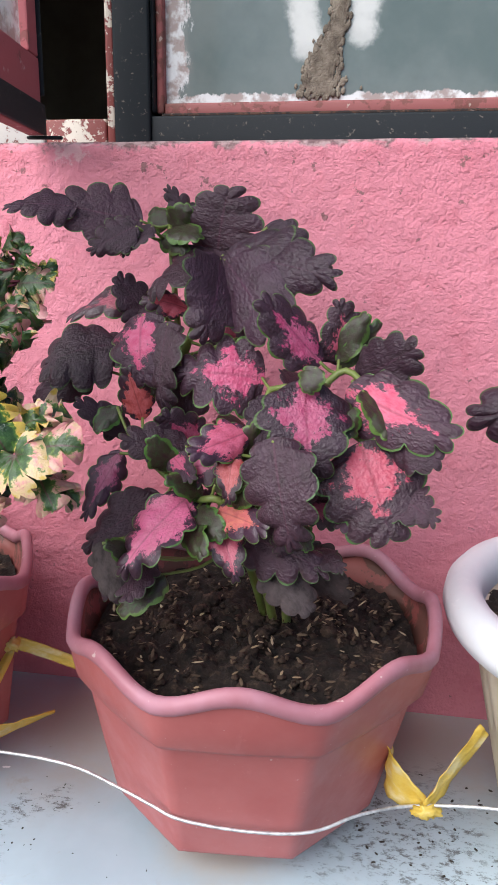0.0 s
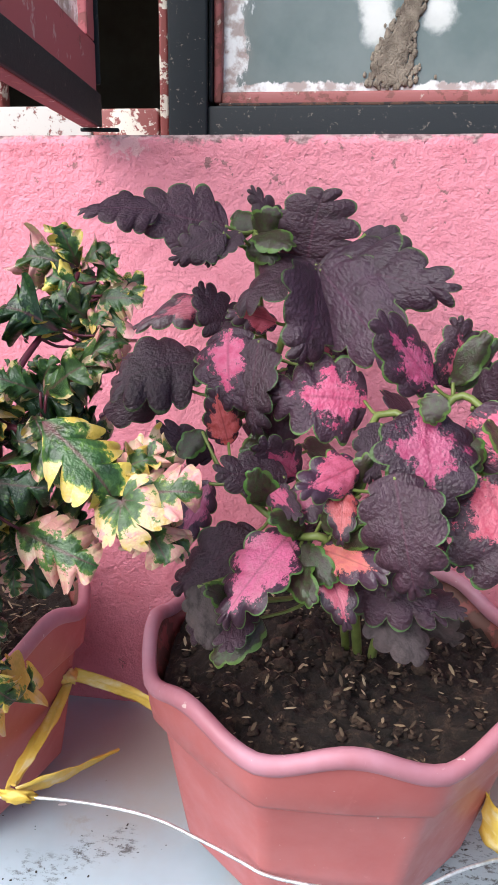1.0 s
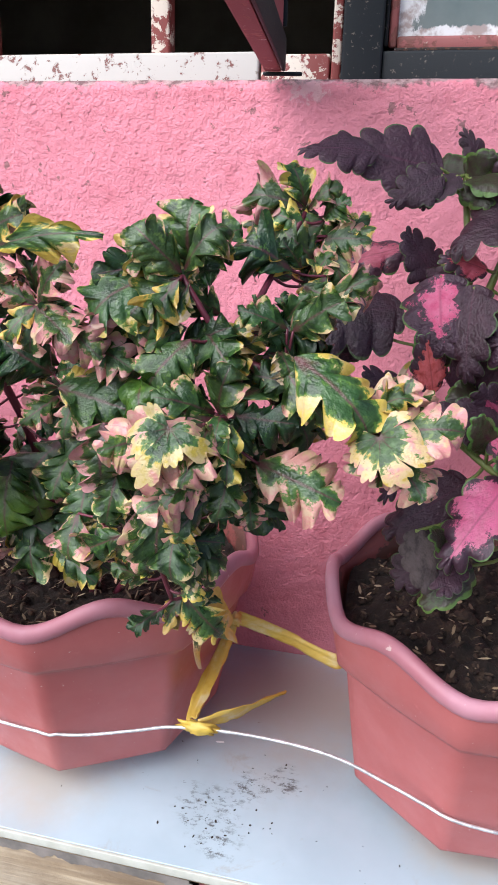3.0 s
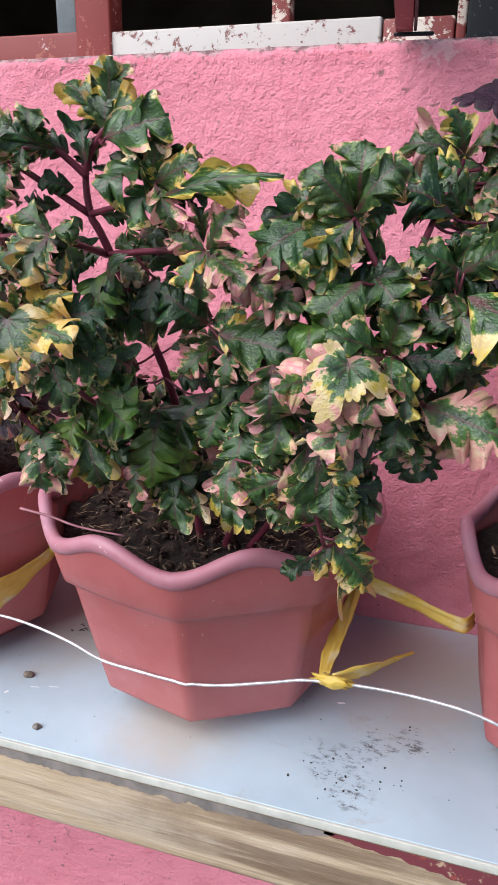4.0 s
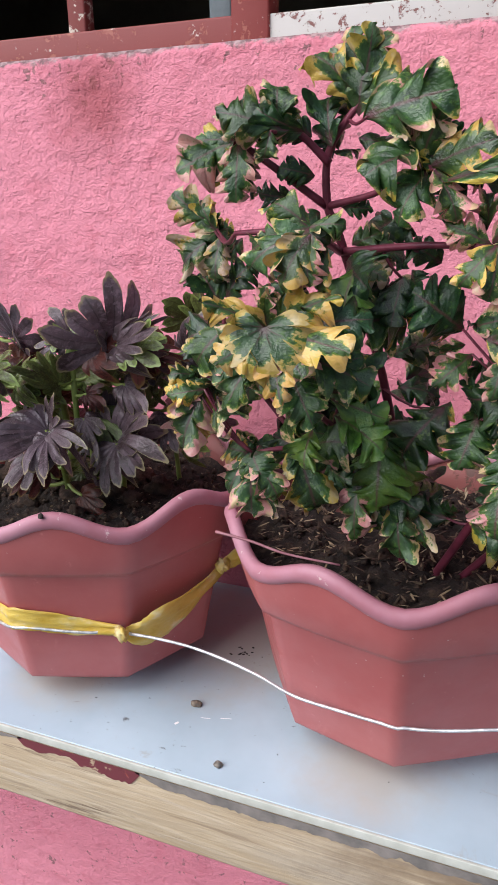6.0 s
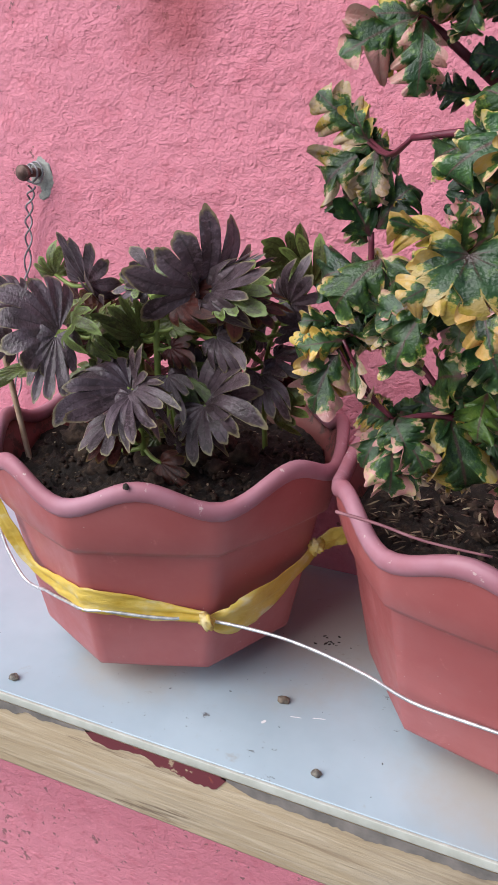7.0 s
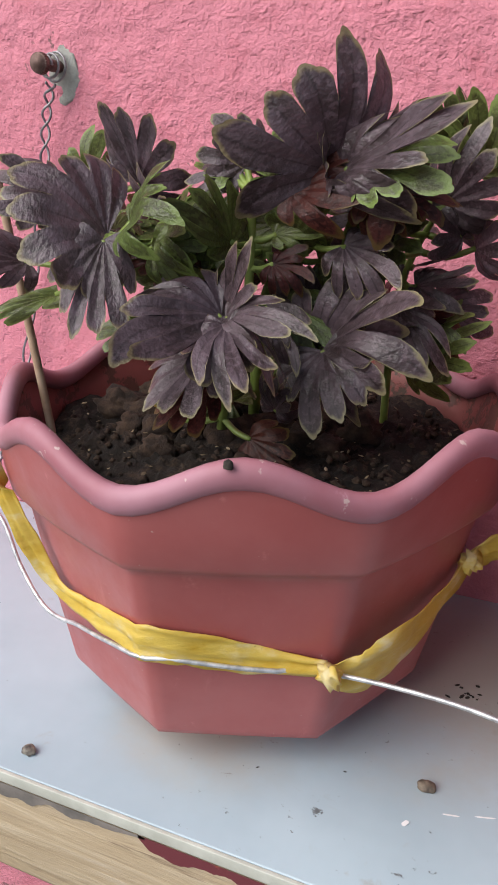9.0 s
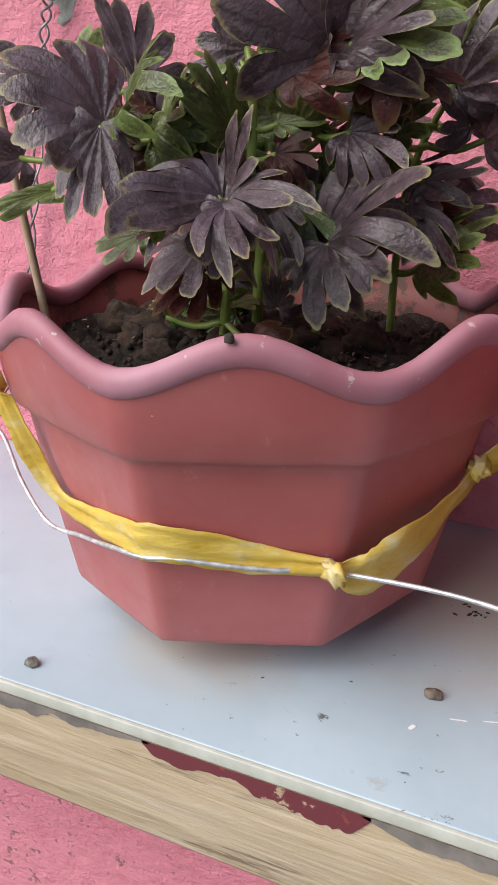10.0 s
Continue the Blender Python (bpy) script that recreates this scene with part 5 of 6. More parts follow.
leaf(P2, "vp", (-0.207, 0.567, 1.291), (-0.201, 0.547, 1.272), 0.026, 0)
leaf(P2, "green", (-0.259, 0.567, 1.255), (-0.262, 0.538, 1.223), 0.034, 0)
leaf(P2, "dark", (-0.296, 0.576, 1.281), (-0.314, 0.556, 1.254), 0.037, 0)
leaf(P2, "vcc", (-0.257, 0.545, 1.333), (-0.279, 0.496, 1.336), 0.021, 0)
leaf(P2, "vy", (-0.186, 0.681, 1.456), (-0.213, 0.661, 1.471), 0.030, 0)
leaf(P2, "vp", (-0.183, 0.681, 1.452), (-0.147, 0.662, 1.457), 0.026, 0)
leaf(P2, "green", (-0.185, 0.672, 1.436), (-0.202, 0.651, 1.456), 0.034, 0)
leaf(P2, "vp", (-0.189, 0.672, 1.419), (-0.176, 0.662, 1.445), 0.026, 0)
leaf(P2, "vy", (-0.175, 0.662, 1.428), (-0.187, 0.643, 1.406), 0.025, 0)
leaf(P2, "green", (-0.193, 0.652, 1.420), (-0.157, 0.633, 1.413), 0.033, 0)
leaf(P3, "finger", (-0.863, 0.691, 1.254), (-0.900, 0.650, 1.272), 0.088, 10)
leaf(P3, "finger", (-0.858, 0.680, 1.253), (-0.850, 0.640, 1.201), 0.044, -20)
leaf(P3, "finger", (-0.892, 0.781, 1.283), (-0.873, 0.761, 1.329), 0.065, -10)
leaf(P3, "fgreen", (-0.939, 0.791, 1.286), (-0.940, 0.781, 1.317), 0.044, 0)
leaf(P3, "finger", (-0.910, 0.700, 1.275), (-0.937, 0.680, 1.283), 0.044, 0)
leaf(P3, "finger", (-0.933, 0.701, 1.234), (-0.956, 0.660, 1.242), 0.039, 0)
leaf(P3, "fgreen", (-0.902, 0.691, 1.216), (-0.937, 0.660, 1.204), 0.018, 0)
leaf(P3, "finger", (-0.738, 0.741, 1.293), (-0.745, 0.710, 1.348), 0.098, 0)
leaf(P3, "finger", (-0.728, 0.731, 1.293), (-0.650, 0.690, 1.310), 0.046, 15)
leaf(P3, "finger", (-0.726, 0.741, 1.297), (-0.674, 0.731, 1.329), 0.016, 0)
leaf(P3, "finger", (-0.796, 0.751, 1.296), (-0.822, 0.741, 1.316), 0.043, 0)
leaf(P3, "finger", (-0.879, 0.792, 1.248), (-0.872, 0.771, 1.293), 0.060, -25)
leaf(P3, "finger", (-0.802, 0.751, 1.293), (-0.824, 0.731, 1.277), 0.031, 0)
leaf(P3, "fgreen", (-0.686, 0.822, 1.309), (-0.701, 0.801, 1.339), 0.054, 0)
leaf(P3, "fgreen", (-0.664, 0.822, 1.290), (-0.665, 0.801, 1.342), 0.061, 0)
leaf(P3, "finger", (-0.680, 0.802, 1.274), (-0.648, 0.781, 1.304), 0.055, 10)
leaf(P3, "finger", (-0.777, 0.671, 1.216), (-0.818, 0.610, 1.203), 0.072, 0)
leaf(P3, "finger", (-0.780, 0.681, 1.213), (-0.745, 0.660, 1.253), 0.040, 0)
leaf(P3, "finger", (-0.775, 0.671, 1.214), (-0.719, 0.640, 1.227), 0.036, 0)
leaf(P3, "finger", (-0.770, 0.661, 1.213), (-0.738, 0.610, 1.185), 0.048, 0)
leaf(P3, "finger", (-0.740, 0.742, 1.186), (-0.658, 0.701, 1.219), 0.076, 0)
leaf(P3, "finger", (-0.744, 0.752, 1.183), (-0.735, 0.741, 1.236), 0.074, 0)
leaf(P3, "finger", (-0.736, 0.732, 1.187), (-0.712, 0.691, 1.157), 0.055, 0)
leaf(P3, "fgreen", (-0.826, 0.751, 1.264), (-0.803, 0.741, 1.284), 0.032, 0)
leaf(P3, "fgreen", (-0.865, 0.762, 1.222), (-0.873, 0.751, 1.248), 0.043, 0)
leaf(P3, "fgreen", (-0.764, 0.751, 1.254), (-0.752, 0.741, 1.276), 0.034, 0)
leaf(P3, "fgreen", (-0.712, 0.782, 1.246), (-0.682, 0.761, 1.263), 0.043, 0)
leaf(P3, "finger", (-0.695, 0.802, 1.220), (-0.652, 0.782, 1.220), 0.049, 0)
leaf(P3, "finger", (-0.700, 0.782, 1.208), (-0.676, 0.752, 1.175), 0.044, 0)
leaf(P3, "fgreen", (-0.851, 0.752, 1.199), (-0.862, 0.731, 1.219), 0.038, 0)
leaf(P3, "fgreen", (-0.770, 0.762, 1.222), (-0.778, 0.741, 1.245), 0.032, 0)
leaf(P3, "finger", (-0.717, 0.782, 1.266), (-0.738, 0.762, 1.248), 0.047, 0)
leaf(P3, "finger", (-0.822, 0.741, 1.237), (-0.843, 0.721, 1.216), 0.044, 0)
leaf(P3, "finger", (-0.761, 0.762, 1.207), (-0.767, 0.752, 1.233), 0.032, 0)
leaf(P3, "finger", (-0.774, 0.731, 1.212), (-0.741, 0.711, 1.174), 0.034, 0)
leaf(P3, "fgreen", (-0.726, 0.782, 1.213), (-0.728, 0.772, 1.239), 0.036, 0)
leaf(P3, "light", (-0.844, 0.722, 1.134), (-0.832, 0.711, 1.164), 0.020, 0)
leaf(P3, "fgreen", (-0.802, 0.722, 1.154), (-0.791, 0.711, 1.172), 0.024, 0)
leaf(P3, "finger", (-0.763, 0.722, 1.147), (-0.753, 0.701, 1.176), 0.027, 0)
leaf(P3, "finger", (-0.667, 0.802, 1.254), (-0.691, 0.782, 1.274), 0.044, 0)
leaf(P3, "finger", (-0.660, 0.812, 1.245), (-0.644, 0.792, 1.268), 0.049, 0)
leaf(P1, "wilted", (0.063, 0.694, 1.232), (0.098, 0.669, 1.190), 0.042, 10)
leaf(P1, "young", (-0.049, 0.644, 1.218), (-0.080, 0.618, 1.193), 0.03, 0)
leaf(P1, "purple", (-0.059, 0.654, 1.229), (-0.105, 0.634, 1.204), 0.045, 0)
# the east side of the tall plant
leaf(P2, "vp", (-0.205, 0.610, 1.315), (-0.163, 0.585, 1.258), 0.050, 0)
leaf(P2, "dark", (-0.218, 0.615, 1.290), (-0.205, 0.590, 1.232), 0.042, 10)
leaf(P2, "green", (-0.200, 0.610, 1.350), (-0.162, 0.592, 1.322), 0.034, -10)
leaf(P2, "green", (-0.208, 0.615, 1.390), (-0.165, 0.592, 1.415), 0.045, 0)
leaf(P2, "dark", (-0.198, 0.640, 1.432), (-0.230, 0.615, 1.462), 0.045, 10)
leaf(P2, "green", (-0.230, 0.610, 1.330), (-0.222, 0.585, 1.272), 0.045, 0)
leaf(P2, "vstar", (-0.482, 0.506, 1.362), (-0.481, 0.492, 1.330), 0.054, 0)
leaf(P2, "vrose", (-0.244, 0.508, 1.348), (-0.254, 0.486, 1.318), 0.046, 0)
leaf(P2, "vrose", (-0.122, 0.540, 1.345), (-0.108, 0.520, 1.322), 0.044, 0)
# the west side of the tall plant
P2.stem(0.0024, (-0.493, 0.633, 1.239), (-0.530, 0.630, 1.285), (-0.552, 0.618, 1.318), (-0.556, 0.612, 1.360), taper=0.8)
leaf(P2, "dark", (-0.552, 0.618, 1.336), (-0.590, 0.604, 1.338), 0.044, 5)
leaf(P2, "green", (-0.548, 0.610, 1.345), (-0.573, 0.584, 1.318), 0.040, -10)
leaf(P2, "dark", (-0.556, 0.610, 1.358), (-0.570, 0.600, 1.388), 0.032, 10)
leaf(P2, "dark", (-0.552, 0.610, 1.362), (-0.536, 0.598, 1.387), 0.030, -10)
leaf(P2, "green", (-0.540, 0.620, 1.330), (-0.528, 0.592, 1.290), 0.044, 0)
leaf(P2, "vy", (-0.575, 0.618, 1.300), (-0.598, 0.594, 1.284), 0.030, 0)
leaf(P2, "vyy", (-0.575, 0.612, 1.296), (-0.586, 0.576, 1.248), 0.034, 0)
leaf(P2, "green", (-0.560, 0.626, 1.312), (-0.572, 0.606, 1.290), 0.040, 0)

# seedlings at the foot of the low plant
for k in range(9):
    turn, tall = 2.4 * k, 0.006 + 0.0035 * k
    at = Vector((-0.843, 0.818, 1.105 + tall))
    leaf(P3, "seedling", at, at + Vector((0.017 * math.cos(turn), 0.017 * math.sin(turn) - 0.004, 0.009)), 0.012, 0, False)
leaf(P3, "seedling", (-0.854, 0.781, 1.098), (-0.862, 0.764, 1.126), 0.022, 0, False)
# ---- end of leaves ----

# ---- inner leaves close to the stems ----
def inner_leaves(plant, count, kinds, size, low, seed, tufts=True, reach=(-9, 9)):
    rnd = random.Random(seed)
    js = [j for j in plant.joints if low[0] < j.z < low[1] and reach[0] < j.x < reach[1]]
    for _ in range(count):
        j = rnd.choice(js)
        a = rnd.uniform(0, 2 * math.pi)
        d = Vector((math.cos(a), 0.55 * math.sin(a) + 0.22, rnd.uniform(-0.35, 0.35))).normalized()
        s = size * rnd.uniform(0.6, 1.1)
        b = j + d * s * 0.5
        t = b + d * s
        if t.y > WALL - 0.02 or b.y > WALL - 0.02:
            continue
        leaf(plant, rnd.choice(kinds), b, t, s * rnd.uniform(0.7, 0.95), rnd.uniform(-30, 30), tufts)


inner_leaves(P1, 26, ("purple", "purple", "young", "pinkvein", "young"), 0.040, (1.22, 1.42), 11)
inner_leaves(P2, 48, ("green", "dark", "dark", "vy", "dark", "green", "vc"), 0.036, (1.15, 1.40), 12)
inner_leaves(P2, 64, ("green", "dark", "light", "green", "dark"), 0.044, (1.17, 1.40), 21, False, (-0.50, -0.37))
inner_leaves(P2, 14, ("dark", "green"), 0.030, (1.39, 1.48), 23, False, (-0.50, -0.44))
inner_leaves(P2, 40, ("green", "light", "dark"), 0.044, (1.17, 1.40), 22, False, (-0.34, -0.19))
inner_leaves(P3, 90, ("finger", "fred", "fgreen", "fgreen", "fred", "fgreen"), 0.050, (1.13, 1.30), 13)

# ---- white pot with its plant ----
def white_pot(cx, cy):
    pot = tagged(empty("flower_pot", (cx, cy, LEDGE)), "round fluted cream plastic pot with a broad white rim", "flower pot", "white pot on the shelf")

    def ring(r, z, rib=0.0, n=160):
        out = []
        for i in range(n):
            a = 2 * math.pi * i / n
            rr = r + rib * abs(math.sin(20 * a))
            y = cy + rr * math.sin(a)
            out.append(Vector((cx + rr * math.cos(a), squeeze(cy, y, WALL - 0.008 - cy), LEDGE + z * 0.94)))
        return out

    body = [ring(0.112, 0.001), ring(0.120, 0.0), ring(0.123, 0.006)] + [ring(0.123 + 0.044 * f, 0.008 + 0.211 * f, 0.004) for f in (0.02, 0.25, 0.5, 0.75, 0.98)] + [ring(0.170, 0.234), ring(0.172, 0.242), ring(0.162, 0.242), ring(0.150, 0.12), ring(0.110, 0.01)]
    part("body", rings_mesh(body, (True, True)), M_CREAMPOT, pot, "cream fluted body")
    lip = [(0.171, 0.220), (0.190, 0.222), (0.201, 0.229), (0.205, 0.242), (0.203, 0.256), (0.196, 0.265), (0.186, 0.269), (0.176, 0.266), (0.168, 0.256), (0.163, 0.230)]
    part("rim", rings_mesh([ring(a, z + 0.016) for a, z in lip], close_loop=True), M_WHITEPOT, pot, "broad white rounded rim")
    return pot


white_pot(0.404, 0.785)
WP = (0.404, 0.785, 0.0)
soil(*WP, LEDGE + 0.226, "dark potting soil in the white pot", 4, 0.004)
P4 = Plant((0.386, 0.79, LEDGE + 0.2), "young coleus with dark leaves in the white pot", "coleus on the shelf", M_GREENSTEM, (0.0, -0.85, 0.45))
P4.stem(0.005, (0.406, 0.811, 1.060), (0.404, 0.786, 1.222), (0.401, 0.772, 1.355))
leaf(P4, "purple", (0.391, 0.772, 1.360), (0.214, 0.753, 1.339), 0.05, 0)
leaf(P4, "purple", (0.411, 0.772, 1.345), (0.484, 0.741, 1.363), 0.06, 0)
leaf(P4, "purple", (0.402, 0.762, 1.355), (0.414, 0.718, 1.435), 0.05, 0)
leaf(P4, "young", (0.405, 0.785, 1.273), (0.451, 0.743, 1.272), 0.04, 0)


# ---- husk bits and crumbs in the soil ----
def chip_material():
    m = Mat("husk_bits", 0.8)
    g = m.n.new("ShaderNodeNewGeometry")
    m.base(m.ramp(g.outputs["Random Per Island"], [(0.0, (0.035, 0.022, 0.013)), (0.55, (0.11, 0.075, 0.045)), (0.85, (0.26, 0.19, 0.11)), (1.0, (0.42, 0.34, 0.22))], False))
    return m.m


M_CHIP = chip_material()
M_CLOD = simple("brown_clods", (0.018, 0.010, 0.007), (0.085, 0.050, 0.032), 90, 0.95, 0, 0.8, 0.004)


def bits(name, label, pot, z, count, size, seed, material, flat=0.25, long=3.2, category="husk bits", lift=0.0065):
    rnd = random.Random(seed)
    cx, cy, turn = pot
    bm = bmesh.new()
    for _ in range(count):
        a, f = rnd.uniform(0, 2 * math.pi), math.sqrt(rnd.random()) * 0.93
        r = f * oct_radius(0.157, a, radians(turn), 0.3)
        x, y = cx + r * math.cos(a), squeeze(cy, cy + r * math.sin(a), WALL - 0.022 - cy)
        h = z + 0.006 * (1 - f * f) + 0.006 * noise.noise((x * 40, y * 40, seed)) + lift
        s = size * rnd.uniform(0.5, 1.5)
        k = Matrix.Translation((x, y, h)) @ Euler((rnd.uniform(-0.5, 0.5), rnd.uniform(-0.5, 0.5), rnd.uniform(0, 6.28))).to_matrix().to_4x4() @ Matrix.Diagonal((s * long * rnd.uniform(0.5, 1.2), s, s * flat, 1))
        vs = [bm.verts.new(k @ Vector(p)) for p in ((-0.5, 0, 0), (-0.2, -0.5, 0.1), (0.25, -0.42, 0), (0.5, 0.05, 0.15), (0.2, 0.5, 0.05), (-0.25, 0.4, 0), (0, 0, 0.6), (0, 0, -0.5))]
        for i in range(6):
            j = (i + 1) % 6
            bm.faces.new((vs[i], vs[j], vs[6]))
            bm.faces.new((vs[j], vs[i], vs[7]))
    return tagged(part(name, bm, material, smooth=category == "soil"), label, category, kind="stuff")


bits("husk_bits", "pale rice husk and straw bits on the soil", *bed(1), 520, 0.0023, 1, M_CHIP, 0.25, 3.4)
bits("husk_bits", "brown straw bits on the soil", *bed(2), 900, 0.0017, 2, M_CHIP, 0.3, 6.0)
bits("husk_bits", "few husk bits on the soil", *bed(3), 240, 0.0018, 3, M_CHIP, 0.3, 2.4)
bits("husk_bits", "husk bits on the soil", WP, LEDGE + 0.226, 200, 0.0026, 4, M_CHIP)
bits("soil_crumbs", "dark soil crumbs and lumps", *bed(1), 420, 0.007, 1, M_CLOD, 0.7, 1.1, "soil", 0.002)
bits("soil_crumbs", "dark soil crumbs and lumps", *bed(2), 420, 0.006, 2, M_CLOD, 0.7, 1.1, "soil", 0.002)
bits("soil_crumbs", "dark soil crumbs and large lumps", *bed(3), 420, 0.0055, 3, M_CLOD, 0.9, 1.1, "soil", 0.002)


def clods(label, pot, z, count, size, seed):
    """Rough clods half sunk in the soil, more of them to the west."""
    rnd = random.Random(seed)
    bm = bmesh.new()
    for k in range(count):
        a, f = rnd.uniform(0, 2 * math.pi), rnd.uniform(0.2, 0.85)
        x, y = pot[0] - 0.03 + 0.13 * f * math.cos(a), pot[1] + 0.11 * f * math.sin(a)
        r = size * rnd.uniform(0.4, 1.2)
        made = bmesh.ops.create_icosphere(bm, subdivisions=3, radius=1)
        for v in made["verts"]:
            q = 1 + 0.45 * noise.noise(v.co * 1.7 + Vector((k, 0, 0))) + 0.28 * noise.noise(v.co * 4.5 + Vector((0, k, 0))) + 0.12 * noise.noise(v.co * 11)
            v.co = Vector((x + v.co.x * r * q * 1.2, y + v.co.y * r * q, z + 0.007 + v.co.z * r * q * 0.9))
    return tagged(part("soil_lumps", bm, M_CLOD), label, "soil", kind="stuff")


clods("large crumbly brown soil lumps", *bed(3), 46, 0.014, 8)
clods("small crumbly soil lumps", *bed(2), 18, 0.009, 9)
clods("small crumbly soil lumps", *bed(1), 16, 0.008, 10)
bits("soil_crumbs", "dark soil crumbs and lumps", WP, LEDGE + 0.226, 200, 0.006, 4, M_CLOD, 0.7, 1.1, "soil", 0.002)


# ---- wire and yellow ribbon ----
def steel_material():
    m = Mat("galvanised_wire", 0.4, 0.6)
    m.base(m.ramp(m.noise(120, 4), [(0.35, (0.50, 0.51, 0.53)), (0.65, (0.82, 0.83, 0.84))]))
    return m.m


def ribbon_material():
    m = Mat("yellow_ribbon", 0.38)
    n = m.noise(26, 5, 0.6, stretch=(1, 1, 2))
    m.base(m.ramp(n, [(0.3, (0.70, 0.45, 0.05)), (0.5, (0.82, 0.60, 0.12)), (0.68, (0.90, 0.78, 0.42))]))
    m.bump(m.noise(90, 5, 0.6, stretch=(1, 1, 3)), 0.5, 0.002)
    tr = m.put("ShaderNodeBsdfTranslucent", Color=(0.75, 0.45, 0.04, 1))
    mx = m.put("ShaderNodeMixShader", Fac=0.2)
    m.l.new(m.b.outputs[0], mx.inputs[1])
    m.l.new(tr.outputs[0], mx.inputs[2])
    m.l.new(mx.outputs[0], m.n["Material Output"].inputs[0])
    return m.m


M_WIRE, M_RIBBON = steel_material(), ribbon_material()
M_DARKWIRE = simple("old_wire", (0.16, 0.16, 0.17), (0.36, 0.36, 0.37), 90, 0.4, 0.6)


def clear_of_pots(p, gap=0.0025):
    """Pushes a point out of the pots that it lies against."""
    for pot in POTS.values():
        z = p.z - LEDGE
        cx, cy = pot_centre(pot, z)
        r = oct_radius(pot_apothem(pot, z), math.atan2(p.y - cy, p.x - cx), radians(pot.turn), 0.05) + gap
        d = math.hypot(p.x - cx, p.y - cy)
        if d < r:
            p = Vector((cx + (p.x - cx) * r / d, cy + (p.y - cy) * r / d, p.z))
    return p


def smooth_path(points, loops):
    pts = [Vector(p) for p in points]
    out = []
    for i in range(len(pts) - 1):
        p0, p1, p2, p3 = pts[max(i - 1, 0)], pts[i], pts[i + 1], pts[min(i + 2, len(pts) - 1)]
        for k in range(loops):
            t = k / loops
            out.append(0.5 * ((2 * p1) + (p2 - p0) * t + (2 * p0 - 5 * p1 + 4 * p2 - p3) * t * t + (3 * p1 - p0 - 3 * p2 + p3) * t ** 3))
    return out + [pts[-1]]


wire = tagged(empty("tie_wire", (-0.4, 0.66, LEDGE + 0.075)), "thin galvanised wire strung along the fronts of the pots", "wire")
left = [(-1.0080, 0.7020, 1.0600), (-1.0010, 0.7000, 1.0550), (-0.9715, 0.6920, 1.0400), (-0.9491, 0.6820, 1.0090), (-0.9178, 0.6700, 0.9870), (-0.8700, 0.6520, 0.9960), (-0.8067, 0.6269, 1.0110), (-0.7480, 0.6450, 1.0060), (-0.7000, 0.6620, 1.0040)]
mid1 = [(-0.6380, 0.6610, 1.0070), (-0.5920, 0.6570, 1.0050), (-0.5470, 0.6520, 0.9980), (-0.5080, 0.6460, 0.9890), (-0.4640, 0.6400, 0.9895), (-0.4150, 0.6340, 0.9920), (-0.3770, 0.6370, 0.9950), (-0.3280, 0.6450, 1.0040), (-0.2890, 0.6530, 1.0100)]
mid2 = [(-0.2180, 0.6570, 1.0125), (-0.1450, 0.6520, 1.0110), (-0.0910, 0.6430, 0.9990), (-0.0610, 0.6360, 0.9920), (-0.0320, 0.6290, 0.9870), (0.0280, 0.6310, 0.9820), (0.0830, 0.6400, 0.9820), (0.1280, 0.6620, 0.9890), (0.1790, 0.6850, 0.9860)]
right = [(0.2570, 0.6750, 1.0000), (0.3120, 0.6550, 1.0000), (0.3720, 0.6450, 1.0000), (0.4520, 0.6500, 1.0000), (0.5620, 0.6900, 1.0000)]
route = [clear_of_pots(p, 0.0080 if p.x < -0.725 else 0.0025) for p in smooth_path(left + mid1 + mid2 + right, 6)]
part("strand", tube(route, 0.0016, 7), M_WIRE, wire)


def twisted(name, label, points, material, radius, turns, amp, parent):
    path = smooth_path(points, 14)
    for side in (0, math.pi):
        pts = []
        for i, p in enumerate(path):
            d = (path[min(i + 1, len(path) - 1)] - path[max(i - 1, 0)]).normalized()
            s = d.orthogonal().normalized()
            u = d.cross(s)
            a = side + 2 * math.pi * turns * i / len(path)
            pts.append(p + amp * (math.cos(a) * s + math.sin(a) * u))
        part(name, tube(pts, radius, 6), material, parent, label)


anchor = tagged(empty("wall_bolt", (-1.091, WALL, 1.385)), "rusty bolt in a grey mortar patch with twisted wire", "bolt")
M_RUST = simple("rusty_bolt", (0.10, 0.055, 0.045), (0.22, 0.14, 0.12), 70, 0.6, 0.5)
M_MORTAR = simple("grey_mortar", (0.30, 0.30, 0.27), (0.46, 0.46, 0.42), 50, 0.9, 0, 0.6, 0.003)
bm = bmesh.new()
bmesh.ops.create_cone(bm, cap_ends=True, segments=20, radius1=0.0055, radius2=0.0055, depth=0.036, matrix=Matrix.Translation((-1.085, 0.951, 1.384)) @ Matrix.Rotation(radians(90), 4, "X"))
part("shank", bm, M_RUST, anchor)
bm = bmesh.new()
bmesh.ops.create_cone(bm, cap_ends=True, segments=24, radius1=0.0100, radius2=0.0092, depth=0.009, matrix=Matrix.Translation((-1.085, 0.931, 1.384)) @ Matrix.Rotation(radians(90), 4, "X"))
bmesh.ops.bevel(bm, geom=list(bm.edges), offset=0.0015, segments=2, affect="EDGES")
part("head", bm, M_RUST, anchor)
bm = bmesh.new()
bmesh.ops.create_icosphere(bm, subdivisions=4, radius=1)
for v in bm.verts:
    k = 1 + 0.35 * noise.noise(v.co * 1.9) + 0.12 * noise.noise(v.co * 6)
    v.co = Vector((-1.081 + v.co.x * 0.022 * k, WALL + 0.001 + v.co.y * 0.0035, 1.382 + v.co.z * 0.028 * k))
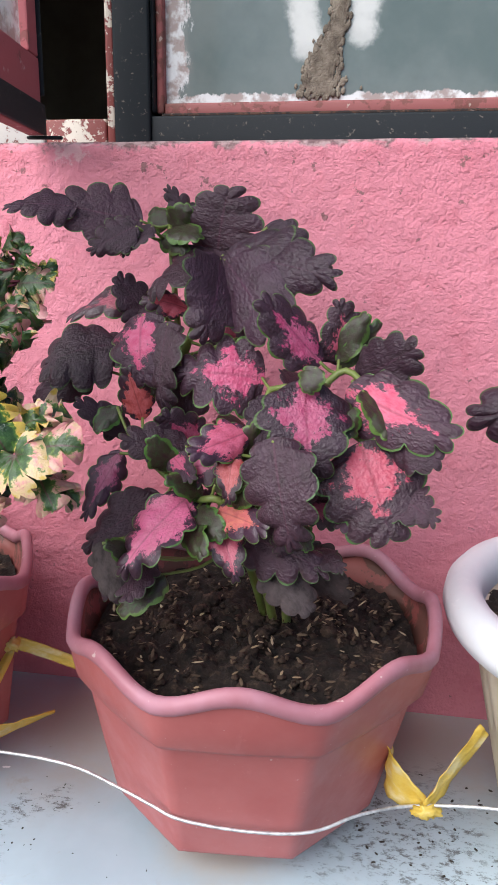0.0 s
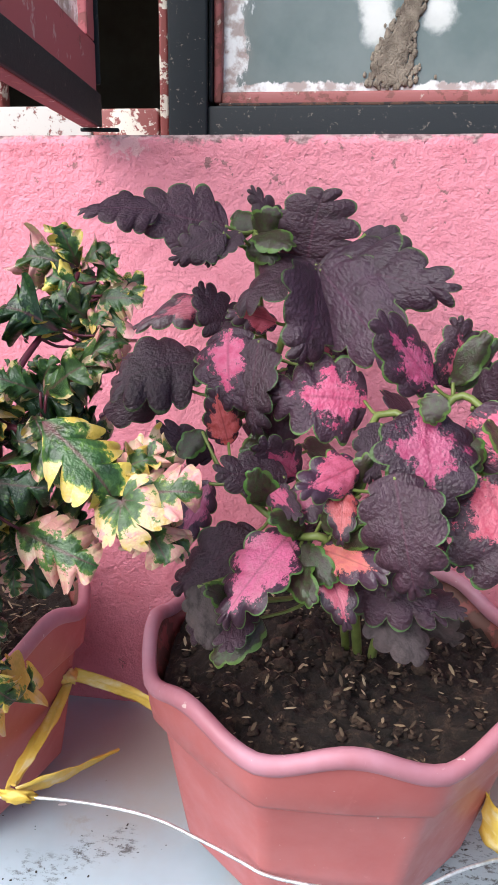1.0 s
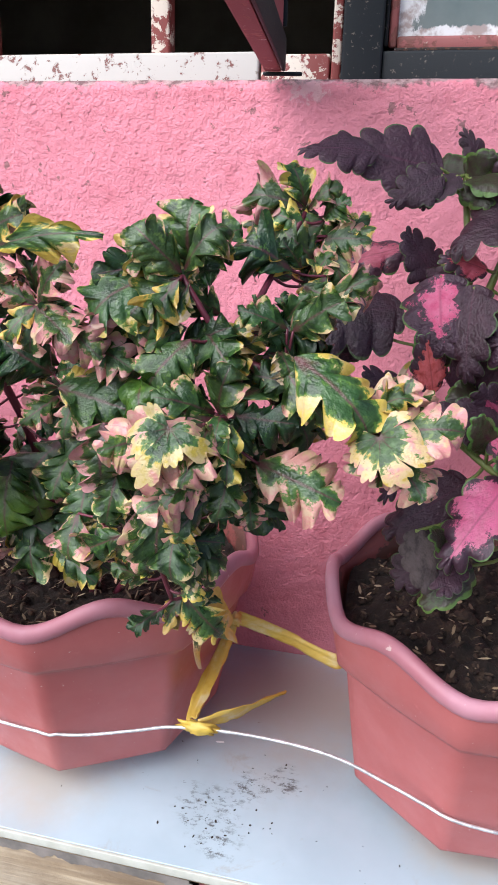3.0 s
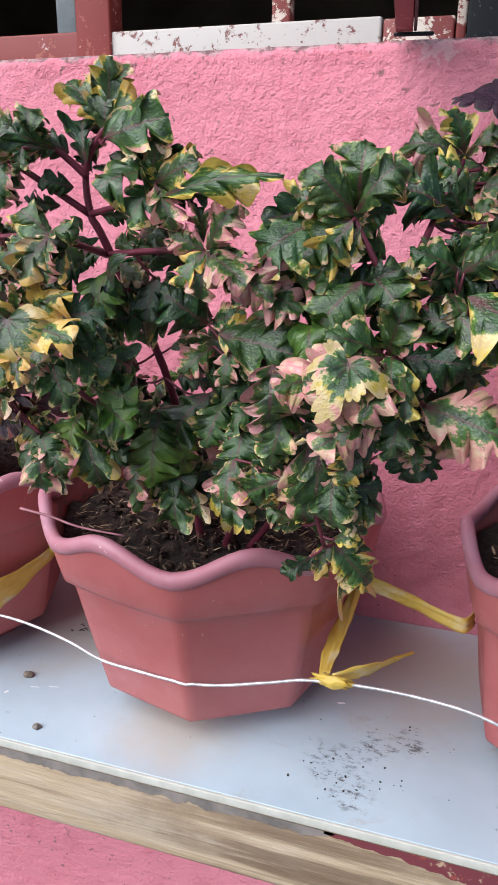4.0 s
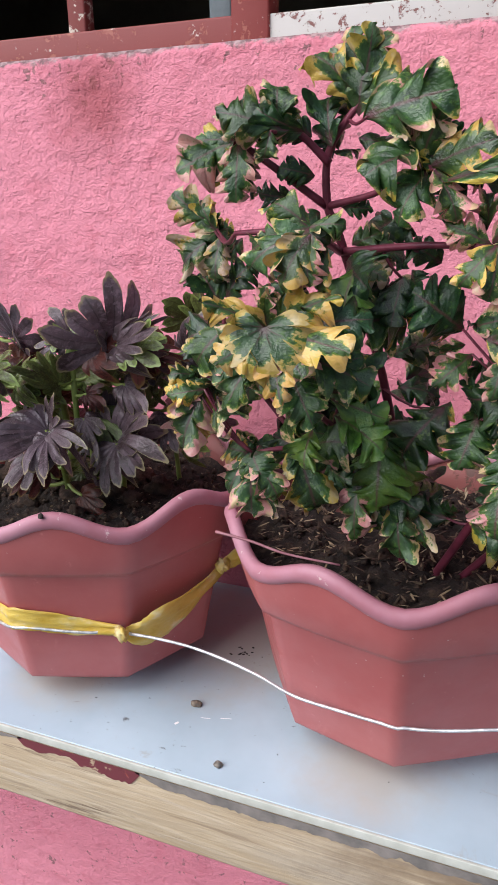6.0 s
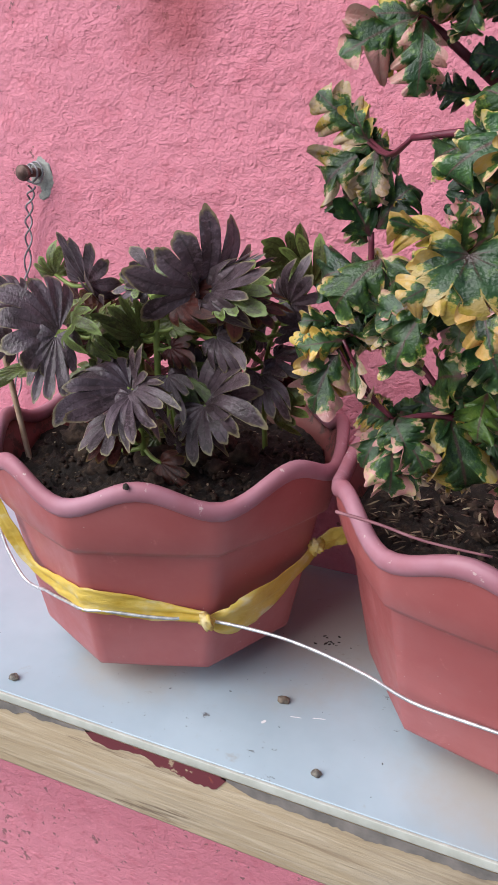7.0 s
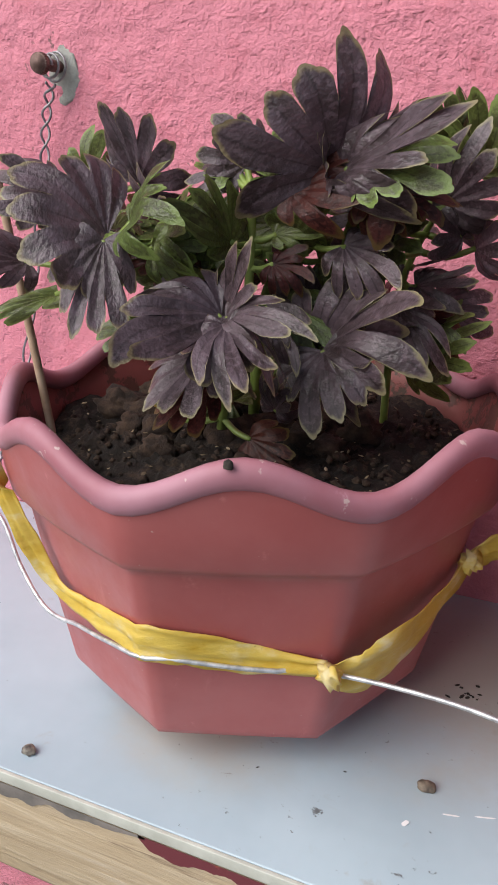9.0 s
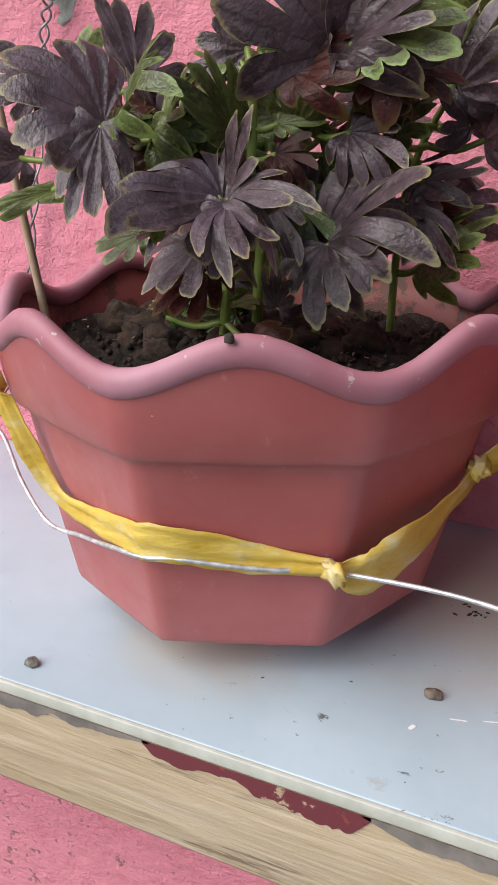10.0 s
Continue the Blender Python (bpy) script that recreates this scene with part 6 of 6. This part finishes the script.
part("mortar_patch", bm, M_MORTAR, anchor, "rough grey mortar patch")
coil = [(-1.085 + (0.0085 + 0.0015 * k / 10) * math.cos(k * 0.6), 0.938 + 0.0008 * k, 1.383 + (0.0085 + 0.0022 * k / 10) * math.sin(k * 0.6)) for k in range(27)]
part("wire_coil", tube(coil, 0.0013, 6, None, 2), M_DARKWIRE, anchor)
twisted("twisted_wire", "", [(-1.084, 0.944, 1.368), (-1.096, 0.948, 1.335), (-1.108, 0.952, 1.28), (-1.13, 0.950, 1.18), (-1.152, 0.945, 1.07), (-1.15, 0.89, 0.985), (-1.10, 0.79, 0.965), (-1.05, 0.722, 1.0), (-1.012, 0.695, 1.04), (-0.99, 0.685, 1.062)], M_DARKWIRE, 0.0013, 11, 0.0042, anchor)


def ribbon_mesh(points, seed, crease=0.0016):
    """A flattened crumpled band through points (x, y, z, width, lean in degrees)."""
    rings = []
    path = [clear_of_pots(p, 0.004) for p in smooth_path([p[:3] for p in points], 7)]
    n = len(path) - 1
    for i, p in enumerate(path):
        f = i / n * (len(points) - 1)
        k = min(int(f), len(points) - 2)
        w = points[k][3] + (points[k + 1][3] - points[k][3]) * (f - k)
        lean = points[k][4] + (points[k + 1][4] - points[k][4]) * (f - k)
        d = (path[min(i + 1, n)] - path[max(i - 1, 0)]).normalized()
        up = Vector((0, 0, 1))
        up = (up - d * up.dot(d)).normalized() if abs(d.z) < 0.95 else Vector((0, -1, 0))
        up.rotate(Matrix.Rotation(radians(lean), 3, d))
        out = d.cross(up)
        ring = []
        m = 7
        for j in range(2 * m):
            v = -1 + 2 * j / (m - 1) if j < m else 1 - 2 * (j - m) / (m - 1)
            side = 1 if j < m else -1
            wave = crease * math.sin(6 * v + 2.5 * math.sin(0.22 * i + seed)) + 1.3 * crease * noise.noise((i * 0.4, v * 2, seed))
            q = p + up * (w / 2 * v * (1 + 0.10 * noise.noise((i * 0.5, side * 0, seed + 3)))) + out * (wave + side * 0.0004)
            ring.append(q)
        rings.append(ring)
    return rings_mesh(rings, (True, True))


def knot(at, size, seed):
    bm = bmesh.new()
    bmesh.ops.create_icosphere(bm, subdivisions=3, radius=1)
    for v in bm.verts:
        k = 0.85 + 0.5 * noise.noise(v.co * 2.2 + Vector((seed, 0, 0))) + 0.16 * math.sin(9 * v.co.x + 6 * v.co.z)
        v.co = Vector((v.co.x * size[0] * k, v.co.y * size[1] * k, v.co.z * size[2] * k)) + Vector(at)
    return bm


def ribbon(label, at, bands, knots):
    ob = tagged(empty("ribbon_tie", at), label, "ribbon", "yellow ribbon ties")
    for i, b in enumerate(bands):
        part("band", ribbon_mesh(b, i * 3.7 + at[0] * 10), M_RIBBON, ob)
    for i, (p, s) in enumerate(knots):
        part("knot", knot(p, s, i + at[0]), M_RIBBON, ob)
    return ob


ribbon("wide crumpled yellow plastic ribbon tied round a pot", (-0.708, 0.686, 0.978),
       [[(-0.9330, 0.6470, 1.1320, 0.010, 0), (-0.9355, 0.6500, 1.1100, 0.012, 5), (-0.9233, 0.6550, 1.0680, 0.016, 10), (-0.9023, 0.6600, 1.0190, 0.017, 10), (-0.8610, 0.6460, 1.0125, 0.020, 0), (-0.8038, 0.6238, 1.0221, 0.025, 0), (-0.7657, 0.6383, 1.0163, 0.024, 0), (-0.7361, 0.6509, 1.0087, 0.019, 0), (-0.7020, 0.6600, 1.0080, 0.011, 0)],
        [(-0.6990, 0.6620, 1.0060, 0.012, 0), (-0.6850, 0.6740, 1.0000, 0.036, 10), (-0.6690, 0.6970, 1.0060, 0.046, 15), (-0.6530, 0.7360, 1.0180, 0.026, 10), (-0.6360, 0.7780, 1.0360, 0.012, 0)],
        [(-0.6340, 0.7800, 1.0380, 0.014, 0), (-0.6220, 0.7870, 1.0460, 0.024, 10), (-0.6070, 0.8000, 1.0500, 0.022, 0), (-0.5990, 0.8300, 1.0550, 0.018, 0)]],
       [((-0.6980, 0.6540, 1.0080), (0.009, 0.007, 0.008)), ((-0.6350, 0.7730, 1.0390), (0.008, 0.008, 0.010))])
ribbon("yellow plastic ribbon knotted to the wire between two terracotta pots", (-0.273, 0.712, 0.975),
       [[(-0.2780, 0.6660, 1.0120, 0.012, 60), (-0.2800, 0.7030, 1.0100, 0.018, 75), (-0.2770, 0.7530, 1.0190, 0.017, 85), (-0.2710, 0.7900, 1.0410, 0.012, 70)],
        [(-0.2720, 0.7940, 1.0450, 0.014, 0), (-0.2590, 0.8060, 1.0390, 0.018, 10), (-0.2050, 0.8120, 1.0160, 0.017, 5), (-0.1560, 0.8000, 1.0070, 0.019, 0), (-0.1440, 0.8300, 1.0060, 0.019, 0)],
        [(-0.2710, 0.6600, 1.0110, 0.012, 0), (-0.2440, 0.6860, 1.0080, 0.02, 25), (-0.2230, 0.7200, 1.0020, 0.018, 35), (-0.2030, 0.7470, 0.9980, 0.006, 45)]],
       [((-0.2680, 0.6550, 1.0120), (0.022, 0.006, 0.007)), ((-0.2710, 0.7910, 1.0460), (0.010, 0.009, 0.009))])
ribbon("yellow plastic ribbon knotted to the wire beside the white pot", (0.182, 0.716, 0.975),
       [[(0.1850, 0.6880, 0.9830, 0.01, 0), (0.1710, 0.6920, 0.9910, 0.03, 0), (0.1540, 0.7080, 0.9970, 0.048, 0), (0.1470, 0.7350, 1.0000, 0.05, 0)],
        [(0.1880, 0.6860, 0.9830, 0.012, 0), (0.1970, 0.6920, 1.0020, 0.022, 15), (0.2160, 0.7050, 1.0260, 0.024, 10), (0.2390, 0.7220, 1.0470, 0.02, 0)]],
       [((0.1860, 0.6810, 0.9840), (0.014, 0.007, 0.007))])

# ---- stick, twig and litter ----
M_STICK = simple("dry_bamboo", (0.40, 0.26, 0.17), (0.54, 0.38, 0.27), 50, 0.6)
tagged(part("bamboo_stick", tube([(-0.934, 0.720, 1.06), (-0.940, 0.718, 1.118), (-0.957, 0.712, 1.263), (-0.970, 0.708, 1.38), (-0.982, 0.704, 1.48)], 0.0032, 8, 0.8, 4), M_STICK), "thin dry bamboo stick stuck in the soil", "stick")
M_TWIG = simple("dry_flower_stalk", (0.24, 0.09, 0.11), (0.36, 0.16, 0.18), 60, 0.6)
tagged(part("dry_twig", tube([(-0.5746, 0.6275, 1.157), (-0.5400, 0.6250, 1.1545), (-0.5060, 0.6180, 1.1520), (-0.4600, 0.6180, 1.1500)], 0.0014, 6, 0.7, 4), M_TWIG), "dry reddish stalk lying on the pot rim", "twig")


def pebble(name, label, at, size, seed, material, category):
    bm = bmesh.new()
    bmesh.ops.create_icosphere(bm, subdivisions=3, radius=1)
    for v in bm.verts:
        k = 1 + 0.25 * noise.noise(v.co * 1.6 + Vector((seed, 0, 0))) + 0.08 * noise.noise(v.co * 5)
        v.co = Vector((v.co.x * size[0] * k, v.co.y * size[1] * k, max(-0.6, v.co.z) * size[2] * k + 0.6 * size[2])) + Vector(at)
    return tagged(part(name, bm, material), label, category)


M_LITTER = simple("dark_crumbs", (0.015, 0.012, 0.01), (0.06, 0.05, 0.04), 200, 0.9)
M_PEBBLE = simple("brown_grit", (0.09, 0.07, 0.055), (0.24, 0.19, 0.14), 160, 0.8)
M_SHELL = simple("grey_shell", (0.06, 0.055, 0.05), (0.28, 0.25, 0.2), 220, 0.6)
pebble("pebble", "small brown clod on the white board", (-0.640, 0.702, LEDGE), (0.0065, 0.0045, 0.0035), 1, M_PEBBLE, "pebble")
pebble("snail_shell", "tiny grey snail shell near the board edge", (-0.907, 0.622, LEDGE), (0.0055, 0.0045, 0.0035), 2, M_SHELL, "shell")
pebble("snail_shell", "tiny grey snail shell near the board edge", (-0.580, 0.627, LEDGE), (0.0045, 0.004, 0.003), 5, M_SHELL, "shell")
pebble("snail_shell", "tiny dark snail sitting on the pot rim", (-0.7420, 0.6030, LEDGE + 0.2545), (0.0026, 0.0025, 0.0030), 7, M_LITTER, "shell")


def litter(name, label, centre, spread, count, size, seed, material):
    rnd = random.Random(seed)
    bm = bmesh.new()
    for _ in range(count):
        x, y = rnd.gauss(centre[0], spread[0]), rnd.gauss(centre[1], spread[1])
        if not FRONT + 0.006 < y < WALL - 0.02:
            continue
        s = size * rnd.uniform(0.4, 1.6)
        k = Matrix.Translation((x, y, LEDGE + 0.0002)) @ Matrix.Rotation(rnd.uniform(0, 6.28), 4, "Z") @ Matrix.Diagonal((s * rnd.uniform(0.8, 2.2), s, s * 0.25, 1))
        vs = [bm.verts.new(k @ Vector(p)) for p in ((-0.5, -0.1, 0), (-0.1, -0.5, 0), (0.45, -0.3, 0), (0.5, 0.2, 0), (0.1, 0.5, 0), (-0.4, 0.35, 0), (0, 0, 1))]
        for i in range(6):
            bm.faces.new((vs[i], vs[(i + 1) % 6], vs[6]))
        bm.faces.new(list(reversed(vs[:6])))
    return tagged(part(name, bm, material, smooth=False), label, "litter", kind="stuff")


litter("soil_litter", "dark soil crumbs spilt on the white board", (-0.255, 0.662), (0.030, 0.016), 34, 0.0016, 1, M_LITTER)
litter("soil_litter", "dark soil crumbs spilt on the white board", (-0.225, 0.735), (0.03, 0.010), 14, 0.0014, 2, M_LITTER)
litter("soil_litter", "dark soil crumbs spilt beside the white pot", (0.20, 0.75), (0.07, 0.045), 90, 0.0022, 3, M_LITTER)
litter("soil_litter", "single crumbs strewn over the white board", (-0.7, 0.69), (0.35, 0.06), 60, 0.0009, 4, M_LITTER)
litter("soil_litter", "dark crumbs between two pots", (-0.627, 0.813), (0.012, 0.008), 16, 0.002, 5, M_LITTER)
M_SCRATCH = simple("white_scratch", (0.8, 0.8, 0.8), (0.9, 0.9, 0.9), 80, 0.7)
for i, (x, y, l, w, r) in enumerate(((-0.621, 0.686, 0.012, 0.0013, 12), (-0.600, 0.693, 0.014, 0.0012, 16), (-0.647, 0.668, 0.006, 0.003, 60), (-1.037, 0.693, 0.030, 0.0016, 20), (-0.277, 0.770, 0.010, 0.003, 10))):
    bm = bmesh.new()
    n = 8
    vs = [bm.verts.new(Matrix.Rotation(radians(r), 3, "Z") @ Vector((l / 2 * math.cos(6.283 * k / n), w / 2 * math.sin(6.283 * k / n) * (1 + 0.4 * (k % 2)), 0)) + Vector((x, y, LEDGE + 0.0005))) for k in range(n)]
    bm.faces.new(vs)
    part("scratch", bm, M_SCRATCH, shelf, "white scratch on the board")

# ---- open window sash ----
sash = tagged(empty("window_sash", (-0.284, 0.955, 1.607)), "open steel casement, black outside and dusty red inside", "window sash")
SD = Vector((0.11, -0.994, 0)).normalized()
SN = Vector((SD.y, -SD.x, 0))


def sash_part(name, a0, a1, z0, z1, t0, t1, mat, label=""):
    bm = boxed((a0, t0, z0), (a1, t1, z1), 0.002)
    m = Matrix((SD, SN, Vector((0, 0, 1)))).transposed().to_4x4()
    m.translation = Vector((-0.284, 0.955, 0))
    bmesh.ops.transform(bm, matrix=m, verts=bm.verts)
    bmesh.ops.recalc_face_normals(bm, faces=bm.faces)
    return part(name, bm, mat, sash, label, smooth=False)


SH = 1.05
sash_part("bottom_rail", 0.0, 0.47, 1.609, 1.642, -0.016, -0.0125, M_BLACK, "black steel bottom rail")
sash_part("bottom_rail_flange", 0.0, 0.47, 1.609, 1.612, -0.012, 0.006, M_RED, "red underside of the rail")
sash_part("inner_rail", 0.004, 0.466, 1.613, 1.690, -0.012, 0.006, M_SASHRED, "dusty red inner rail")
sash_part("hinge_stile", 0.0, 0.004, 1.651, 1.609 + SH, -0.016, 0.014, M_BLACK, "black hinge stile")
sash_part("inner_stile", 0.005, 0.036, 1.691, 1.609 + SH, -0.012, 0.006, M_SASHRED, "dusty red inner stile")
sash_part("inner_stile", 0.435, 0.466, 1.691, 1.609 + SH, -0.012, 0.006, M_SASHRED, "dusty red inner stile")
sash_part("end_stile", 0.466, 0.47, 1.651, 1.609 + SH, -0.016, 0.014, M_BLACK, "black end stile")
sash_part("pane", 0.037, 0.434, 1.691, 1.609 + SH, -0.004, 0.0, M_GLASS, "sash pane with its reflection in the colour").visible_shadow = False
sash_part("hinge_foot", -0.003, 0.003, 1.605, 1.609, -0.034, 0.008, M_BLACK, "bent steel hinge strap")

# ---- marks on the fixed pane ----
M_MUD = simple("dried_mud", (0.14, 0.11, 0.085), (0.33, 0.28, 0.22), 60, 0.95, 0, 0.8, 0.004)
mud = [(0.060, 1.80, 0.009), (0.058, 1.762, 0.010), (0.047, 1.730, 0.015), (0.036, 1.700, 0.024), (0.038, 1.674, 0.032)]
bm = bmesh.new()
for i in range(900):
    rnd = random.Random(i)
    f = rnd.random() * (len(mud) - 1.001)
    k = int(f)
    x, z, w = (mud[k][c] + (mud[k + 1][c] - mud[k][c]) * (f - k) for c in range(3))
    s = rnd.uniform(0.0014, 0.0040)
    bmesh.ops.create_icosphere(bm, subdivisions=1, radius=1, matrix=Matrix.Translation((x + rnd.gauss(0, w * 0.45), FY + 0.0185, z + rnd.gauss(0, 0.004))) @ Matrix.Diagonal((s * 1.1, 0.0004, s * 1.6, 1)))
part("mud_streak", bm, M_MUD, win, "dried brown mud streak on the pane")
